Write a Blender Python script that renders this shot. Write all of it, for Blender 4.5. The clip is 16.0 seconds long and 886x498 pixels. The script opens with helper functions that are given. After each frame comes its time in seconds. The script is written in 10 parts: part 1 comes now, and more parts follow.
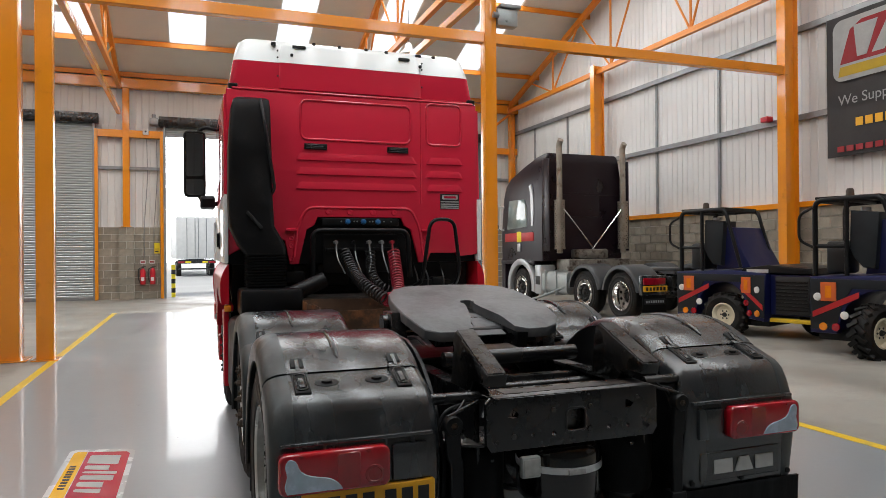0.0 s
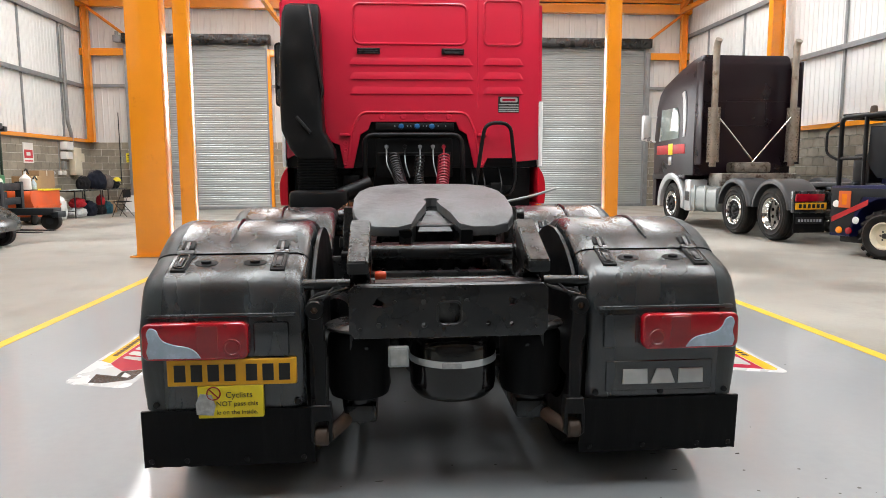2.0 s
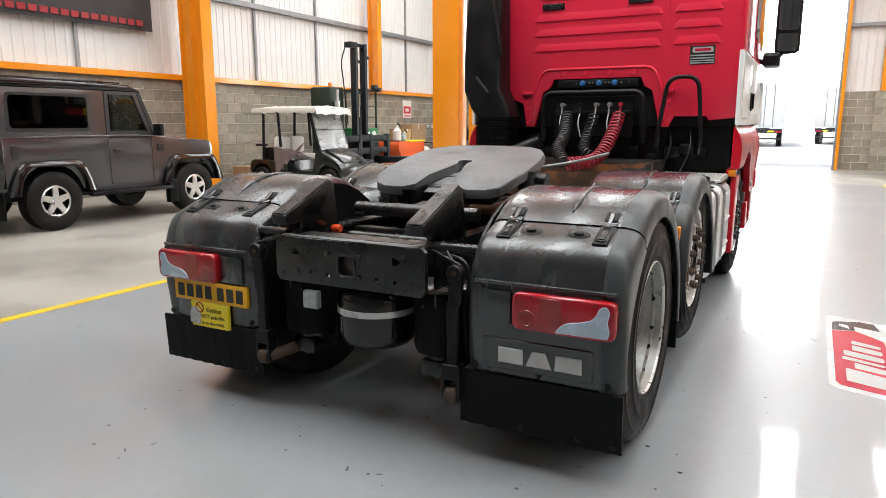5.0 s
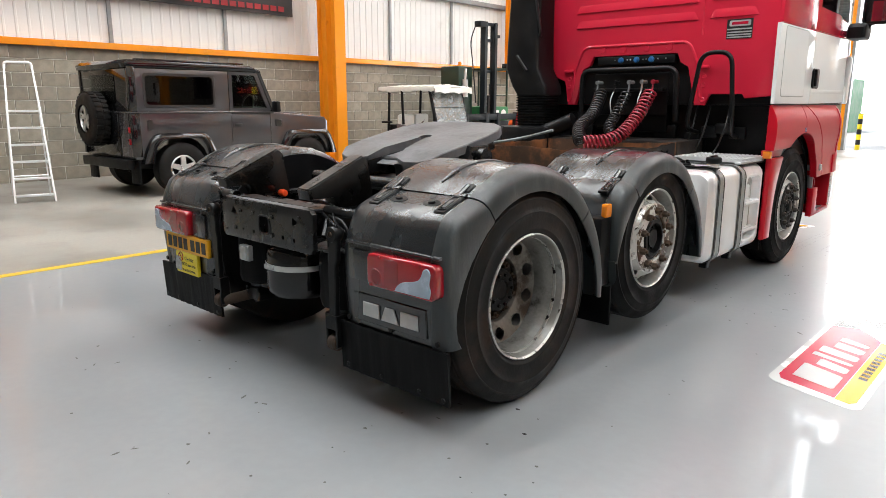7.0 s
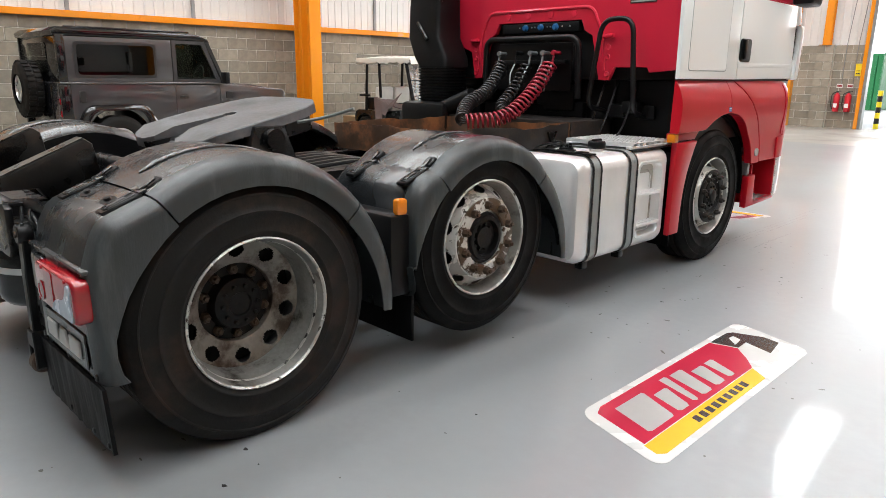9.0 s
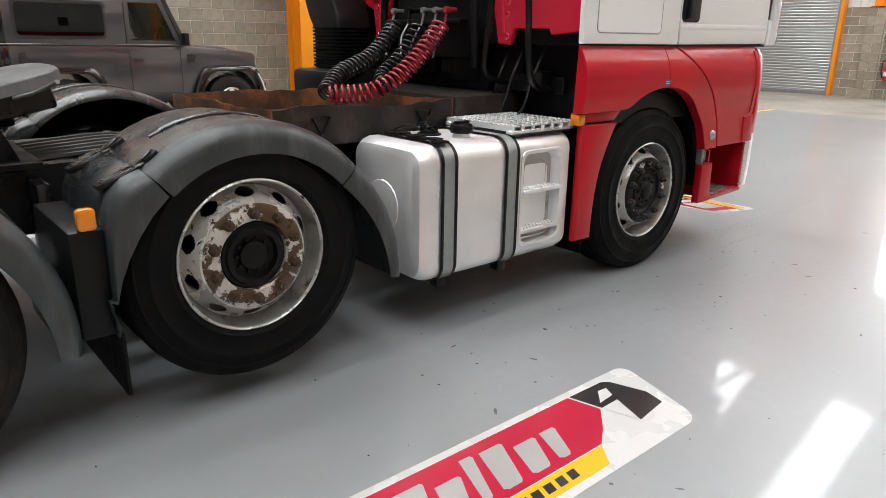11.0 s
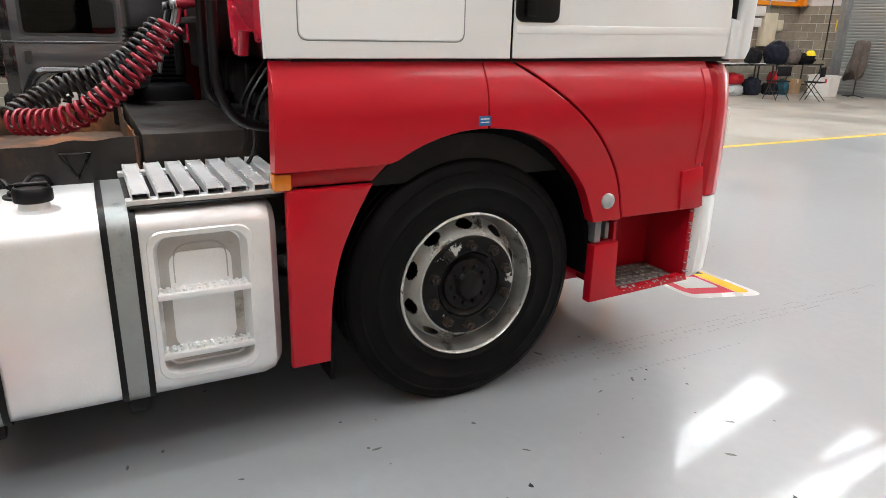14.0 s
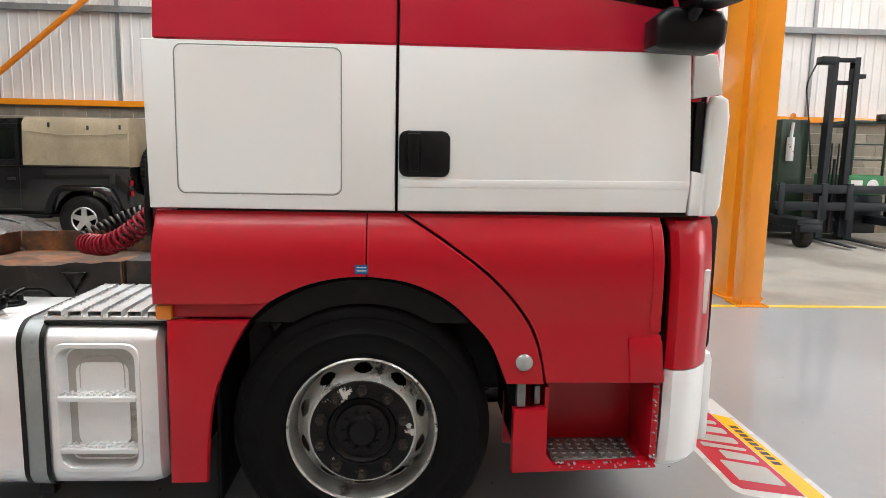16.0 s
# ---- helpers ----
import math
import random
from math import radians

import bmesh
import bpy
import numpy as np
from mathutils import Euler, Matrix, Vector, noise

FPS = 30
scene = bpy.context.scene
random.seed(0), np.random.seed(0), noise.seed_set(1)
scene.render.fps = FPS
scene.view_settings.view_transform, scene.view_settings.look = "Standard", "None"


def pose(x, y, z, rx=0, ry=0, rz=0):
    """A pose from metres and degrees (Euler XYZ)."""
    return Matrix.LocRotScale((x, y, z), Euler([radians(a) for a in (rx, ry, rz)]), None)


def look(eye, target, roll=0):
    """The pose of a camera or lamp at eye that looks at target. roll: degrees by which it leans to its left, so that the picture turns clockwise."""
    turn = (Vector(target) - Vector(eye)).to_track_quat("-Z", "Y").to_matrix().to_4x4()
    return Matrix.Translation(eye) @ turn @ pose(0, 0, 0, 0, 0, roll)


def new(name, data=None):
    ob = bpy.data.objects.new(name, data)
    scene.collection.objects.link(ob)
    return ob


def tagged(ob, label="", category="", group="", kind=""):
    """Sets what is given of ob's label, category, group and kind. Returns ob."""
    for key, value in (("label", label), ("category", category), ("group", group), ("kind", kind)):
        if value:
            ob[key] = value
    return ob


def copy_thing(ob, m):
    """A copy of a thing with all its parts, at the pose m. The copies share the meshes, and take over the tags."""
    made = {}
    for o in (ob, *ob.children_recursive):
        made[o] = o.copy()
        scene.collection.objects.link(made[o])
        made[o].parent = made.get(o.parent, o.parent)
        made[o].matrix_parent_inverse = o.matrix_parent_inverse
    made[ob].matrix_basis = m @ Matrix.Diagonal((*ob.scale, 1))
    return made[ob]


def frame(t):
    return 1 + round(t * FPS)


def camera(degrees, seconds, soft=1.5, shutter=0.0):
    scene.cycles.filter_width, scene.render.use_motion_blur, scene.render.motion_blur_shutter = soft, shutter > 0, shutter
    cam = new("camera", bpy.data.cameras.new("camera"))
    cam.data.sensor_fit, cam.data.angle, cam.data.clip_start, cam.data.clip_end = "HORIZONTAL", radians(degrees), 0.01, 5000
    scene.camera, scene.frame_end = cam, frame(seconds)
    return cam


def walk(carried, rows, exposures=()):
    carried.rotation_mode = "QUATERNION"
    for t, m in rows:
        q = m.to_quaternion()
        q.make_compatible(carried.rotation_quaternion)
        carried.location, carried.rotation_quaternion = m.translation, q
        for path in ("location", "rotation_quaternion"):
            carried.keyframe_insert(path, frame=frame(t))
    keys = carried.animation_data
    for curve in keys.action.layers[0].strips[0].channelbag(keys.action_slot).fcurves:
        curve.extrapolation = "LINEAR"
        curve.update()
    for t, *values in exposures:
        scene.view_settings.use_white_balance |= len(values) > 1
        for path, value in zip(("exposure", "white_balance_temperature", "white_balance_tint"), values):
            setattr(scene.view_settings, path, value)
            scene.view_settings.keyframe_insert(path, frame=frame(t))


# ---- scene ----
cam = camera(66.0, 16.0, soft=0.7)
METRES, EYE, TILT, LEAN, TURN = 11.5, 1.49, 0.0, 0.0, -20.2
ROWS = [
    (0.0, 0.0, 0.0, 0.0, 0.0, 0.2, 0.48),
    (0.5, 0.0285, 0.0023, -0.003, 3.97, -0.39, 0.42),
    (1.0, 0.0557, 0.0017, -0.0063, 7.01, -1.54, 0.35),
    (1.5, 0.0818, 0.0109, -0.0095, 10.81, -4.09, 0.28),
    (2.0, 0.1093, 0.0192, -0.011, 15.75, -6.59, 0.23),
    (2.5, 0.1343, 0.0253, -0.0094, 21.17, -8.16, 0.2),
    (3.0, 0.1599, 0.0435, -0.0096, 27.37, -8.97, 0.15),
    (3.5, 0.1877, 0.0565, -0.0105, 31.64, -9.47, 0.14),
    (4.0, 0.213, 0.0699, -0.0087, 36.29, -9.92, 0.1),
    (4.5, 0.2374, 0.0897, -0.0073, 43.07, -10.3, 0.12),
    (5.0, 0.2657, 0.1033, -0.0066, 48.49, -10.4, 0.04),
    (7.5, 0.3532, 0.2081, -0.0078, 64.15, -12.71, -0.34),
    (8.0, 0.3511, 0.2388, -0.0047, 64.63, -13.29, -0.47),
    (8.5, 0.3509, 0.2709, -0.0066, 65.1, -13.85, -0.53),
    (9.0, 0.3478, 0.2992, -0.0069, 65.52, -14.31, -0.59),
    (11.5, 0.3019, 0.4526, -0.005, 71.82, -18.09, -0.83),
    (12.0, 0.2891, 0.4821, -0.0034, 74.65, -18.31, -0.91),
    (12.5, 0.2717, 0.5134, -0.0016, 76.62, -18.41, -0.99),
    (13.0, 0.2628, 0.5486, -0.0024, 78.33, -18.21, -1.02),
    (13.5, 0.2502, 0.5833, -0.003, 80.74, -17.95, -1.1),
    (14.0, 0.2288, 0.6178, 0.0005, 83.09, -17.78, -1.17),
    (14.5, 0.2136, 0.6524, 0.0048, 88.35, -16.36, -1.2),
    (15.0, 0.2147, 0.6814, 0.0068, 93.8, -13.47, -1.22),
    (15.5, 0.2193, 0.7111, 0.0115, 100.8, -11.1, -1.28),
    (16.0, 0.2141, 0.747, 0.0124, 107.15, -8.29, -1.15),
]
walk(cam, [(t, pose(-1.49, -2.5, EYE, TILT, LEAN, TURN) @ pose(METRES * x, METRES * y, METRES * z, 90 + pitch, roll, yaw)) for t, x, y, z, yaw, pitch, roll in ROWS],
     exposures=[(0.0, -0.45), (1.0, -0.08), (2.0, 0.43), (3.0, 0.64), (5.0, 0.46), (7.5, 0.46), (9.0, 0.38), (11.5, 0.22), (14.0, 0.36), (15.5, 0.34), (16.0, 0.25)])

# ---- light ----
world = bpy.data.worlds.new("world")
scene.world = world
world.use_nodes = True
_n = world.node_tree.nodes
_sky = _n.new("ShaderNodeTexSky")
_sky.sky_type, _sky.sun_disc = "NISHITA", False
_sky.sun_elevation, _sky.sun_rotation = radians(62), radians(210)
_n["Background"].inputs["Strength"].default_value = 0.15
world.node_tree.links.new(_sky.outputs["Color"], _n["Background"].inputs["Color"])

_sun = bpy.data.lights.new("sun", "SUN")
_sun.energy, _sun.angle, _sun.color = 4.0, radians(6), (1.0, 0.96, 0.9)
new("sun", _sun).matrix_world = look((0, 0, 30), (8, 14, 0))

# roof geometry shared by the lamps and the roof sheets
FAR_Y, BACK_Y, SIDE_X = 22.3, -8.0, 10.75
EAVE_Z, SLOPE = 7.35, 0.33
RIDGE_Y = (FAR_Y + BACK_Y) / 2
ROOFLIGHT_X = [-8.4, -5.3, -2.1, 1.05, 4.1, 7.25]
ROOFLIGHT_W = 1.05
# start of the unseen near-slope rooflights, length chosen to balance the light
NEAR_Y = -3.4


def roof_z(y):
    return EAVE_Z + SLOPE * min(FAR_Y - y, y - BACK_Y)


# daylight through each rooflight, one lamp in the opening
for _i, _x in enumerate(ROOFLIGHT_X):
    for _y0, _y1 in ((20.3, 9.5), (NEAR_Y, 4.8)):
        _l = bpy.data.lights.new("rooflight_daylight", "AREA")
        _l.shape, _l.size, _l.size_y = "RECTANGLE", ROOFLIGHT_W, abs(_y1 - _y0)
        _l.energy, _l.color = 35.0 * abs(_y1 - _y0), (0.94, 0.985, 1.0)
        _ob = new("rooflight_daylight", _l)
        _ym = (_y0 + _y1) / 2
        _a = math.atan(SLOPE) * (1 if _y0 < RIDGE_Y else -1)
        _ob.matrix_world = Matrix.Translation((_x + ROOFLIGHT_W / 2, _ym, roof_z(_ym) - 0.01)) @ Matrix.Rotation(_a, 4, "X")

# ---- materials ----
def mat(name, col, rough=0.5, metal=0.0, var=0.12, scale=3.0, bump=0.15, bscale=60.0, coat=0.0, dirt=None, dirt_amt=0.5,
        dirt_scale=5.0, rand=0.0, emit=0.0, trans=0.0, rvar=0.12, spec=0.5, stretch=None, soft=1.0):
    m = bpy.data.materials.new(name)
    m.use_nodes = True
    nt = m.node_tree
    N, L = nt.nodes, nt.links
    b = N["Principled BSDF"]
    b.inputs["Metallic"].default_value = metal
    b.inputs["Coat Weight"].default_value = coat
    b.inputs["Coat Roughness"].default_value = 0.06
    b.inputs["Specular IOR Level"].default_value = spec
    b.inputs["Transmission Weight"].default_value = trans
    tc = N.new("ShaderNodeTexCoord")
    src = tc.outputs["Object"]
    if stretch:
        mp = N.new("ShaderNodeMapping")
        mp.inputs["Scale"].default_value = stretch
        L.new(src, mp.inputs["Vector"])
        src = mp.outputs["Vector"]

    def nz(sc, det=4.0, rg=0.55):
        n = N.new("ShaderNodeTexNoise")
        n.inputs["Scale"].default_value, n.inputs["Detail"].default_value, n.inputs["Roughness"].default_value = sc, det, rg
        L.new(src, n.inputs["Vector"])
        return n.outputs["Fac"]

    def mixc(f, a, c, mode="MIX"):
        x = N.new("ShaderNodeMix")
        x.data_type, x.blend_type = "RGBA", mode
        for k, v in ((0, f), (6, a), (7, c)):
            if isinstance(v, (int, float)):
                x.inputs[k].default_value = v
            elif isinstance(v, tuple):
                x.inputs[k].default_value = (*v, 1) if len(v) == 3 else v
            else:
                L.new(v, x.inputs[k])
        return x.outputs[2]

    def rng(v, a, c, lo=0.0, hi=1.0):
        r = N.new("ShaderNodeMapRange")
        r.interpolation_type = "SMOOTHSTEP"
        for k, q in zip((1, 2, 3, 4), (a, c, lo, hi)):
            r.inputs[k].default_value = q
        L.new(v, r.inputs[0])
        return r.outputs[0]

    dark = tuple(c * (1 - var) for c in col)
    lite = tuple(min(1.0, c * (1 + var)) for c in col)
    big, fine = nz(scale), nz(bscale, 3.0)
    c = mixc(rng(big, 0.3, 0.7), dark, lite)
    c = mixc(rng(fine, 0.3, 0.7, 0.0, 0.35), c, tuple(x * (1 - 1.2 * var) for x in col))
    if dirt:
        lo, hi = 0.62 - 0.3 * dirt_amt, 0.80 - 0.25 * dirt_amt
        d = rng(nz(dirt_scale, 8.0, 0.65), (lo + hi) / 2 - (hi - lo) / 2 * soft, (lo + hi) / 2 + (hi - lo) / 2 * soft)
        c = mixc(d, c, dirt)
    if rand:
        oi = N.new("ShaderNodeObjectInfo")
        gi = N.new("ShaderNodeNewGeometry")
        ad = N.new("ShaderNodeMath")
        ad.operation = "ADD"
        L.new(oi.outputs["Random"], ad.inputs[0])
        L.new(gi.outputs["Random Per Island"], ad.inputs[1])
        fr = N.new("ShaderNodeMath")
        fr.operation = "FRACT"
        L.new(ad.outputs[0], fr.inputs[0])
        hs = N.new("ShaderNodeHueSaturation")
        L.new(rng(fr.outputs[0], 0, 1, 1 - rand, 1 + rand), hs.inputs["Value"])
        L.new(c, hs.inputs["Color"])
        c = hs.outputs["Color"]
    L.new(c, b.inputs["Base Color"])
    L.new(rng(big, 0.3, 0.7, max(0.02, rough - rvar * rough), min(1, rough + rvar * 2 * rough)), b.inputs["Roughness"])
    if bump:
        bp = N.new("ShaderNodeBump")
        bp.inputs["Strength"].default_value, bp.inputs["Distance"].default_value = bump, 0.004
        L.new(fine, bp.inputs["Height"])
        L.new(bp.outputs["Normal"], b.inputs["Normal"])
    if emit:
        b.inputs["Emission Color"].default_value = (*col, 1)
        b.inputs["Emission Strength"].default_value = emit
    return m


def glass(name, tint, rough=0.02, ior=1.5):
    """Thin tinted glass: a clear share and a glossy share."""
    m = bpy.data.materials.new(name)
    m.use_nodes = True
    nt = m.node_tree
    N, L = nt.nodes, nt.links
    out = N["Material Output"]
    N.remove(N["Principled BSDF"])
    tr, gl, mx, fr = N.new("ShaderNodeBsdfTransparent"), N.new("ShaderNodeBsdfGlossy"), N.new("ShaderNodeMixShader"), N.new("ShaderNodeFresnel")
    tr.inputs["Color"].default_value = (*tint, 1)
    gl.inputs["Roughness"].default_value = rough
    fr.inputs["IOR"].default_value = ior
    L.new(fr.outputs[0], mx.inputs[0])
    L.new(tr.outputs[0], mx.inputs[1])
    L.new(gl.outputs[0], mx.inputs[2])
    L.new(mx.outputs[0], out.inputs["Surface"])
    return m


def haze(name, col, share):
    """Scuffed clear sheet: mostly seen through, with a milky share."""
    m = bpy.data.materials.new(name)
    m.use_nodes = True
    N, L = m.node_tree.nodes, m.node_tree.links
    b, tr, mx = N["Principled BSDF"], N.new("ShaderNodeBsdfTransparent"), N.new("ShaderNodeMixShader")
    b.inputs["Base Color"].default_value = (*col, 1)
    b.inputs["Roughness"].default_value = 0.15
    nz, rg = N.new("ShaderNodeTexNoise"), N.new("ShaderNodeMapRange")
    nz.inputs["Scale"].default_value = 4.0
    rg.inputs[3].default_value, rg.inputs[4].default_value = share * 0.6, share * 1.4
    L.new(nz.outputs["Fac"], rg.inputs[0])
    L.new(rg.outputs[0], mx.inputs[0])
    L.new(tr.outputs[0], mx.inputs[1])
    L.new(b.outputs[0], mx.inputs[2])
    L.new(mx.outputs[0], N["Material Output"].inputs["Surface"])
    return m


def sheet_light(name, col):
    """Translucent rooflight sheet: passes the daylight from above, scattered."""
    m = bpy.data.materials.new(name)
    m.use_nodes = True
    N, L = m.node_tree.nodes, m.node_tree.links
    N.remove(N["Principled BSDF"])
    tl, df, mx = N.new("ShaderNodeBsdfTranslucent"), N.new("ShaderNodeBsdfDiffuse"), N.new("ShaderNodeMixShader")
    tl.inputs["Color"].default_value = df.inputs["Color"].default_value = (*col, 1)
    mx.inputs[0].default_value = 0.12
    L.new(tl.outputs[0], mx.inputs[1])
    L.new(df.outputs[0], mx.inputs[2])
    L.new(mx.outputs[0], N["Material Output"].inputs["Surface"])
    return m


M = {
    "rooflight": sheet_light("translucent_rooflight_sheet", (0.93, 0.95, 0.96)),
    "red": mat("red_cab_paint", (0.63, 0.019, 0.050), 0.22, 0, 0.02, 1.2, 0.02, 90, spec=0.5, coat=0.35, rvar=0.03),
    # a darker, more saturated red than the cab shell's
    "red_low": mat("deep_red_panel_paint", (0.46, 0.0062, 0.0175), 0.28, 0, 0.03, 1.2, 0.02, 90, spec=0.32, coat=0.14, rvar=0.02),
    "white": mat("white_cab_paint", (0.865, 0.885, 0.875), 0.28, 0, 0.006, 0.6, 0.02, 90, coat=0.4, rvar=0.0),
    "fender": mat("grey_mudguard_plastic", (0.0155, 0.018, 0.0203), 0.25, 0, 0.2, 1.3, 0.20, 26, dirt=(0.036, 0.042, 0.046), dirt_amt=0.36, dirt_scale=1.7, rvar=0.1, spec=1.0, coat=0.12, stretch=(4, 4, 0.8)),
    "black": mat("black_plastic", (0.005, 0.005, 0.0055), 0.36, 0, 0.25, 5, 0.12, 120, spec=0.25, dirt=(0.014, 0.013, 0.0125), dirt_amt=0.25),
    "flap": mat("black_rubber_flap", (0.0035, 0.0035, 0.0038), 0.5, 0, 0.2, 6, 0.15, 60, spec=0.14, dirt=(0.008, 0.008, 0.0085), dirt_amt=0.3, stretch=(6, 6, 0.6)),
    "chassis": mat("black_chassis_paint", (0.0062, 0.0062, 0.0067), 0.24, 0, 0.3, 6, 0.3, 50, spec=0.6, dirt=(0.018, 0.013, 0.010), dirt_amt=0.2, dirt_scale=9, rvar=0.3),
    "greasy": mat("worn_coupling_plate", (0.135, 0.138, 0.143), 0.48, 0.15, 0.25, 4, 0.6, 30, dirt=(0.05, 0.05, 0.052), dirt_amt=0.42, dirt_scale=3.2, rvar=0.1, soft=1.6),
    "tyre": mat("tyre_rubber", (0.0078, 0.0071, 0.0066), 0.55, 0, 0.25, 8, 0.25, 70, spec=0.22, dirt=(0.027, 0.0165, 0.0115), dirt_amt=0.4, dirt_scale=3),
    "tyre_black": mat("clean_tyre_rubber", (0.0030, 0.0029, 0.0029), 0.6, 0, 0.25, 8, 0.25, 70, spec=0.14, dirt=(0.0075, 0.0055, 0.0045), dirt_amt=0.3, dirt_scale=3),
    "housing": mat("dull_black_wheel_housing", (0.0026, 0.0026, 0.0027), 0.75, 0, 0.3, 8, 0.3, 50, spec=0.08),
    "rim": mat("chipped_white_rim_paint", (0.60, 0.60, 0.57), 0.26, 0.4, 0.12, 6, 0.2, 60, dirt=(0.035, 0.024, 0.018), dirt_amt=0.3, dirt_scale=24, soft=0.3),
    "rust_ring": mat("rusty_nut_ring", (0.58, 0.57, 0.53), 0.3, 0.1, 0.1, 14, 0.3, 60, dirt=(0.075, 0.043, 0.021), dirt_amt=0.85, dirt_scale=13, soft=0.2),
    "black_ring": mat("greasy_black_nut_plate", (0.0045, 0.0042, 0.0042), 0.4, 0, 0.3, 14, 0.15, 60, spec=0.22, dirt=(0.5, 0.5, 0.47), dirt_amt=0.26, dirt_scale=13, soft=0.2),
    "tread": mat("grimy_steel_tread", (0.20, 0.195, 0.18), 0.45, 0.5, 0.25, 20, 0.3, 90, dirt=(0.07, 0.06, 0.045), dirt_amt=0.5, dirt_scale=16),
    "lamp_clear": mat("dull_clear_lens", (0.36, 0.37, 0.36), 0.15, 0.2, 0.15, 30, 0.1, 120, coat=0.5),
    "cap_orange": mat("orange_plastic_cap", (0.62, 0.06, 0.012), 0.3, 0, 0.08, 10, 0.05),
    "worn_steel": mat("scraped_dark_steel", (0.075, 0.072, 0.07), 0.28, 0.7, 0.3, 9, 0.25, 60, dirt=(0.016, 0.012, 0.010), dirt_amt=0.45, dirt_scale=12),
    "tread_dust": mat("dusty_tyre_print", (0.205, 0.21, 0.21), 0.5, 0, 0.2, 20, 0.1, 80),
    "grime": mat("dark_floor_grime", (0.10, 0.098, 0.09), 0.5, 0, 0.3, 20, 0.1, 80),
    "rim_face": mat("grimy_white_wheel_disc", (0.54, 0.54, 0.51), 0.24, 0.35, 0.2, 7, 0.25, 60, dirt=(0.03, 0.026, 0.022), dirt_amt=0.46, dirt_scale=7, soft=0.5),
    "alu_dull": mat("dull_aluminium_recess", (0.50, 0.49, 0.46), 0.5, 0.3, 0.12, 6, 0.08, 120, dirt=(0.27, 0.24, 0.2), dirt_amt=0.42, dirt_scale=6),
    # rust, on a base darkened for the shadow inside the deep rim
    "rim_rust_shade": mat("rusty_shaded_wheel_disc", (0.22, 0.205, 0.18), 0.4, 0.35, 0.25, 8, 0.3, 60, dirt=(0.045, 0.026, 0.016), dirt_amt=0.58, dirt_scale=7),
    "hub": mat("dark_greasy_hub", (0.006, 0.0055, 0.0055), 0.42, 0, 0.3, 9, 0.3, 60, spec=0.22, dirt=(0.024, 0.014, 0.009), dirt_amt=0.28, dirt_scale=14),
    "nut": mat("rusty_wheel_nut", (0.06, 0.036, 0.021), 0.5, 0.2, 0.3, 30, 0.2, 120),
    "alu": mat("brushed_aluminium", (0.86, 0.87, 0.87), 0.36, 0.6, 0.07, 3, 0.06, 160, dirt=(0.66, 0.66, 0.66), dirt_amt=0.2, dirt_scale=2.5),
    "strap": mat("grey_tank_strap", (0.30, 0.325, 0.32), 0.38, 0.45, 0.12, 4, 0.1, dirt=(0.05, 0.05, 0.048), dirt_amt=0.12, dirt_scale=9),
    "rust": mat("rusty_steel_tray", (0.075, 0.04, 0.022), 0.6, 0.1, 0.35, 5, 0.5, 40, dirt=(0.27, 0.105, 0.036), dirt_amt=0.6, dirt_scale=4),
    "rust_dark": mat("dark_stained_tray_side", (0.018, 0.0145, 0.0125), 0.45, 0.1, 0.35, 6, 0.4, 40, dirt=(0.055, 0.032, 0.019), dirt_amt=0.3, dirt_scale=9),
    "lamp_red": mat("red_lamp_lens", (0.34, 0.005, 0.013), 0.1, 0, 0.2, 10, 0.05, 200, coat=0.8),
    "lamp_red2": mat("dark_red_lamp_lens", (0.27, 0.004, 0.008), 0.1, 0, 0.1, 10, 0.05, 200, coat=0.8),
    "lamp_blue": mat("frosted_blue_white_lens", (0.42, 0.52, 0.62), 0.25, 0, 0.15, 12, 0.1, 90, coat=0.4),
    "amber": mat("amber_lens", (0.75, 0.22, 0.01), 0.2, 0, 0.08, 10, 0.05, 200, coat=0.5),
    "plate": mat("amber_number_plate", (0.80, 0.41, 0.012), 0.35, 0, 0.06, 6, 0.05),
    "ink": mat("black_print", (0.012, 0.012, 0.012), 0.45, 0, 0.1, 8, 0.02),
    "yellow": mat("yellow_sticker", (0.85, 0.68, 0.02), 0.35, 0, 0.05, 6, 0.03),
    "silver": mat("silver_lettering", (0.62, 0.64, 0.64), 0.3, 0.6, 0.05, 6, 0.03),
    "torn": mat("torn_silver_paper", (0.42, 0.43, 0.43), 0.6, 0.1, 0.25, 40, 0.4, 90),
    "blue_cap": mat("blue_plastic_cap", (0.015, 0.12, 0.32), 0.35, 0, 0.1, 8, 0.03),
    "red_hose": mat("red_air_hose", (0.30, 0.012, 0.028), 0.35, 0, 0.15, 20, 0.05),
    "black_hose": mat("black_air_hose", (0.010, 0.010, 0.011), 0.35, 0, 0.15, 20, 0.05),
    "orange": mat("orange_steel_paint", (0.78, 0.27, 0.012), 0.2, 0, 0.05, 1.2, 0.05, 60, coat=0.5, dirt=(0.55, 0.17, 0.01), dirt_amt=0.12, dirt_scale=3),
    "orange_d": mat("orange_truss_paint", (0.70, 0.22, 0.012), 0.35, 0, 0.1, 1.2, 0.05, 60),
    "liner": mat("white_liner_sheet", (0.66, 0.66, 0.645), 0.42, 0, 0.05, 0.7, 0.04, 40, dirt=(0.58, 0.575, 0.555), dirt_amt=0.15, dirt_scale=1.2),
    "roof": mat("pale_roof_lining", (0.70, 0.675, 0.61), 0.6, 0, 0.06, 0.6, 0.04, 40),
    "steel": mat("galvanised_steel", (0.27, 0.28, 0.285), 0.4, 0.5, 0.15, 5, 0.08, 60),
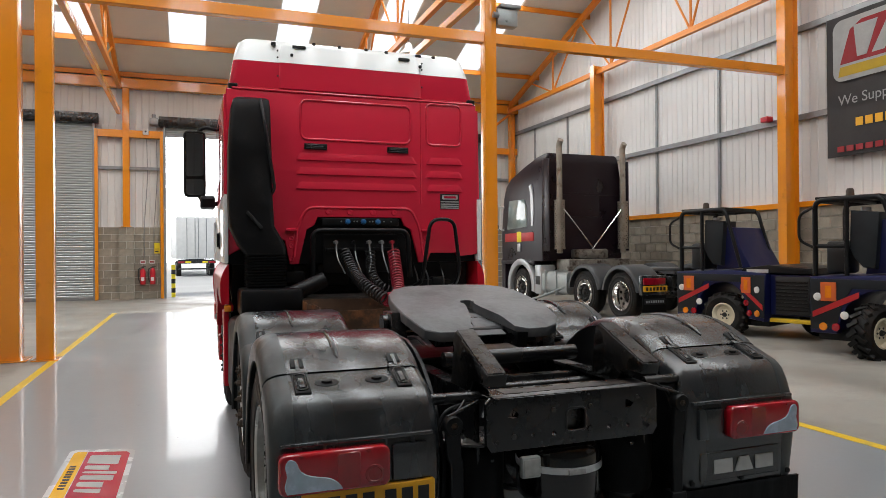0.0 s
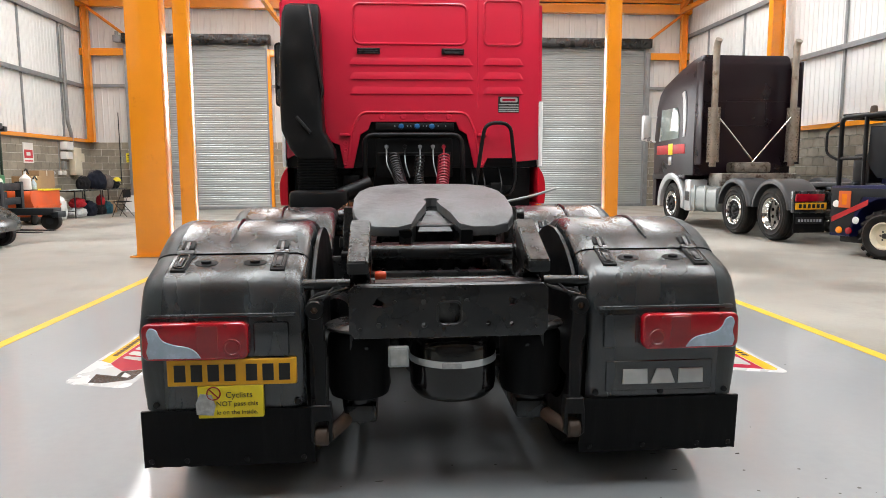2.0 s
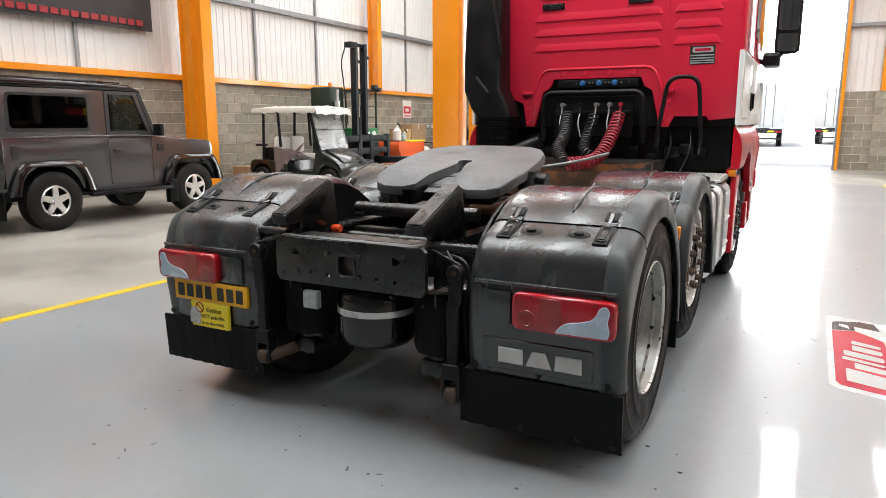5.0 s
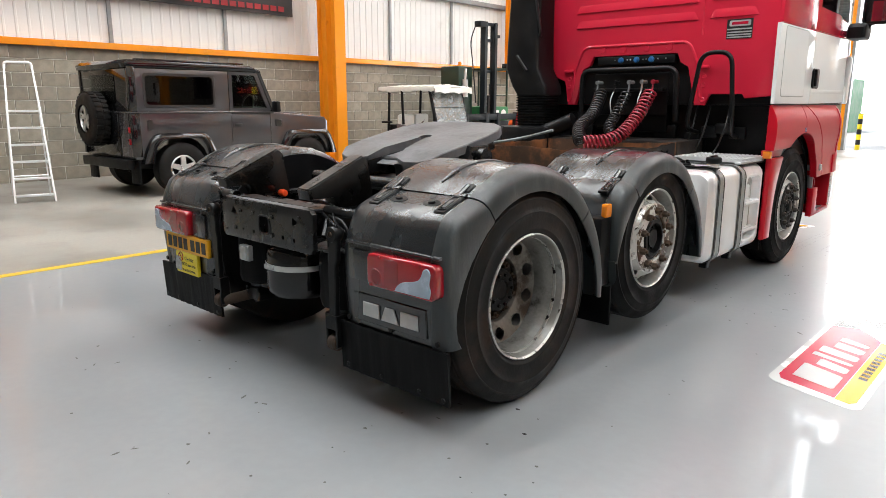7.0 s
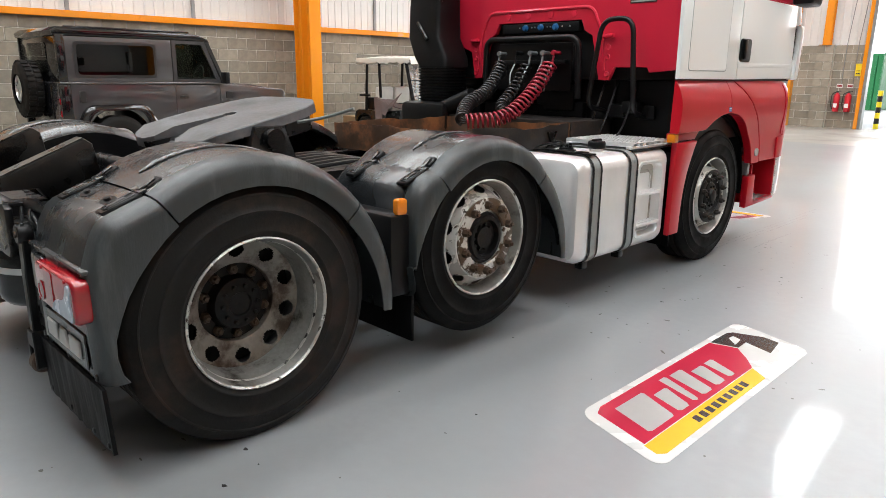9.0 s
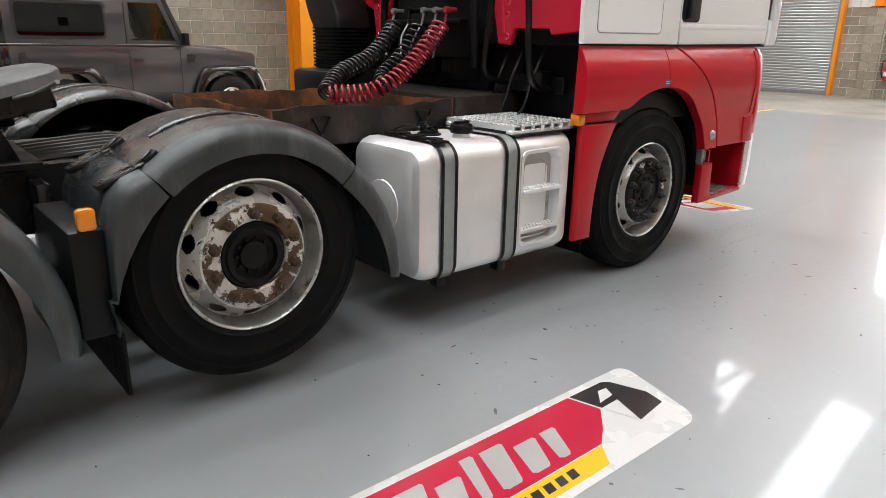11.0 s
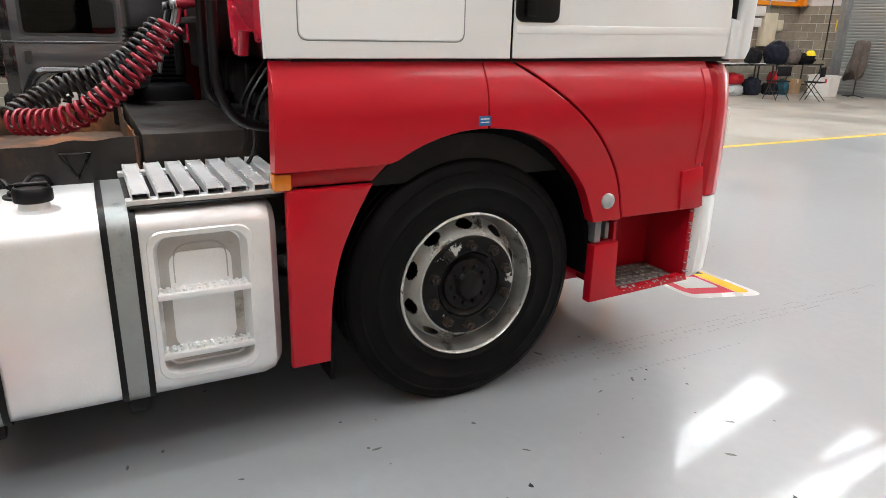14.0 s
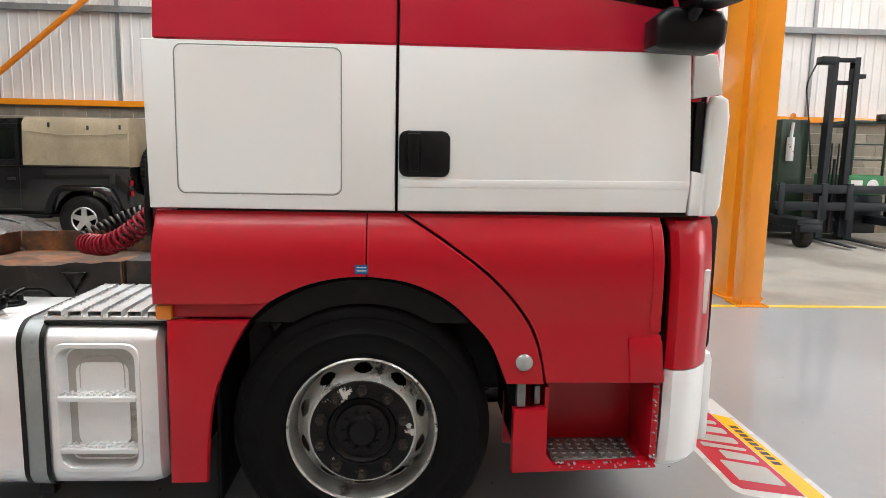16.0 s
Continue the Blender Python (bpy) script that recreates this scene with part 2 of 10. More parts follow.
    "slat": mat("grey_roller_shutter", (0.39, 0.415, 0.41), 0.34, 0.6, 0.05, 1.5, 0.03, 60, rvar=0.02),
    "block": mat("concrete_block", (0.275, 0.245, 0.195), 0.85, 0, 0.14, 7, 0.5, 50, rand=0.16),
    "mortar": mat("pale_mortar", (0.58, 0.56, 0.50), 0.9, 0, 0.1, 5, 0.4, 60),
    "paintfloor": mat("grey_floor_paint", (0.258, 0.273, 0.281), 0.33, 0, 0.07, 0.8, 0.06, 17, spec=0.7, coat=0.4, rvar=0.08),
    "concrete": mat("polished_concrete", (0.295, 0.277, 0.243), 0.42, 0, 0.12, 0.5, 0.08, 25, spec=0.45, dirt=(0.215, 0.198, 0.170), dirt_amt=0.5, dirt_scale=0.7, rvar=0.3),
    "yline": mat("yellow_floor_line", (0.72, 0.47, 0.02), 0.35, 0, 0.08, 3, 0.05, dirt=(0.5, 0.38, 0.1), dirt_amt=0.25, dirt_scale=5),
    "decal_white": mat("white_floor_decal", (0.56, 0.56, 0.55), 0.25, 0, 0.05, 3, 0.02),
    "decal_red": mat("red_floor_decal", (0.44, 0.016, 0.045), 0.2, 0, 0.06, 3, 0.02),
    "decal_yellow": mat("yellow_floor_decal", (0.80, 0.42, 0.018), 0.2, 0, 0.05, 3, 0.02),
    "decal_black": mat("black_floor_decal", (0.03, 0.028, 0.028), 0.2, 0, 0.1, 3, 0.02),
    "decal_grey": mat("silver_floor_decal_lettering", (0.42, 0.42, 0.41), 0.3, 0.2, 0.08, 3, 0.02),
    "plastic_white": mat("white_plastic", (0.72, 0.71, 0.68), 0.4, 0, 0.05, 4, 0.03),
    "sky_backdrop": mat("white_sky", (1.0, 1.0, 1.0), 1.0, 0, 0.0, 1, 0.0, 10, emit=5.0),
    "asphalt": mat("pale_yard_concrete", (0.42, 0.42, 0.40), 0.8, 0, 0.1, 0.3, 0.2, 12),
    "glass_dark": glass("dark_window_glass", (0.10, 0.11, 0.12)),
    "glass_clear": glass("clear_window_glass", (0.72, 0.78, 0.75)),
    "rear_sheet": mat("dark_unseen_sheet_wall", (0.10, 0.10, 0.098), 0.6, 0, 0.1, 0.7, 0.05, 40),
    "ramp": mat("worn_black_ramp_steel", (0.007, 0.0066, 0.0062), 0.26, 0.2, 0.3, 5, 0.3, 50, spec=0.5, dirt=(0.024, 0.018, 0.014), dirt_amt=0.35, dirt_scale=9, rvar=0.5),
    "chip_band": mat("chipped_bead_ring", (0.55, 0.55, 0.52), 0.3, 0.3, 0.1, 10, 0.2, 60, dirt=(0.006, 0.005, 0.005), dirt_amt=0.6, dirt_scale=26, soft=0.25),
    "shield": mat("dull_cream_heat_shield", (0.36, 0.34, 0.30), 0.5, 0.2, 0.15, 6, 0.1, 60, dirt=(0.16, 0.13, 0.1), dirt_amt=0.3),
    "stab": mat("rusty_brown_rubber_bush", (0.055, 0.032, 0.019), 0.6, 0, 0.25, 9, 0.3, 60, dirt=(0.02, 0.014, 0.010), dirt_amt=0.5),
    "barrel": mat("grimy_grey_rim_well", (0.26, 0.26, 0.245), 0.33, 0.5, 0.25, 6, 0.25, 60, dirt=(0.03, 0.022, 0.016), dirt_amt=0.35, dirt_scale=7),
    "badge": mat("dull_silver_badge", (0.50, 0.51, 0.50), 0.4, 0.1, 0.1, 12, 0.05),
    "tank_black": mat("glossy_black_tank_paint", (0.004, 0.004, 0.0045), 0.12, 0, 0.3, 6, 0.12, 40, spec=0.6, dirt=(0.012, 0.010, 0.009), dirt_amt=0.25, dirt_scale=7),
    # side lip in a lighter grey than the mudguard's other faces
    "fender_side": mat("paler_grey_mudguard_lip", (0.030, 0.036, 0.038), 0.36, 0, 0.2, 1.5, 0.16, 40, dirt=(0.062, 0.071, 0.073), dirt_amt=0.42, dirt_scale=1.8, rvar=0.2, spec=0.55, stretch=(5, 5, 0.9)),
    "nut_dark": mat("greasy_dark_wheel_nut", (0.022, 0.016, 0.012), 0.4, 0.2, 0.3, 30, 0.2, 120),
    "chrome": mat("polished_chrome", (0.75, 0.75, 0.74), 0.12, 1.0, 0.05, 4, 0.02),
    "mirror": mat("mirror_glass", (0.3, 0.31, 0.32), 0.02, 1.0, 0.0, 4, 0.0),
}


# ---- mesh helpers ----
def bmn():
    return bmesh.new()


def box(bm, x0, x1, y0, y1, z0, z1, bev=0.0, seg=2, m=None):
    r = bmesh.ops.create_cube(bm, size=1.0, matrix=Matrix.Translation(((x0 + x1) / 2, (y0 + y1) / 2, (z0 + z1) / 2)) @ Matrix.Diagonal((abs(x1 - x0), abs(y1 - y0), abs(z1 - z0), 1)))
    vs = r["verts"]
    if m is not None:
        bmesh.ops.transform(bm, matrix=m, verts=vs)
    if bev:
        es = list({e for v in vs for e in v.link_edges})
        bmesh.ops.bevel(bm, geom=es, offset=bev, segments=seg, profile=0.5, affect="EDGES", clamp_overlap=True)
    return bm


def _p3(axis, a, uv):
    u, v = uv
    return {"x": (a, u, v), "y": (u, a, v), "z": (u, v, a)}[axis]


def prism(bm, pts, axis, lo, hi, bev=0.0, seg=2):
    """A polygon (y,z / x,z / x,y) pushed along an axis."""
    a = [bm.verts.new(_p3(axis, lo, p)) for p in pts]
    b = [bm.verts.new(_p3(axis, hi, p)) for p in pts]
    n = len(pts)
    fs = [bm.faces.new(a), bm.faces.new(b[::-1])]
    for i in range(n):
        fs.append(bm.faces.new((a[i], b[i], b[(i + 1) % n], a[(i + 1) % n])))
    bmesh.ops.recalc_face_normals(bm, faces=fs)
    if bev:
        es = [e for e in set(fs[0].edges) | set(fs[1].edges)]
        bmesh.ops.bevel(bm, geom=es, offset=bev, segments=seg, profile=0.5, affect="EDGES", clamp_overlap=True)
    return bm


def loft(bm, rings, cap=True, closed=True):
    vs = [[bm.verts.new(p) for p in r] for r in rings]
    n = len(vs[0])
    fs = []
    for a, b in zip(vs, vs[1:]):
        for i in range(n if closed else n - 1):
            fs.append(bm.faces.new((a[i], a[(i + 1) % n], b[(i + 1) % n], b[i])))
    if cap:
        fs.append(bm.faces.new(vs[0][::-1]))
        fs.append(bm.faces.new(vs[-1]))
    bmesh.ops.recalc_face_normals(bm, faces=fs)
    return bm


def tube(bm, pts, r, seg=8, cap=True, closed=False):
    pts = [Vector(p) for p in pts]
    n = len(pts)
    rings = []
    up = None
    for i, p in enumerate(pts):
        if closed:
            d = pts[(i + 1) % n] - pts[i - 1]
        else:
            d = pts[min(i + 1, n - 1)] - pts[max(i - 1, 0)]
        d.normalize()
        if up is None:
            up = d.orthogonal().normalized()
        else:
            up = (up - d * up.dot(d)).normalized()
        w = d.cross(up)
        rr = r[i] if isinstance(r, (list, tuple)) else r
        rings.append([p + (up * math.cos(t) + w * math.sin(t)) * rr for t in (2 * math.pi * k / seg for k in range(seg))])
    if closed:
        rings.append(rings[0])
        return loft(bm, rings, cap=False)
    return loft(bm, rings, cap=cap)


def arc_path(pts, rad, seg=5):
    """Rounds the corners of a polyline."""
    pts = [Vector(p) for p in pts]
    out = [pts[0]]
    for a, b, c in zip(pts, pts[1:], pts[2:]):
        u, v = (a - b), (c - b)
        k = min(rad, u.length * 0.49, v.length * 0.49)
        p, q = b + u.normalized() * k, b + v.normalized() * k
        for i in range(seg + 1):
            t = i / seg
            out.append(p * (1 - t) ** 2 + b * 2 * t * (1 - t) + q * t ** 2)
    out.append(pts[-1])
    return out


def rrect(x0, x1, y0, y1, r, seg=4):
    out = []
    for cx, cy, a in ((x1 - r, y1 - r, 0), (x0 + r, y1 - r, 90), (x0 + r, y0 + r, 180), (x1 - r, y0 + r, 270)):
        for i in range(seg + 1):
            t = radians(a + 90 * i / seg)
            out.append((cx + r * math.cos(t), cy + r * math.sin(t)))
    return out


def lathe(bm, prof, c=(0, 0, 0), axis="x", sgn=1, seg=40, cap=False, skip=None):
    """Turns (radius, along) about an axis through c; sgn gives the way of 'along'. skip(i, k): leaves a face out."""
    rings = []
    for r, a in prof:
        ring = []
        for k in range(seg):
            t = 2 * math.pi * k / seg
            u, v = r * math.cos(t), r * math.sin(t)
            p = {"x": (a * sgn, u, v), "y": (u, a * sgn, v), "z": (u, v, a * sgn)}[axis]
            ring.append(bm.verts.new((c[0] + p[0], c[1] + p[1], c[2] + p[2])))
        rings.append(ring)
    fs = []
    for i, (a, b) in enumerate(zip(rings, rings[1:])):
        for k in range(seg):
            if skip and skip(i, k):
                continue
            fs.append(bm.faces.new((a[k], a[(k + 1) % seg], b[(k + 1) % seg], b[k])))
    if cap:
        fs.append(bm.faces.new(rings[-1]))
        fs.append(bm.faces.new(rings[0][::-1]))
    bmesh.ops.recalc_face_normals(bm, faces=fs)
    return bm


def cyl(bm, p, q, r, seg=16):
    return tube(bm, [p, q], r, seg)


def mesh_from(name, bm, material, angle=38):
    me = bpy.data.meshes.new(name)
    bm.to_mesh(me)
    bm.free()
    me.materials.append(M[material] if isinstance(material, str) else material)
    me.polygons.foreach_set("use_smooth", [True] * len(me.polygons))
    me.set_sharp_from_angle(angle=radians(angle))
    return me


def part(name, bm, material, parent, label="", angle=38):
    ob = new(name, mesh_from(name, bm, material, angle))
    ob.parent = parent
    if label:
        ob["label"] = label
    return ob


def again(ob, m, parent=None):
    """A part again, on the same mesh, at m."""
    o = ob.copy()
    scene.collection.objects.link(o)
    o.parent = parent or ob.parent
    o.matrix_basis = m
    return o


def thing(name, label, category, group="", kind=""):
    return tagged(new(name), label, category, group, kind)


def solid(name, bm, material, label, category="", group="", kind="", angle=38):
    return tagged(new(name, mesh_from(name, bm, material, angle)), label, category, group, kind)


def mirror_x(bm):
    """The same mesh on the other side of x = 0."""
    bmesh.ops.scale(bm, vec=(-1, 1, 1), verts=bm.verts)
    bmesh.ops.reverse_faces(bm, faces=bm.faces)
    return bm


def carve(b, c):
    """The mesh b with the mesh c cut out of it; both are used up."""
    obs = []
    for q in (b, c):
        me = bpy.data.meshes.new("blank")
        q.to_mesh(me)
        q.free()
        obs.append(new("blank", me))
    cut = obs[0].modifiers.new("cut", "BOOLEAN")
    cut.object, cut.operation, cut.solver = obs[1], "DIFFERENCE", "EXACT"
    me = bpy.data.meshes.new_from_object(obs[0].evaluated_get(bpy.context.evaluated_depsgraph_get()))
    out = bmn()
    out.from_mesh(me)
    bpy.data.meshes.remove(me)
    for o in obs:
        me = o.data
        bpy.data.objects.remove(o)
        bpy.data.meshes.remove(me)
    return out


def text_mesh(name, body, size, material, parent, m, label=""):
    cu = bpy.data.curves.new(name, "FONT")
    cu.body, cu.size, cu.extrude = body, size, 0.0005
    tmp = bpy.data.objects.new(name, cu)
    me = bpy.data.meshes.new_from_object(tmp)
    bpy.data.objects.remove(tmp)
    me.materials.append(M[material])
    ob = new(name, me)
    ob.parent = parent
    ob.matrix_basis = m
    if label:
        ob["label"] = label
    return ob

# ---- hall ----
BLOCK_H, BLOCK_L, COURSES = 0.2375, 0.462, 10
BLOCK_TOP = BLOCK_H * COURSES
POSTS_Y = [1.3, 8.5, 15.7]
TRUSS_X = [-10.35, -3.7, 3.7, 10.35]


def ribbed(bm, u0, u1, z0, z1, place, pitch=0.2, depth=0.013):
    """A sheet with upright ribs; place(u, d, z) gives the point."""
    us = []
    n = max(1, round((u1 - u0) / pitch))
    p = (u1 - u0) / n
    for i in range(n):
        a = u0 + i * p
        us += [(a, 0), (a + p * 0.72, 0), (a + p * 0.79, depth), (a + p * 0.93, depth)]
    us.append((u1, 0))
    lo = [bm.verts.new(place(u, d, z0)) for u, d in us]
    hi = [bm.verts.new(place(u, d, z1(u) if callable(z1) else z1)) for u, d in us]
    for i in range(len(us) - 1):
        bm.faces.new((lo[i], lo[i + 1], hi[i + 1], hi[i]))
    return bm


# floor slab: bare concrete, with a painted lane on it
b = bmn()
box(b, -SIDE_X - 0.3, SIDE_X + 0.3, BACK_Y - 0.3, FAR_Y + 0.3, -0.25, 0.0)
tagged(solid("floor", b, "concrete", "smooth pale concrete warehouse floor with faint stains", "floor"), kind="structure")
b = bmn()
box(b, -3.3, 3.3, BACK_Y + 0.05, 16.2, 0.0, 0.004)
tagged(solid("floor_lane", b, "paintfloor", "glossy light grey painted floor lane under the truck", "floor"), kind="structure")
for sx in (-1, 1):
    b = bmn()
    box(b, sx * 3.32 - 0.05, sx * 3.32 + 0.05, BACK_Y + 0.05, 16.4, 0.004, 0.007)
    tagged(solid("floor_line", b, "yline", "yellow painted line along the grey lane", "floor marking"), kind="structure")

# openings in the far wall: two closed shutters and the open gateway between them
OPEN = [(-9.15, -4.45, 5.75), (-2.35, 2.35, 5.75), (4.45, 9.15, 5.75)]
SOLID = [(-SIDE_X, -9.15), (-4.45, -2.35), (2.35, 4.45), (9.15, SIDE_X)]


def far_pt(u, d, z):
    return (u, FAR_Y - d, z)


b = bmn()
for u0, u1 in SOLID:
    ribbed(b, u0, u1, BLOCK_TOP, 5.75, far_pt)
ribbed(b, -SIDE_X, SIDE_X, 5.75, EAVE_Z + 0.1, far_pt)
box(b, -SIDE_X, SIDE_X, FAR_Y + 0.06, FAR_Y + 0.2, 5.75, EAVE_Z + 0.1)
for u0, u1 in SOLID:
    box(b, u0, u1, FAR_Y + 0.06, FAR_Y + 0.2, 0, 5.75)
wall_far = solid("wall_north", b, "liner", "white ribbed sheet wall above bare concrete blockwork", "wall", kind="structure")


def side_pt(s):
    return lambda u, d, z: (s * (SIDE_X - d), u, z)


def gable_top(u):
    return roof_z(u)


walls_side = {}
for s, nm in ((-1, "wall_west"), (1, "wall_east")):
    b = bmn()
    ribbed(b, BACK_Y, FAR_Y, BLOCK_TOP, gable_top, side_pt(s))
    prism(b, [(BACK_Y, 0), (FAR_Y, 0), (FAR_Y, EAVE_Z), (RIDGE_Y, roof_z(RIDGE_Y)), (BACK_Y, EAVE_Z)], "x", s * (SIDE_X + 0.06), s * (SIDE_X + 0.22))
    walls_side[s] = solid(nm, b, "liner", "white ribbed sheet wall above bare concrete blockwork", "wall", kind="structure")
# unseen end wall, kept dark so little light bounces from behind
b = bmn()
ribbed(b, -SIDE_X, SIDE_X, 0, EAVE_Z + 0.1, lambda u, d, z: (u, BACK_Y + d, z))
box(b, -SIDE_X, SIDE_X, BACK_Y - 0.2, BACK_Y - 0.06, 0, EAVE_Z + 0.1)
solid("wall_south", b, "rear_sheet", "unseen dark grey ribbed wall, limits light from behind", "wall", kind="structure")

# roof sheets with the rooflight strips cut out
b = bmn()
xs = [-SIDE_X - 0.2]
for x in ROOFLIGHT_X:
    xs += [x, x + ROOFLIGHT_W]
xs.append(SIDE_X + 0.2)
for i in range(len(xs) - 1):
    strip = i % 2 == 1
    for y0, y1 in ((FAR_Y + 0.3, RIDGE_Y), (BACK_Y - 0.3, RIDGE_Y)):
        spans = [(y0, y1)]
        if strip:
            a, c = ((20.3, 9.5) if y0 > RIDGE_Y else (NEAR_Y, 4.8))
            spans = [(y0, a), (c, y1)]
        for p, q in spans:
            za, zb = roof_z(p), roof_z(q)
            vs = [(xs[i], p, za), (xs[i + 1], p, za), (xs[i + 1], q, zb), (xs[i], q, zb)]
            lo = [b.verts.new(v) for v in vs]
            hi = [b.verts.new((v[0], v[1], v[2] + 0.08)) for v in vs]
            b.faces.new(lo)
            b.faces.new(hi[::-1])
            for k in range(4):
                b.faces.new((lo[k], lo[(k + 1) % 4], hi[(k + 1) % 4], hi[k]))
bmesh.ops.recalc_face_normals(b, faces=b.faces)
tagged(solid("ceiling", b, "roof", "grey insulated roof lining sheets on orange purlins", "roof"), kind="structure")
for x in ROOFLIGHT_X:
    for y0, y1 in ((20.3, 9.5), (NEAR_Y, 4.8)):
        b = bmn()
        vs = [(x, y0, roof_z(y0) + 0.05), (x + ROOFLIGHT_W, y0, roof_z(y0) + 0.05), (x + ROOFLIGHT_W, y1, roof_z(y1) + 0.05), (x, y1, roof_z(y1) + 0.05)]
        b.faces.new([b.verts.new(v) for v in vs])
        tagged(solid("rooflight", b, "rooflight", "translucent white rooflight sheet in the roof slope", "rooflight", "rooflights"), kind="structure")

# purlins along x
PURLINS = [FAR_Y - 0.35 - 1.75 * i for i in range(9)] + [BACK_Y + 0.35 + 1.75 * i for i in range(9)]
for y in PURLINS:
    b = bmn()
    z = roof_z(y) - 0.1
    box(b, -SIDE_X, SIDE_X, y - 0.03, y + 0.03, z - 0.08, z + 0.07)
    tagged(solid("purlin", b, "orange_d", "orange painted steel roof purlin", "purlin", "roof purlins"), kind="structure")

# trusses: two chords, posts and diagonals
def truss(x):
    t = thing("roof_truss", "orange painted steel lattice roof truss", "truss", "roof trusses", "structure")
    zb = 7.0
    b = bmn()
    box(b, x - 0.06, x + 0.06, BACK_Y + 0.05, FAR_Y - 0.1, zb - 0.07, zb + 0.07)
    part("bottom_chord", b, "orange_d", t)
    for y0, y1 in ((FAR_Y - 0.1, RIDGE_Y), (BACK_Y + 0.1, RIDGE_Y)):
        b = bmn()
        z0, z1 = roof_z(y0) - 0.3, roof_z(y1) - 0.3
        n = Vector((0, y1 - y0, z1 - z0)).normalized().cross(Vector((1, 0, 0))) * 0.09
        rings = []
        for y, z in ((y0, z0), (y1, z1)):
            rings.append([(x - 0.06, y - n.y, z - n.z), (x + 0.06, y - n.y, z - n.z), (x + 0.06, y + n.y, z + n.z), (x - 0.06, y + n.y, z + n.z)])
        loft(b, rings)
        part("top_chord", b, "orange_d", t)
    step = 1.75
    ny = 8
    for side in (0, 1):
        for i in range(1, ny + 1):
            y = (FAR_Y - 0.35 - step * i) if side == 0 else (BACK_Y + 0.35 + step * i)
            zt = roof_z(y) - 0.3
            yp = y + step if side == 0 else y - step
            b = bmn()
            if i % 2 == 0:
                cyl(b, (x, y, zb), (x, y, zt), 0.035, 8)
                part("web_post", b, "orange_d", t)
                b = bmn()
            a, c = ((yp, zb), (y, zt)) if i % 2 else ((yp, roof_z(yp) - 0.3), (y, zb))
            cyl(b, (x, a[0], a[1]), (x, c[0], c[1]), 0.03, 8)
            part("web_diagonal", b, "orange_d", t)
    return t


for x in TRUSS_X:
    truss(x)


def i_column(name, x, y, z0, z1, w, d, label, axis="y", tf=0.018, tw=0.012, flare=None):
    """A rolled steel column: two flanges and a web. axis: the way the web runs."""
    t = thing(name, label, "column", "steel columns", "structure")
    for s in (-1, 1):
        b = bmn()
        if axis == "y":
            box(b, x - w / 2, x + w / 2, y + s * (d / 2 - tf / 2) - tf / 2, y + s * (d / 2 - tf / 2) + tf / 2, z0, z1, 0.003, 1)
        else:
            box(b, x + s * (d / 2 - tf / 2) - tf / 2, x + s * (d / 2 - tf / 2) + tf / 2, y - w / 2, y + w / 2, z0, z1, 0.003, 1)
        part("flange", b, "orange", t)
    b = bmn()
    if axis == "y":
        box(b, x - tw / 2, x + tw / 2, y - d / 2 + tf, y + d / 2 - tf, z0, z1)
    else:
        box(b, x - d / 2 + tf, x + d / 2 - tf, y - tw / 2, y + tw / 2, z0, z1)
    part("web", b, "orange", t)
    b = bmn()
    box(b, x - w / 2 - 0.06, x + w / 2 + 0.06, y - (d if axis == "y" else w) / 2 - 0.06, y + (d if axis == "y" else w) / 2 + 0.06, z0, z0 + 0.015, 0.003, 1)
    part("base_plate", b, "orange", t)
    return t


# the big column and the two slim posts on the edge of the lane
t = thing("column", "large orange painted steel column on the floor", "column", kind="structure")
b = bmn()
box(b, -4.27, -3.75, 8.42, 8.75, 0.004, 11.0, 0.012)
part("shaft", b, "orange", t)
b = bmn()
box(b, -4.36, -3.66, 8.36, 8.82, 0.004, 0.024, 0.004, 1)
part("base_plate", b, "orange", t)
for x in (-3.43, 3.44):
    t = thing("post", "slim square orange steel post on the yellow line", "post", "lane posts", "structure")
    b = bmn()
    box(b, x - 0.11, x + 0.11, 8.39, 8.61, 0.004, roof_z(8.5) - 0.3, 0.012)
    part("shaft", b, "orange", t)
    b = bmn()
    box(b, x - 0.17, x + 0.17, 8.33, 8.67, 0.004, 0.02, 0.003, 1)
    part("base_plate", b, "orange", t)
# ties between the posts and the side columns
for x0, x1 in ((-10.3, -4.25), (-3.7, 3.33), (3.55, 10.3)):
    b = bmn()
    box(b, x0, x1, 8.42, 8.58, 5.14, 5.32, 0.006, 1)
    tagged(solid("tie_beam", b, "orange", "orange steel tie beam between the posts", "beam", "tie beams"), kind="structure")
for x in (-3.7, 3.44):
    b = bmn()
    box(b, x - 0.06, x + 0.06, 8.62, 22.0, 6.05, 6.2, 0.006, 1)
    tagged(solid("tie_beam", b, "orange", "orange steel tie beam running to the far wall", "beam", "tie beams"), kind="structure")

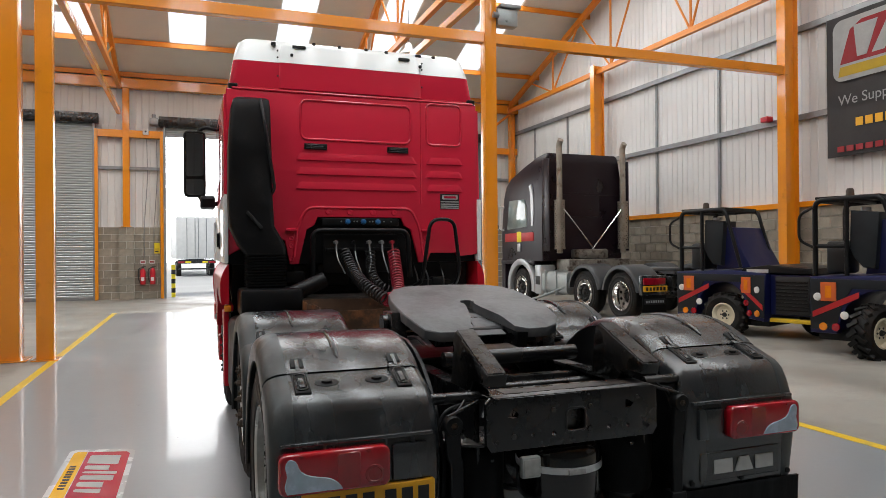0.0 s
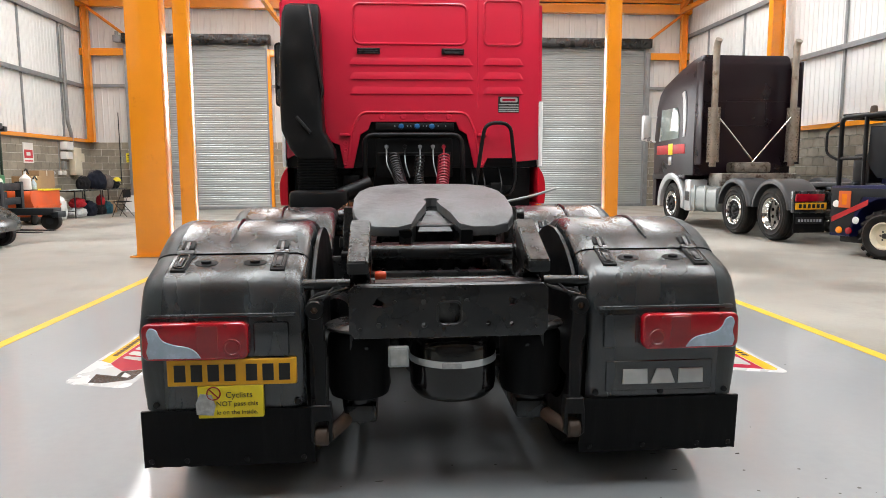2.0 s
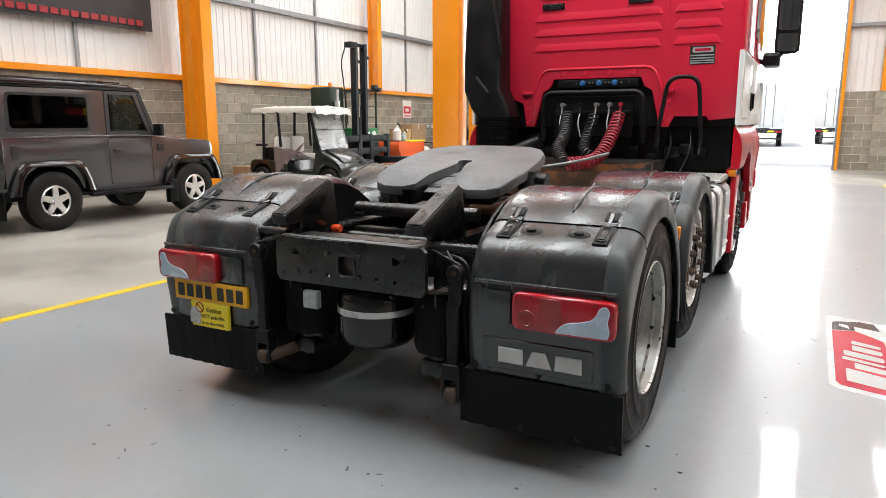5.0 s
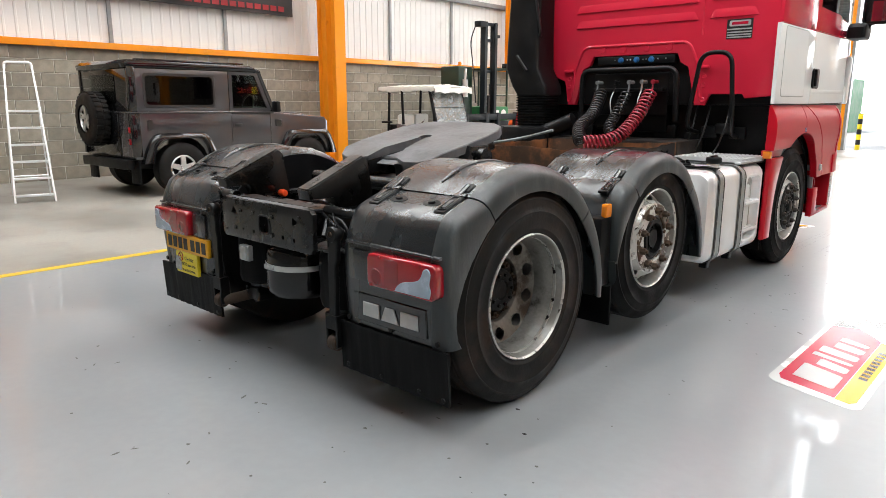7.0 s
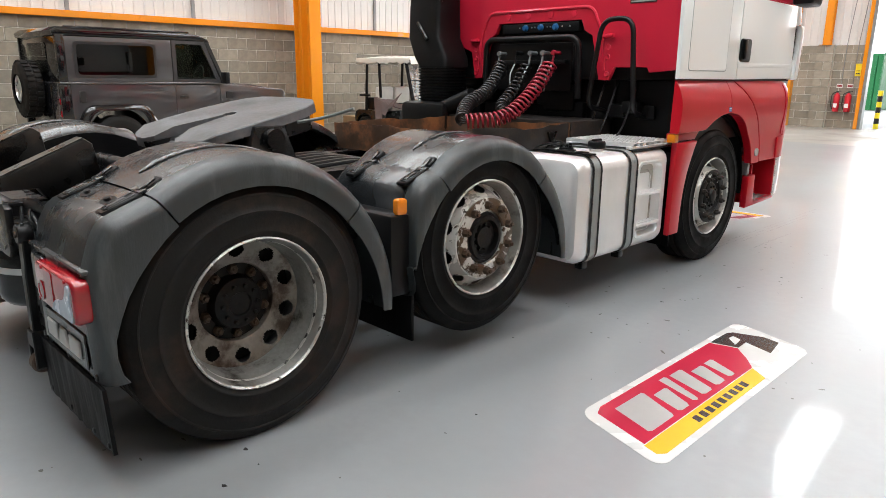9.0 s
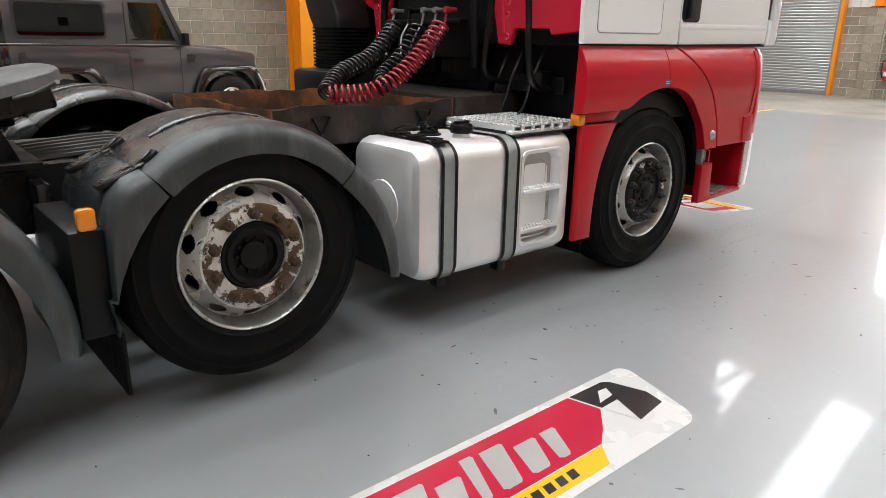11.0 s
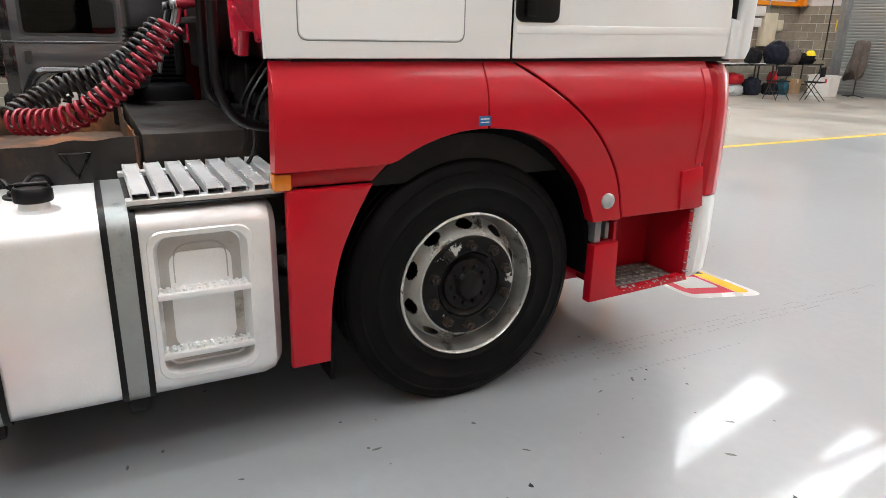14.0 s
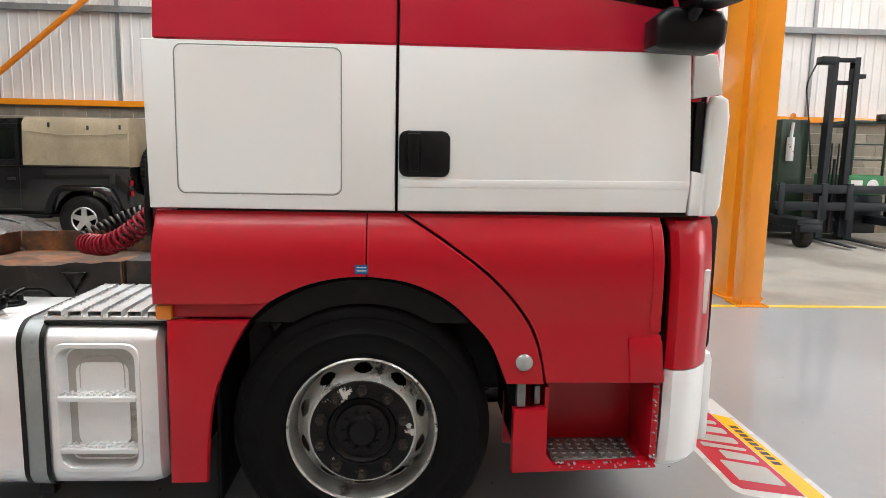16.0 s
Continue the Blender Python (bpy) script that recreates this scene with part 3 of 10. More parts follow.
# side wall columns standing off the walls, on the floor
for s in (-1, 1):
    for y in POSTS_Y:
        i_column("wall_column", s * 10.35, y, 0 if y == 8.5 else BLOCK_TOP, 7.2, 0.22, 0.36, "orange painted steel column against the wall", "x")
    if s < 0:
        i_column("wall_column", -9.9, 8.42, 0, 9.0, 0.3, 0.34, "large orange steel column in front of the wall", "x")
    # corner column and far-wall columns
    i_column("wall_column", s * 10.5, 22.05, BLOCK_TOP, 7.2, 0.2, 0.22, "orange painted steel corner column", "x")
    i_column("wall_column", s * 3.5, 22.12, BLOCK_TOP, 7.0, 0.2, 0.2, "orange painted steel column above the blockwork", "y")
    # grey sheeting rails, panel joints and the orange sill on the blockwork
    for z in (4.27, 6.15):
        b = bmn()
        box(b, s * (SIDE_X - 0.12), s * (SIDE_X - 0.02), BACK_Y, FAR_Y, z - 0.06, z + 0.06)
        tagged(solid("sheeting_rail", b, "steel", "galvanised steel rail along the sheet wall", "rail", "sheeting rails"), kind="structure")
    for y in [1.3 + 2.4 * k for k in range(-3, 9) if k % 3]:
        b = bmn()
        box(b, s * (SIDE_X - 0.06), s * (SIDE_X - 0.02), y - 0.035, y + 0.035, BLOCK_TOP, 6.1)
        tagged(solid("panel_joint", b, "steel", "grey joint strip between wall sheets", "joint strip", "wall joints"), kind="structure")
    b = bmn()
    box(b, s * (SIDE_X - 0.2), s * (SIDE_X - 0.0), BACK_Y, FAR_Y - 0.05, BLOCK_TOP - 0.02, BLOCK_TOP + 0.1, 0.006, 1)
    tagged(solid("sill_beam", b, "orange", "orange steel sill along the top of the blockwork", "sill", "sill beams"), kind="structure")
    b = bmn()
    box(b, s * (SIDE_X - 0.1), s * (SIDE_X - 0.0), BACK_Y, FAR_Y - 0.05, BLOCK_TOP - 0.14, BLOCK_TOP - 0.025)
    tagged(solid("lintel", b, "steel", "grey concrete lintel under the orange sill", "lintel", "lintels"), kind="structure")
    # diagonal wall brace between two columns
    b = bmn()
    cyl(b, (s * 10.42, -3.6, 2.7), (s * 10.42, 0.6, 6.2), 0.06, 10)
    tagged(solid("brace", b, "orange_d", "orange steel diagonal brace on the side wall", "brace", "braces"), kind="structure")
    # knee brace near the far corner
    b = bmn()
    cyl(b, (s * 9.2, 22.05, 6.0), (s * 10.4, 22.05, 6.9), 0.05, 8)
    tagged(solid("brace", b, "orange_d", "orange steel diagonal brace in the corner", "brace", "braces"), kind="structure")

# far wall steelwork
b = bmn()
box(b, -SIDE_X, SIDE_X, 21.95, 22.2, 6.93, 7.25, 0.006, 1)
tagged(solid("eaves_beam", b, "orange", "deep orange steel eaves beam above the shutters", "beam"), kind="structure")
for u0, u1 in SOLID:
    b = bmn()
    box(b, u0, u1, 22.05, 22.22, 5.32, 5.56, 0.006, 1)
    tagged(solid("header_beam", b, "orange", "orange steel header between the shutters", "beam", "header beams"), kind="structure")
    b = bmn()
    box(b, u0, u1, 22.17, 22.25, 4.27, 4.37)
    tagged(solid("sheeting_rail", b, "steel", "galvanised steel rail along the sheet wall", "rail", "sheeting rails"), kind="structure")
for u0, u1, h in OPEN:
    for u in (u0, u1):
        e = 0.07 if u == u0 else -0.07
        b = bmn()
        box(b, u - e - 0.05, u - e + 0.05, 22.0, 22.22, 0, 5.56, 0.006, 1)
        outer = abs(u) > 9
        tagged(solid("door_post", b, "steel" if outer else "orange", "dull grey steel post beside the shutter" if outer else "orange steel door post beside the shutter", "post", "door posts"), kind="structure")
        b = bmn()
        box(b, u + e * 0.1 - 0.03, u + e * 0.1 + 0.05, 22.02, 22.28, 0, 5.9, 0.004, 1)
        tagged(solid("door_guide", b, "steel", "grey steel shutter guide channel", "guide", "door guides"), kind="structure")


def shutter(u0, u1, bottom, label):
    t = thing("roller_shutter", label, "roller shutter", "roller shutters", "structure")
    b = bmn()
    z, pr = bottom, []
    while z < 5.82:
        pr += [(22.24, z), (22.228, z + 0.02), (22.228, z + 0.055), (22.24, z + 0.075)]
        z += 0.08
    rings = [[(x, y, zz) for y, zz in pr] for x in (u0 + 0.03, u1 - 0.03)]
    loft(b, rings, cap=False, closed=False)
    part("curtain", b, "slat", t, "grey steel shutter slats", 20)
    b = bmn()
    box(b, u0, u1, 22.18, 22.26, bottom, bottom + 0.1, 0.006, 1)
    part("bottom_rail", b, "steel", t)
    b = bmn()
    box(b, u0 - 0.15, u1 + 0.15, 21.92, 22.25, 5.72, 6.05, 0.03)
    part("roller_box", b, "chassis", t, "dark steel roller housing")
    b = bmn()
    box(b, u0 - 0.42, u0 - 0.16, 21.9, 22.15, 5.75, 5.98, 0.02)
    cyl(b, (u0 - 0.3, 21.98, 5.9), (u0 - 0.3, 21.98, 6.1), 0.06, 12)
    part("motor", b, "steel", t)
    return t


shutter(OPEN[0][0], OPEN[0][1], 0.004, "closed grey steel roller shutter door")
shutter(OPEN[2][0], OPEN[2][1], 0.004, "closed grey steel roller shutter door")
shutter(OPEN[1][0], OPEN[1][1], 5.42, "raised grey roller shutter over the open gateway")


# concrete blocks: each its own piece where the camera comes near, the rest in one mesh
def block_mesh(l, name="block"):
    b = bmn()
    box(b, 0.005, l - 0.005, 0, 0.05, 0.005, BLOCK_H - 0.005, 0.006, 1)
    return mesh_from(name, b, "block")


BLOCK_FULL, BLOCK_HALF = block_mesh(BLOCK_L), block_mesh(BLOCK_L / 2)


def block_wall(parent, u0, u1, mat_of, near, courses=COURSES):
    """Running bond. mat_of(u, z) gives the block's pose; near(u) says whether it is a piece of its own."""
    rest, count = bmn(), 0
    for c in range(courses):
        u = u0 - (BLOCK_L / 2 if c % 2 else 0)
        while u < u1 - 0.01:
            a, e = max(u, u0), min(u + BLOCK_L, u1)
            l = e - a
            if l > 0.06:
                full, half = abs(l - BLOCK_L) < 0.01, abs(l - BLOCK_L / 2) < 0.01
                m = mat_of(a, c * BLOCK_H)
                if (full or half) and near(a) and count < 300:
                    o = new("block", BLOCK_FULL if full else BLOCK_HALF)
                    o.parent = parent
                    o.matrix_basis = m
                    count += 1
                else:
                    box(rest, 0.005, l - 0.005, 0, 0.05, 0.005, BLOCK_H - 0.005, m=m)
            u += BLOCK_L
    if len(rest.verts):
        o = part("blockwork", rest, "block", parent)
        o["kind"] = "stuff"
    else:
        rest.free()


def mortar_slab(name, x0, x1, y0, y1, top):
    b = bmn()
    box(b, x0, x1, y0, y1, 0, top)
    return tagged(solid(name, b, "mortar", "grey concrete blockwork with pale mortar joints", "wall"), kind="structure")

# ---- the red and white tractor unit ----
truck = thing("truck", "red and white tractor unit without trailer on the grey lane", "truck")


def wheel(parent, side, xo, y, z, kind, R=0.515, W=0.29, tyre_m="tyre", rim_m="rim", hub_m="hub", plate=True):
    c = (side * xo, y, z)
    sg = -side
    ends = {"steer": ((0.268, 0.085), (0.215, 0.012), [(0.208, 0.011), (0.2, 0.008), (0.14, 0.008), (0.135, 0.025)]),
            "drive": ((0.262, 0.165), (0.168, 0.193), [(0.163, 0.197), (0.16, 0.215), (0.158, 0.245), (0.15, 0.25)])}[kind]
    NB = 16
    face = [(ends[0][0] + (ends[1][0] - ends[0][0]) * i / NB, ends[0][1] + (ends[1][1] - ends[0][1]) * (i / NB) ** (1.35 if kind == "steer" else 1.15)) for i in range(NB + 1)] + ends[2]

    def hole(i, k):
        """Ten oval hand holes in the sloping ring."""
        u = ((k % 32) - 15.5) / 7.6
        v = (i - 6.6) / 4.9
        return i < NB and u * u + v * v < 1.0

    b = bmn()
    lathe(b, face, c, "x", sg, 320, skip=hole)
    w = part("wheel", b, "rim_rust_shade" if kind == "drive" else ("rim_face" if plate and rim_m == "rim" else rim_m), parent, "rusty worn steel wheel disc, darkened for shade" if kind == "drive" else "")
    b = bmn()
    lathe(b, [(0.299, 0.02), (0.298, 0.008), (0.294, 0.006), (0.288, 0.014), (0.285, 0.034), (0.279, 0.042), (0.2775, 0.075), (0.27, 0.084), (0.267, 0.12), (0.264, 0.134), (0.26, 0.2), (0.28, W - 0.02)], c, "x", sg, 64)
    part("rim_barrel", b, rim_m if rim_m != "rim" else "barrel", w, "chipped painted steel rim")
    if kind == "drive" and rim_m == "rim":
        b = bmn()
        lathe(b, [(0.2785, 0.0425), (0.2772, 0.0435), (0.2765, 0.056), (0.2775, 0.0585)], c, "x", sg, 64)
        part("bead_ring", b, "chip_band", w, "ring of chipped paint inside the rim")
    b = bmn()
    lathe(b, [(0.2895, 0.013), (0.2915, 0.004), (0.296, 0.0), (0.301, 0.004), (0.302, 0.012)], c, "x", sg, 64)
    part("rim_lip", b, rim_m, w, "bright chipped rim edge")
    b = bmn()
    prof = [(0.299, 0.03), (0.3015, 0.009), (0.318, -0.001), (0.321, -0.004), (0.327, -0.004), (0.330, -0.0015), (0.375, -0.008), (0.395, -0.0085), (0.398, -0.0115), (0.404, -0.0115), (0.407, -0.0075), (0.43, -0.002), (R - 0.055, 0.005), (R - 0.052, 0.002), (R - 0.046, 0.002), (R - 0.043, 0.0075), (R - 0.02, 0.018), (R - 0.006, 0.034), (R, 0.045)]
    g = 0.06
    while g < W - 0.07:
        prof += [(R, g), (R - 0.012, g + 0.004), (R - 0.012, g + 0.012), (R, g + 0.016)]
        g += 0.055
    prof += [(R, W - 0.045), (R - 0.02, W - 0.018), (R - 0.06, W), (0.38, W + 0.006), (0.284, W - 0.02)]
    lathe(b, prof, c, "x", sg, 72)
    part("tyre", b, tyre_m, w, "worn black truck tyre with brown dust", 50)
    off, nr = (0.006, 0.171) if kind == "steer" else (0.235, 0.134)
    b = bmn()
    if kind == "steer" and not plate:
        lathe(b, [(0.138, 0.03), (0.13, 0.016), (0.118, 0.014), (0.112, 0.002), (0.094, 0.0), (0.09, 0.03), (0.06, 0.034), (0.055, 0.012), (0.0005, 0.01)], c, "x", sg, 32)
    elif kind == "steer":
        lathe(b, [(0.139, 0.03), (0.133, 0.012), (0.122, 0.022), (0.112, 0.024), (0.106, 0.012), (0.088, 0.006), (0.062, 0.006), (0.055, 0.0), (0.05, -0.014), (0.042, -0.018), (0.0005, -0.019)], c, "x", sg, 32)
    else:
        lathe(b, [(0.155, 0.245), (0.12, 0.23), (0.108, 0.215), (0.104, 0.18), (0.09, 0.171), (0.05, 0.167), (0.045, 0.175), (0.0005, 0.177)], c, "x", sg, 32)
    hb = part("hub", b, hub_m, w, "dark greasy hub")
    stud = None
    for k in range(10):
        t = 2 * math.pi * k / 10
        dx = 0.17 if kind == "drive" else (0.006 if plate else 0.034)
        if stud is None:
            b = bmn()
            cyl(b, (sg * 0.002, 0, 0), (-sg * (0.012 if kind == "drive" or not plate else 0.014), 0, 0), 0.009, 6)
            stud = o = part("hub_stud", b, hub_m, w)
        else:
            o = again(stud, Matrix())
        o.matrix_basis = Matrix.Translation((c[0] + sg * dx, y + (0.076 if plate else 0.066) * math.cos(t), z + (0.076 if plate else 0.066) * math.sin(t)))
    if kind == "steer":
        b = bmn()
        lathe(b, [(0.208, 0.014), (0.207, 0.004), (0.203, 0.001), (0.142, 0.001), (0.138, 0.006), (0.137, 0.016)], c, "x", sg, 48)
        part("nut_ring", b, "black_ring" if plate else "rust_ring", w, "greasy black ring with chips of white paint" if plate else "rust-stained ring under the wheel nuts")
    b = bmn()
    drum = [(0.19, 0.06), (0.212, 0.1), (0.228, 0.15), (0.235, 0.27)] if kind == "steer" else [(0.25, 0.225), (0.25, 0.27)]
    lathe(b, [(0.0005, drum[0][1])] + drum + [(0.0005, 0.27)], c, "x", sg, 32)
    part("brake_drum", b, "hub", w)
    nut = None
    for k in range(10):
        t = 2 * math.pi * (k + 0.5) / 10
        if nut is None:
            b = bmn()
            lathe(b, [(0.028, 0.004), (0.028, -0.004), (0.0215, -0.007), (0.0215, -0.028), (0.017, -0.033), (0.01, -0.034), (0.01, -0.046), (0.0005, -0.047)], (0, 0, 0), "x", sg, 6)
            nut = part("wheel_nut", b, ("nut_dark" if plate and kind == "steer" else "nut") if rim_m == "rim" else hub_m, w)
            o = nut
        else:
            o = again(nut, Matrix())
        o.matrix_basis = Matrix.Translation((c[0] + sg * (off + 0.001), y + nr * math.cos(t), z + nr * math.sin(t)))
    return w


AX_R, AX_M, AX_F = 0.6, 1.9, 4.55
for sd in (1, -1):
    wheel(truck, sd, 1.215, AX_R, 0.515, "drive")
    b = bmn()
    lathe(b, [(0.29, 0.0), (0.4, -0.01), (0.5, 0.0), (0.515, 0.03), (0.515, 0.25), (0.5, 0.28), (0.29, 0.28)], (sd * 0.86, AX_R, 0.515), "x", -sd, 48)
    part("inner_tyre", b, "tyre", truck)
    wheel(truck, sd, 1.2, AX_M, 0.605, "steer", R=0.5, plate=False, tyre_m="tyre_black")
    wheel(truck, sd, 1.19, AX_F, 0.515, "steer", tyre_m="tyre_black")


def flow(pts, n=4):
    """A smooth line through the points."""
    out = []
    for i in range(len(pts) - 1):
        p0, p1, p2, p3 = pts[max(i - 1, 0)], pts[i], pts[i + 1], pts[min(i + 2, len(pts) - 1)]
        for k in range(n):
            t = k / n
            out.append(tuple(0.5 * (2 * b + (c - a) * t + (2 * a - 5 * b + 4 * c - d) * t * t + (3 * b - a - 3 * c + d) * t ** 3) for a, b, c, d in zip(p0, p1, p2, p3)))
    return out + [pts[-1]]


def arc(cy, cz, r, a0, a1, n):
    return [(cy + r * math.cos(radians(a0 + (a1 - a0) * i / n)), cz + r * math.sin(radians(a0 + (a1 - a0) * i / n))) for i in range(n + 1)]


def band(outer, inner, x0, x1, rnd=0.055, side=1):
    """A mudguard piece: an outer and an inner line (y, z) with the same count of points, with a rounded shoulder at both edges."""
    b = bmn()
    rings = []
    n = len(outer)

    def shrink(k):
        pts = []
        for (oy, oz), (iy, iz) in zip(outer, inner):
            d = Vector((iy - oy, iz - oz))
            l = d.length
            q = min(k, l * 0.8)
            d.normalize()
            pts.append((oy + d.x * q, oz + d.y * q))
        return pts
    for x, k in ((x0, rnd), (x0 + rnd * 0.1, rnd * 0.6), (x0 + rnd * 0.4, rnd * 0.22), (x0 + rnd, 0), (x1 - rnd, 0), (x1 - rnd * 0.4, rnd * 0.22), (x1 - rnd * 0.1, rnd * 0.6), (x1, rnd)):
        o = shrink(k)
        rings.append([(side * x, p[0], p[1]) for p in o] + [(side * x, p[0], p[1]) for p in inner[::-1]])
    loft(b, rings)
    return b


def flange(outer, inner, widths, side):
    """The flat outer lip of a mudguard piece, hanging over the tyre's shoulder."""
    rings = []
    for (oy, oz), (iy, iz), w in zip(outer, inner, widths):
        d = Vector((iy - oy, iz - oz)).normalized()
        rings.append([(side * x, oy + d.x * k, oz + d.y * k) for x, k in ((1.145, -0.0012), (1.175, 0.002), (1.2, 0.01), (1.218, 0.022), (1.23, 0.04), (1.235, 0.06), (1.236, w - 0.006), (1.233, w), (1.226, w), (1.222, 0.062), (1.145, 0.04))])
    b = bmn()
    loft(b, rings)
    return b


def mudguard(side, cy, cz, r_in, rear, seam_r, seam_f, front, top_r, name_rear):
    """Rear piece with the lamp box, hinged top cover, front piece."""
    # top cover
    n = 12
    a_r, a_f = seam_r, seam_f
    out = arc(cy, cz, top_r, a_r, a_f, n)
    inn = arc(cy, cz, r_in, a_r, a_f, n)
    cov = part("mudguard_cover", band(out, inn, 0.585, 1.2, 0.05, side), "fender", truck, "grey plastic mudguard top with a moulded rib and pale scuffs")
    part("flange", flange(out, inn, [0.118] * len(out), side), "fender_side", cov)
    # moulded rib
    b = bmn()
    pts = [(side * 0.93, cy + (top_r + 0.002) * math.cos(radians(a)), cz + (top_r + 0.002) * math.sin(radians(a))) for a in range(70, 119, 6)]
    tube(b, pts, [0.002] + [0.006 + 0.007 * k / (len(pts) - 3) for k in range(len(pts) - 2)] + [0.004], 10)
    part("rib", b, "fender", cov)
    # front piece
    a_e = math.degrees(math.atan2(front[1] - cz, front[0] - cy))
    flare = math.hypot(front[0] - cy, front[1] - cz) - top_r
    out, inn = [], []
    for i in range(13):
        f = i / 12
        a = radians(a_f - 0.7 + (a_e - a_f + 0.7) * f)
        for lst, r in ((out, top_r + flare * f ** 1.25), (inn, r_in + (flare + top_r - r_in - 0.055) * f ** 1.25)):
            lst.append((cy + r * math.cos(a), cz + r * math.sin(a)))
    mf = part("mudguard_front", band(out, inn, 0.66, 1.2, 0.05, side), "fender", truck, "grey plastic front mudguard")
    n = len(out) - 1
    part("flange", flange(out, inn, [0.118 - 0.035 * (i / n) ** 1.5 for i in range(n + 1)], side), "fender_side", mf)
    # rear piece
    m = len(rear)
    a0 = a_r + 0.7
    inn = [(cy + r_in * math.cos(radians(a)), cz + r_in * math.sin(radians(a))) for a in (a0 + (189 - a0) * i / (m - 1) for i in range(m))]
    rp = part(name_rear, band(rear, inn, 0.585, 1.2, 0.05, side), "fender", truck, "grey plastic rear mudguard with streaks of dirt")
    part("flange", flange(rear, inn, [math.hypot(p[0] - q[0], p[1] - q[1]) + 0.05 for p, q in zip(rear, inn)], side), "fender_side", rp)
    return rp, cov


def latch(side, x, parent, y0, z0, slope, upper):
    b = bmn()
    m = Matrix.Translation((side * x, y0, z0)) @ Matrix.Rotation(slope, 4, "X")
    m2 = Matrix.Translation((side * x, y0, z0)) @ Matrix.Rotation(upper, 4, "X")
    box(b, -0.031, 0.031, -0.15, -0.004, -0.012, 0.007, 0.004, 1, m)
    l = part("latch", b, "black", parent, "black rubber mudguard latch")
    b = bmn()
    box(b, -0.027, 0.027, 0.028, 0.085, -0.012, 0.006, 0.004, 1, m2)
    part("pocket", b, "black", l)
    b = bmn()
    box(b, -0.009, 0.009, 0.0, 0.07, 0.004, 0.014, 0.003, 1, m2)
    box(b, -0.032, 0.032, -0.012, 0.016, 0.002, 0.012, 0.004, 2, m)
    part("toggle", b, "fender", l)
    b = bmn()
    tube(b, [m @ Vector((p, q, 0.008)) for p, q in rrect(-0.02, 0.02, -0.13, -0.02, 0.012, 3)], 0.004, 8, closed=True)
    part("buckle", b, "chassis", l)
    b = bmn()
    box(b, -0.011, 0.011, -0.118, -0.05, 0.004, 0.013, 0.004, 2, m)
    part("hook", b, "chassis", l)


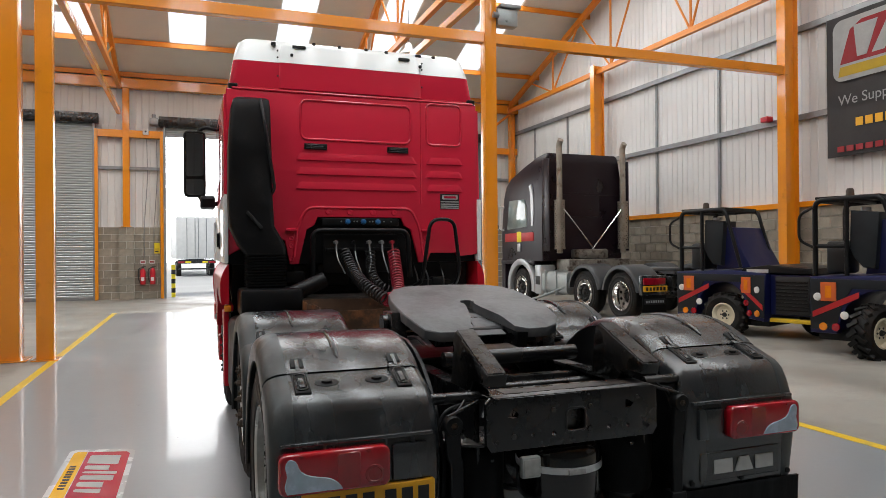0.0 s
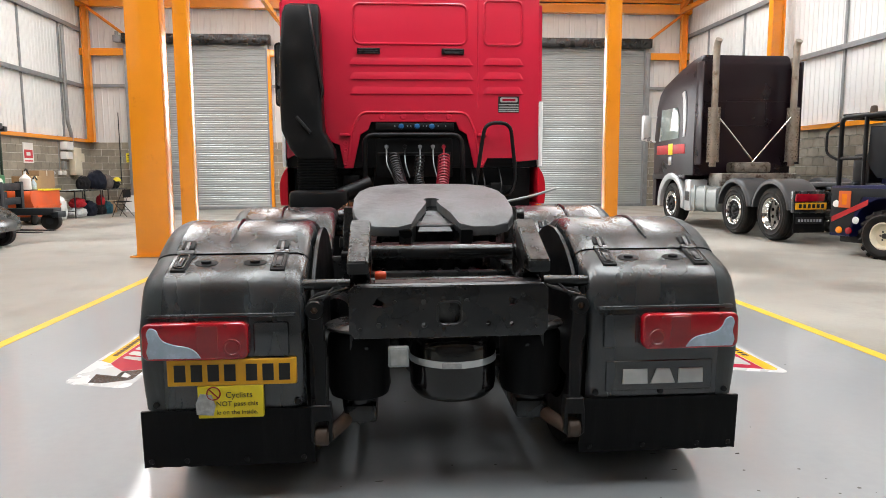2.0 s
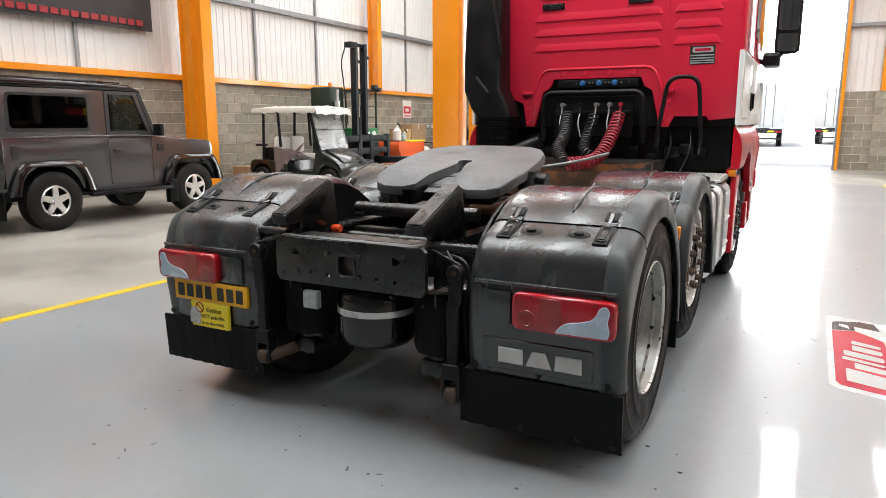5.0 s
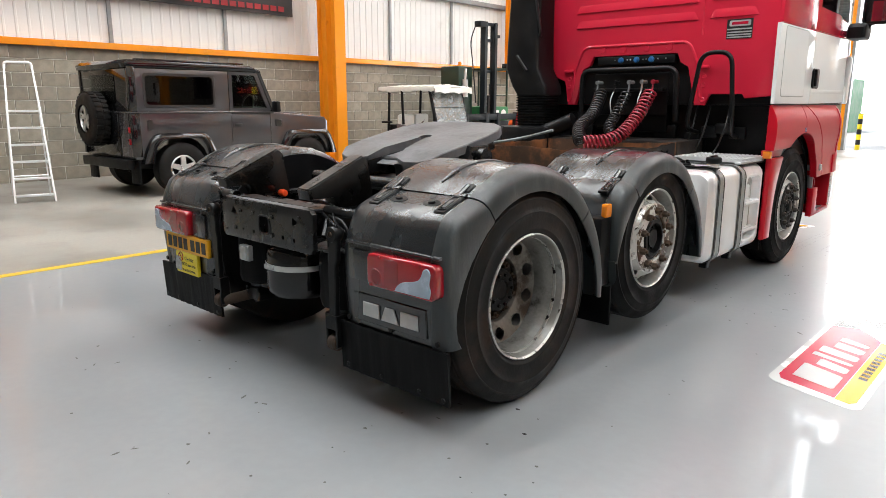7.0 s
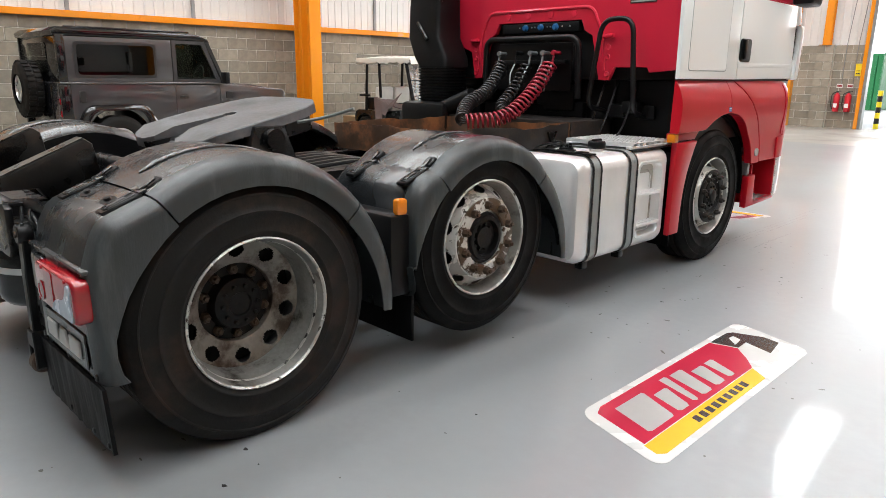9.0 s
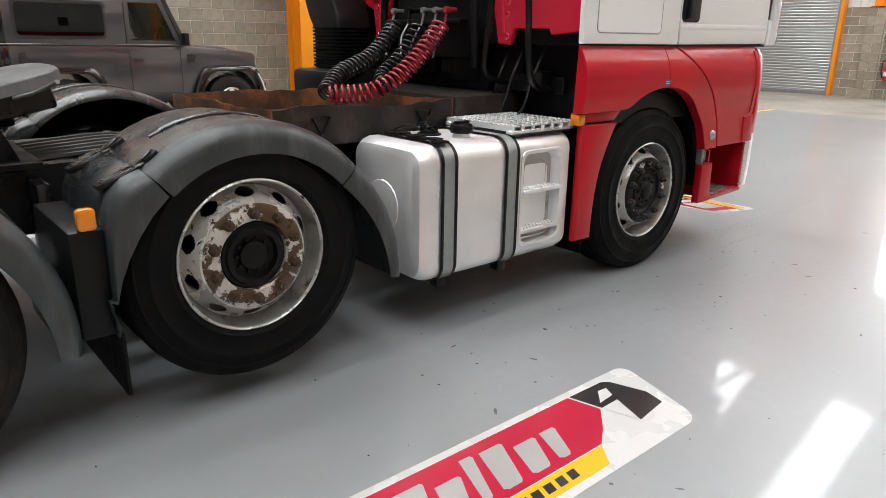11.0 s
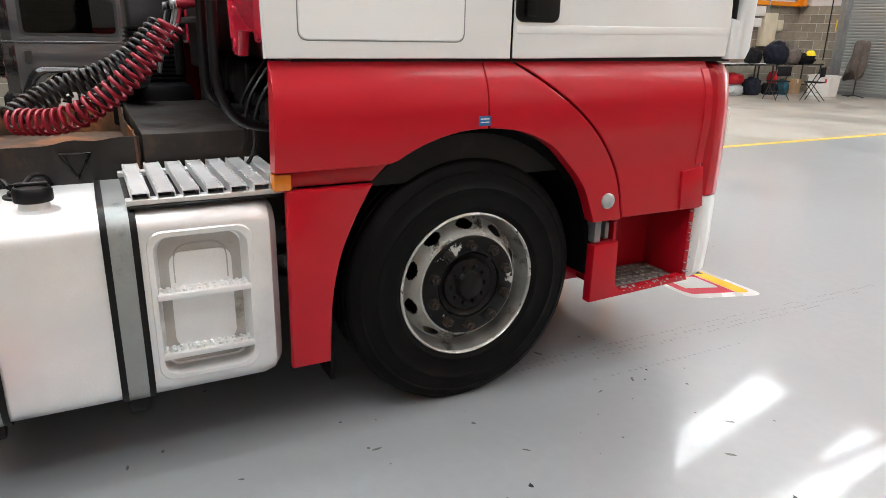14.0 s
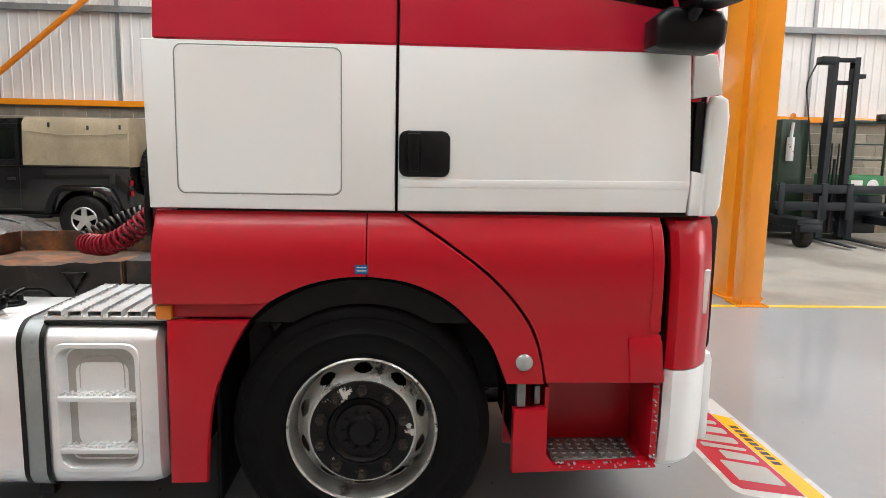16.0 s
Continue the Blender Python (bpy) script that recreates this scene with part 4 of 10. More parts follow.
for sd in (1, -1):
    rear = [(0.229, 1.008), (0.15, 0.978), (0.085, 0.952), (0.058, 0.93), (0.034, 0.885), (0.012, 0.82), (0.0, 0.785), (0.0, 0.62), (0.005, 0.5), (0.01, 0.40)]
    r, cov = mudguard(sd, AX_R, 0.49, 0.565, rear, 125.0, 40.0, (1.27, 0.38), 0.64, "mudguard_rear")
    for x in (0.70, 1.10):
        latch(sd, x, cov, 0.231, 1.012, radians(22), radians(33))
    for x in (0.80, 1.0):
        b = bmn()
        lathe(b, [(0.04, 0.0), (0.038, 0.004), (0.018, 0.005), (0.016, 0.014), (0.0005, 0.015)], (0, 0, 0), "z", 1, 16)
        bmesh.ops.transform(b, matrix=Matrix.Translation((sd * x, 0.16, 0.980)) @ Matrix.Rotation(radians(22), 4, "X") @ Matrix.Diagonal((1.25, 0.7, 1, 1)), verts=b.verts)
        part("fixing_bolt", b, "black", r)
    # crease and lamp panel
    b = bmn()
    box(b, sd * 0.62, sd * 1.2, -0.012, 0.03, 0.785, 0.8, 0.006, 2)
    part("crease", b, "fender", r)
    b = bmn()
    box(b, sd * 0.645, sd * 0.785, -0.018, 0.03, 0.625, 0.765, 0.012, 2)
    part("lamp_blank", b, "fender", r)
    # inner cheek of the mudguard towards the chassis
    b = bmn()
    prism(b, arc(AX_R, 0.49, 0.6, 165, 30, 12) + [(1.1, 0.5), (0.05, 0.42)], "x", sd * 0.555, sd * 0.57)
    part("inner_cheek", b, "black", truck)
    # rear lamp
    b = bmn()
    prism(b, rrect(0.80, 1.21, 0.622, 0.772, 0.03), "y", -0.046, 0.02, 0.012, 3)
    if sd < 0:
        mirror_x(b)
    lamp = part("rear_lamp", b, "lamp_red", truck, "glossy red rear lamp cluster with a torn blue-white patch")
    b = bmn()
    lathe(b, [(0.036, 0.0), (0.034, 0.003), (0.027, 0.0035), (0.025, 0.0015), (0.0005, 0.003)], (0.862, -0.0455, 0.672), "y", -1, 24)
    if sd < 0:
        mirror_x(b)
    part("reflector", b, "lamp_red2", lamp, "dark red round reflector")
    b = bmn()
    prism(b, rrect(0.915, 1.0, 0.632, 0.762, 0.012), "y", -0.0485, -0.04, 0.002, 1)
    if sd < 0:
        mirror_x(b)
    part("lens", b, "lamp_red2", lamp)
    for px, pz in ((0.83, 0.635), (0.885, 0.76), (1.04, 0.635), (1.13, 0.76)):
        b = bmn()
        lathe(b, [(0.008, 0), (0.007, 0.004), (0.0005, 0.005)], (sd * px, -0.046, pz), "y", -1, 10)
        part("screw", b, "lamp_red2", lamp)
    b = bmn()
    pts = [(1.205 - 0.4 * u, 0.624 + 0.147 * v) for u, v in flow([(0.56, 0.06), (0.52, 0.22), (0.44, 0.36), (0.32, 0.43), (0.22, 0.52), (0.17, 0.66), (0.14, 0.84), (0.08, 0.9), (0.045, 0.75), (0.06, 0.5), (0.04, 0.25), (0.06, 0.07)], 3)]
    prism(b, pts, "y", -0.0515, -0.042, 0.002, 1)
    bmesh.ops.triangulate(b, faces=[f for f in b.faces if len(f.verts) > 4])
    if sd < 0:
        mirror_x(b)
    part("lens_patch", b, "lamp_blue", lamp, "frosted pale blue torn patch")
    # mud flap with a wavy lower edge
    b = bmn()
    n = 26
    rings = []
    for i in range(n + 1):
        x = 0.555 + 0.685 * i / n
        w = 0.003 * math.sin(i * 1.9) + 0.002 * math.sin(i * 3.3)
        rings.append([(sd * x, -0.004 + w * 0.3, 0.405), (sd * x, 0.01 + w * 0.3, 0.405), (sd * x, 0.024 + w * 0.6, 0.166 + 0.0025 * math.sin(i * 2.3)), (sd * x, 0.01 + w * 0.6, 0.166 + 0.0025 * math.sin(i * 2.3))])
    loft(b, rings)
    flp = part("mud_flap", b, "flap", truck, "creased black rubber mud flap")
    for x in (0.6, 0.83, 1.07, 1.21):
        b = bmn()
        lathe(b, [(0.012, 0), (0.01, 0.005), (0.0005, 0.006)], (sd * x, 0.007, 0.192), "y", -1, 10)
        part("rivet", b, "black", flp)
    for x in (0.62, 0.9, 1.18):
        b = bmn()
        lathe(b, [(0.014, 0), (0.012, 0.006), (0.0005, 0.008)], (sd * x, 0.005, 0.43), "y", -1, 12)
        part("rivet", b, "black", r)
    # middle axle mudguard
    rear = [(1.52, 0.978), (1.46, 0.955), (1.41, 0.91), (1.385, 0.85), (1.378, 0.75), (1.378, 0.62), (1.38, 0.5), (1.385, 0.40)]
    r2, cov2 = mudguard(sd, AX_M + 0.02, 0.52, 0.545, rear, 131.0, 42.0, (2.60, 0.375), 0.60, "mudguard_rear")
    for x in (0.74, 1.12):
        latch(sd, x, cov2, 1.526, 0.979, radians(21), radians(39))
    b = bmn()
    prism(b, rrect(1.3, 1.36, 0.80, 0.875, 0.015), "x", sd * 1.165, sd * 1.2, 0.008)
    part("marker_lamp", b, "amber", truck, "amber side marker lamp")
    b = bmn()
    box(b, sd * 0.66, sd * 1.19, 1.27, 1.38, 0.42, 0.8, 0.01)
    part("mudguard_bridge", b, "black", truck)
    b = bmn()
    box(b, sd * 0.62, sd * 1.2, 1.385, 1.4, 0.18, 0.42, 0.004, 1)
    part("mud_flap", b, "flap", truck, "black rubber mud flap")

# plates on the rear mudguards
b = bmn()
box(b, -1.125, -0.618, -0.02, 0.004, 0.512, 0.618, 0.003, 1)
plate = part("number_plate", b, "plate", truck, "yellow rear number plate with black marks")
for i, x in enumerate((-1.075, -1.01, -0.945, -0.88, -0.795, -0.73, -0.665)):
    b = bmn()
    box(b, x - 0.022, x + 0.022, -0.0225, -0.019, 0.53, 0.598)
    part("plate_mark", b, "ink", plate)
b = bmn()
box(b, -1.01, -0.752, -0.022, 0.002, 0.378, 0.51, 0.003, 1)
stick = part("warning_sticker", b, "yellow", truck, "yellow cyclist warning sticker, torn at one side")
b = bmn()
prism(b, [(-1.015, 0.395), (-0.95, 0.39), (-0.94, 0.43), (-0.955, 0.475), (-1.0, 0.48), (-1.018, 0.44)], "y", -0.0245, -0.0215)
part("torn_patch", b, "torn", stick, "torn silver backing paper")
b = bmn()
tube(b, [(-0.947 + 0.026 * math.cos(t), -0.0225, 0.48 + 0.026 * math.sin(t)) for t in (2 * math.pi * k / 20 for k in range(20))], 0.003, 6, closed=True)
cyl(b, (-0.965, -0.0225, 0.498), (-0.929, -0.0225, 0.462), 0.0025, 6)
part("ban_ring", b, "lamp_red", stick)
UP = Matrix.Rotation(radians(90), 4, "X")
text_mesh("lettering", "Cyclists", 0.034, "ink", stick, Matrix.Translation((-0.90, -0.0235, 0.462)) @ UP)
text_mesh("lettering", "NOT pass this", 0.028, "ink", stick, Matrix.Translation((-0.938, -0.0235, 0.428)) @ UP)
text_mesh("lettering", "le on the inside.", 0.0255, "ink", stick, Matrix.Translation((-0.938, -0.0235, 0.394)) @ UP)
# maker's badge: three plain silver shapes
b = bmn()
box(b, 0.66, 1.12, -0.004, 0.004, 0.435, 0.565, 0.004, 1)
badge = part("badge_panel", b, "fender", truck)
for x in (0.785, 0.905, 1.025):
    b = bmn()
    prism(b, [(x - 0.054, 0.466), (x + 0.054, 0.466), (x + (0.028 if x == 0.905 else 0.052), 0.53), (x - (0.028 if x == 0.905 else 0.052), 0.53)], "y", -0.012, -0.003, 0.003, 1)
    part("badge_shape", b, "badge", badge, "plain silver badge shape")

# chassis frame
for sd in (1, -1):
    b = bmn()
    prism(b, [(sd * 0.33, 0.62), (sd * 0.41, 0.62), (sd * 0.41, 0.90), (sd * 0.33, 0.90), (sd * 0.33, 0.885), (sd * 0.395, 0.885), (sd * 0.395, 0.635), (sd * 0.33, 0.635)], "y", 0.06, 5.6, 0.003, 1)
    part("chassis_rail", b, "chassis", truck, "black painted steel chassis rail")
    # guide ramp
    b = bmn()
    x0, x1 = sd * 0.32, sd * 0.408
    prism(b, [(-0.04, 0.955), (-0.05, 1.0), (0.29, 1.142), (0.32, 1.12), (0.36, 0.9), (0.14, 0.9), (0.1, 0.955)], "x", x0, x1, 0.008)
    ramp = part("guide_ramp", b, "ramp", truck, "black steel ramp with a worn bare top")
    b = bmn()
    loft(b, [[(x0 + sd * 0.006, y, z + 0.0015), (x1 - sd * 0.006, y, z + 0.0015), (x1 - sd * 0.006, y, z + 0.006), (x0 + sd * 0.006, y, z + 0.006)] for y, z in ((-0.045, 1.002), (0.12, 1.071), (0.285, 1.14))])
    part("worn_top", b, "worn_steel", ramp, "scraped bare steel top")
    # side stay, link rod with its eye and fork, stabiliser end
    b = bmn()
    cyl(b, (sd * 0.4, 0.06, 0.9), (sd * 0.74, 0.1, 0.893), 0.023, 14)
    part("mudguard_stay", b, "chassis", truck, "glossy black tubular stay")
    b = bmn()
    cyl(b, (sd * 0.41, 0.03, 0.888), (sd * 0.56, -0.01, 0.845), 0.007, 8)
    part("tie_rod", b, "chassis", truck)
    b = bmn()
    prism(b, [(sd * 0.5, 0.41), (sd * 0.548, 0.41), (sd * 0.552, 0.66), (sd * 0.566, 0.69), (sd * 0.57, 0.8), (sd * 0.51, 0.8), (sd * 0.506, 0.69), (sd * 0.498, 0.66)], "y", -0.022, 0.008, 0.005, 1)
    lathe(b, [(0.0005, -0.026), (0.034, -0.026), (0.038, -0.02), (0.038, 0.02), (0.034, 0.026), (0.0005, 0.026)], (sd * 0.54, -0.006, 0.811), "y", 1, 22)
    link = part("stabiliser_link", b, "black", truck, "flat black stabiliser link with a round eye")
    b = bmn()
    lathe(b, [(0.014, -0.032), (0.014, -0.026), (0.0005, -0.033)], (sd * 0.54, -0.006, 0.811), "y", 1, 6)
    part("eye_bolt", b, "stab", link)
    b = bmn()
    prism(b, [(sd * 0.485, 0.42), (sd * 0.56, 0.42), (sd * 0.566, 0.37), (sd * 0.566, 0.27), (sd * 0.55, 0.255), (sd * 0.55, 0.35), (sd * 0.496, 0.35), (sd * 0.496, 0.255), (sd * 0.48, 0.27), (sd * 0.48, 0.37)], "y", -0.03, 0.03, 0.004, 1)
    bmesh.ops.triangulate(b, faces=[f for f in b.faces if len(f.verts) > 4])
    part("fork", b, "black", link)
    b = bmn()
    lathe(b, [(0.0005, -0.028), (0.034, -0.028), (0.041, -0.02), (0.041, 0.02), (0.034, 0.028), (0.0005, 0.028)], (sd * 0.523, -0.002, 0.283), "x", 1, 20)
    part("bush", b, "stab", link, "worn brown rubber bush")
    b = bmn()
    tube(b, arc_path([(sd * 0.5, 0.0, 0.285), (sd * 0.42, 0.12, 0.31), (sd * 0.40, 0.4, 0.36), (sd * 0.36, 0.62, 0.40), (0.0, 0.66, 0.41)], 0.09, 5), 0.03, 12)
    part("stabiliser_bar", b, "stab", truck, "rusty stabiliser bar under the frame")
    # air spring behind the cross member, on its piston
    b = bmn()
    lathe(b, [(0.09, 0.39), (0.125, 0.405), (0.135, 0.44), (0.13, 0.5), (0.135, 0.58), (0.132, 0.66), (0.11, 0.69)], (sd * 0.375, 0.19, 0), "z", 1, 28, cap=True)
    spr = part("air_spring", b, "flap", truck, "black rubber air spring")
    b = bmn()
    lathe(b, [(0.06, 0.3), (0.075, 0.33), (0.08, 0.39)], (sd * 0.375, 0.19, 0), "z", 1, 20, cap=True)
    prism(b, [(sd * 0.34, 0.31), (sd * 0.41, 0.31), (sd * 0.375, 0.27)], "y", 0.12, 0.22, 0.006, 1)
    part("piston", b, "chassis", spr)
    b = bmn()
    lathe(b, [(0.138, 0.69), (0.145, 0.695), (0.145, 0.705), (0.138, 0.71)], (sd * 0.375, 0.19, 0), "z", 1, 24, cap=True)
    part("spring_seat", b, "worn_steel", spr)
    b = bmn()
    box(b, sd * 0.3, sd * 0.44, 0.1, 0.95, 0.29, 0.37, 0.015)
    part("spring_arm", b, "chassis", truck)
    b = bmn()
    tube(b, arc_path([(sd * 0.43, 0.05, 0.88), (sd * 0.56, 0.04, 0.86), (sd * 0.6, 0.05, 0.72), (sd * 0.58, 0.06, 0.62)], 0.05), 0.008, 8)
    part("cable", b, "black_hose", truck)
    b = bmn()
    tube(b, arc_path([(sd * 0.43, 0.08, 0.92), (sd * 0.5, 0.02, 0.86), (sd * 0.55, 0.06, 0.8)], 0.04), 0.006, 8)
    part("cable", b, "black_hose", truck)
b = bmn()
prism(b, [(-0.405, 0.72), (-0.385, 0.69), (0.385, 0.69), (0.405, 0.72), (0.405, 0.885), (0.385, 0.905), (-0.385, 0.905), (-0.405, 0.885)], "y", -0.03, 0.0, 0.005)
hl = bmn()
prism(hl, rrect(-0.045, 0.045, 0.745, 0.836, 0.02, 3), "y", -0.06, 0.03)
for x, pts in ((-0.285, 7), (0.26, 6)):
    prism(hl, [(x + 0.024 * (1 + 0.3 * math.sin(3.7 * k)) * math.cos(6.283 * k / pts), 0.834 + 0.018 * (1 + 0.3 * math.cos(2.9 * k)) * math.sin(6.283 * k / pts)) for k in range(pts)], "y", -0.06, 0.03)
for x, z, r in ((-0.2, 0.745, 0.008), (-0.102, 0.742, 0.012), (0.16, 0.745, 0.011), (0.255, 0.742, 0.01)):
    cyl(hl, (x, -0.06, z), (x, 0.03, z), r, 10)
tail = part("tail_beam", carve(b, hl), "chassis", truck, "black painted rear cross member with holes", 30)
b = bmn()
box(b, -0.385, 0.385, -0.012, 0.14, 0.888, 0.9065, 0.004, 1)
part("top_flange", b, "chassis", tail)
for x, z, r in ((-0.285, 0.745, 0.012), (-0.105, 0.838, 0.011), (0.07, 0.838, 0.012), (0.067, 0.745, 0.013), (-0.36, 0.73, 0.008), (0.36, 0.73, 0.008), (0.3, 0.86, 0.009), (-0.22, 0.84, 0.008)):
    b = bmn()
    lathe(b, [(r, 0), (r, 0.007), (0.0005, 0.008)], (x, -0.03, z), "y", -1, 6)
    part("bolt", b, "worn_steel", tail)
b = bmn()
tube(b, [(x, -0.031, z) for x, z in rrect(-0.047, 0.047, 0.743, 0.838, 0.022, 4)], 0.005, 8, closed=True)
part("hole_rim", b, "chassis", tail)
b = bmn()
prism(b, [(-0.06, 0.73), (0.05, 0.75), (0.06, 0.85), (-0.03, 0.85)], "y", 0.004, 0.02, 0.003, 1)
part("inner_plate", b, "worn_steel", tail, "bare steel plate behind the hole")
b = bmn()
loft(b, [[(x, -0.0305 + 0.001 * math.sin(9 * x), 0.9), (x, -0.018, 0.909), (x, 0.002 + 0.004 * math.sin(31 * x), 0.9095), (x, 0.002, 0.9068), (x, -0.026, 0.897)] for x in [-0.37 + 0.74 * k / 30 for k in range(31)]])
part("worn_edge", b, "greasy", tail, "scraped bare steel edge")
b = bmn()
loft(b, [[(x, 0.02, 0.9072), (x, 0.1 + 0.012 * math.sin(17 * x), 0.9072), (x, 0.1 + 0.012 * math.sin(17 * x), 0.9085), (x, 0.02, 0.9085)] for x in [-0.3 + 0.62 * k / 20 for k in range(21)]])
part("rust_streak", b, "rust_dark", tail, "rust along the top of the cross member")
for y, r, z in ((0.58, 0.037, 0.968), (0.44, 0.028, 0.84), (1.9, 0.05, 0.75), (2.3, 0.05, 0.75)):
    b = bmn()
    cyl(b, (-0.36, y, z), (0.36, y, z), r, 14)
    part("cross_tube", b, "chassis", truck)
for y in (0.5, 1.45, 3.0):
    b = bmn()
    box(b, -0.34, 0.34, y, y + 0.07, 0.62, 0.88, 0.01)
    part("cross_member", b, "chassis", truck)
# axles
for y, z, r in ((AX_R, 0.515, 0.07), (AX_M, 0.605, 0.055), (AX_F, 0.515, 0.06)):
    b = bmn()
    cyl(b, (-1.0, y, z), (1.0, y, z), r, 16)
    if y == AX_R:
        lathe(b, [(0.0005, -0.22), (0.12, -0.19), (0.2, -0.08), (0.215, 0.0), (0.2, 0.08), (0.12, 0.2), (0.06, 0.35), (0.0005, 0.36)], (0, y, z), "y", 1, 28)
    part("axle", b, "chassis", truck, "black axle with a round differential casing")
b = bmn()
cyl(b, (0, 0.8, 0.55), (0, 3.2, 0.72), 0.05, 14)
part("drive_shaft", b, "chassis", truck)
# V rods
for x in (-0.32, 0.32):
    b = bmn()
    cyl(b, (0.0, 0.62, 0.76), (x, 1.2, 0.78), 0.032, 12)
    part("suspension_rod", b, "chassis", truck)
b = bmn()
lathe(b, [(0.0005, 0.72), (0.07, 0.72), (0.07, 0.80), (0.05, 0.81), (0.0005, 0.81)], (0, 0.6, 0), "z", 1, 18)
part("ball_joint", b, "chassis", truck)
# upright air tank with its band, work lamp
b = bmn()
lathe(b, [(0.0005, 0.39), (0.10, 0.392), (0.16, 0.405), (0.182, 0.43), (0.187, 0.46), (0.187, 0.62), (0.18, 0.65), (0.15, 0.675), (0.10, 0.685), (0.0005, 0.69)], (0.03, 0.17, 0), "z", 1, 40)
tank2 = part("air_tank", b, "tank_black", truck, "glossy black upright air tank under the rear cross member")
b = bmn()
lathe(b, [(0.184, 0.553), (0.1895, 0.554), (0.1895, 0.582), (0.184, 0.583)], (0.03, 0.17, 0), "z", 1, 40)
part("tank_band", b, "silver", tank2, "bare metal band round the tank")
b = bmn()
box(b, -0.03, 0.05, -0.026, -0.016, 0.556, 0.58, 0.002, 1)
part("band_clip", b, "torn", tank2)
b = bmn()
box(b, -0.25, -0.165, -0.035, 0.0, 0.57, 0.655, 0.008)
lampw = part("work_lamp", b, "strap", truck, "square silver work lamp")
b = bmn()
box(b, -0.242, -0.173, -0.038, -0.03, 0.578, 0.647, 0.002, 1)
part("lens", b, "lamp_clear", lampw)
b = bmn()
lathe(b, [(0.0005, -0.026), (0.018, -0.024), (0.022, 0.0), (0.018, 0.024), (0.0005, 0.026)], (-0.28, 0.28, 0.9), "x", 1, 16)
part("reflector_cap", b, "cap_orange", truck, "small orange cap on the chassis")
# loose hoses between the rails
rng_h = random.Random(4)
for k in range(9):
    b = bmn()
    x0, x1 = rng_h.uniform(-0.3, 0.3), rng_h.uniform(-0.3, 0.3)
    y0 = rng_h.uniform(0.12, 0.5)
    tube(b, arc_path([(x0, y0, 0.72), (x0 * 0.6, y0 + 0.1, 0.84), (x1, y0 + 0.35, 0.8), (x1, y0 + 1.0, 0.76)], 0.12), rng_h.choice((0.008, 0.011, 0.014)), 6)
    part("hose", b, "black_hose", truck, "loose black hose between the chassis rails")
for k in range(6):
    b = bmn()
    x0 = -0.25 + 0.1 * k
    tube(b, arc_path([(x0, 2.2, 0.86), (x0 + 0.05, 1.8, 0.93), (x0, 1.4, 0.9), (x0 - 0.03, 1.1, 0.86)], 0.12), 0.012, 6)
    part("hose", b, "black_hose", truck)
b = bmn()
box(b, -0.3, 0.3, 1.6, 2.2, 0.7, 0.86, 0.02)
part("valve_block", b, "black_hose", truck)

# fifth wheel, tipped down to the rear
fw = Matrix.Translation((0, 1.1, 1.185)) @ Matrix.Rotation(radians(12.5), 4, "X")
half = [(0.03, 0.03), (0.04, -0.04), (0.09, -0.22), (0.125, -0.325), (0.2, -0.355), (0.31, -0.35), (0.38, -0.32), (0.42, -0.25), (0.438, -0.1), (0.438, 0.12), (0.415, 0.26), (0.36, 0.36), (0.265, 0.42), (0.14, 0.435), (0.0, 0.44)]
slot = [(-0.035, 0.03), (-0.045, 0.055), (-0.03, 0.085), (0.0, 0.095), (0.03, 0.085), (0.045, 0.055)]
outl = half + [(-x, y) for x, y in half[-2::-1]] + slot
b = bmn()
tops = [(x, y, (-0.0 if y > -0.24 else 0.3 * (y + 0.24))) for x, y in outl]
ring = [[fw @ Vector((x, y, z - 0.05)) for x, y, z in tops], [fw @ Vector((x, y, z - 0.006)) for x, y, z in tops], [fw @ Vector((x * 0.99, y * 0.992, z)) for x, y, z in tops]]
loft(b, ring)
bmesh.ops.triangulate(b, faces=[f for f in b.faces if len(f.verts) > 4])
plate5 = part("coupling_plate", b, "greasy", truck, "worn greased grey coupling plate with a slot", 30)
for x in (-0.44, 0.44):
    b = bmn()
    prism(b, [(0.95, 0.9), (1.3, 0.9), (1.2, 1.16), (1.04, 1.16)], "x", x - 0.05, x + 0.03, 0.01)
    cyl(b, (x - 0.08, 1.12, 1.1), (x + 0.08, 1.12, 1.1), 0.05, 16)
    part("coupling_bracket", b, "chassis", truck, "black coupling bracket")
b = bmn()
box(b, -0.5, 0.5, 0.9, 1.36, 0.895, 0.93, 0.006, 1)
part("coupling_stand", b, "black", truck, "black coupling pedestal")
for sx in (-1, 1):
    b = bmn()
    loft(b, [[fw @ Vector((sx * x0, y, z)) for x0, z in ((a, -0.05), (a + 0.06, -0.05), (a + 0.06, -0.16), (a, -0.13))] for a, y in ((0.05, 0.2), (0.1, -0.27), (0.13, -0.36))])
    part("slot_cheek", b, "chassis", plate5)
b = bmn()
box(b, -0.1, 0.1, 1.0, 1.35, 1.02, 1.12, 0.02)
part("jaw", b, "chassis", plate5)
b = bmn()
box(b, -0.3, 0.3, -0.26, 0.36, -0.15, -0.052, 0.01, 1, fw)
part("lock_housing", b, "chassis", plate5)
b = bmn()
loft(b, [[fw @ Vector((x, y, z)) for x, z in ((-w, -0.046 + q), (w, -0.046 + q), (w, -0.05 + q), (-w, -0.05 + q))] for w, y, q in ((0.028, -0.02, 0.0), (0.07, -0.22, -0.004), (0.09, -0.3, -0.03))])
part("lock_ramp", b, "greasy", plate5)
b = bmn()
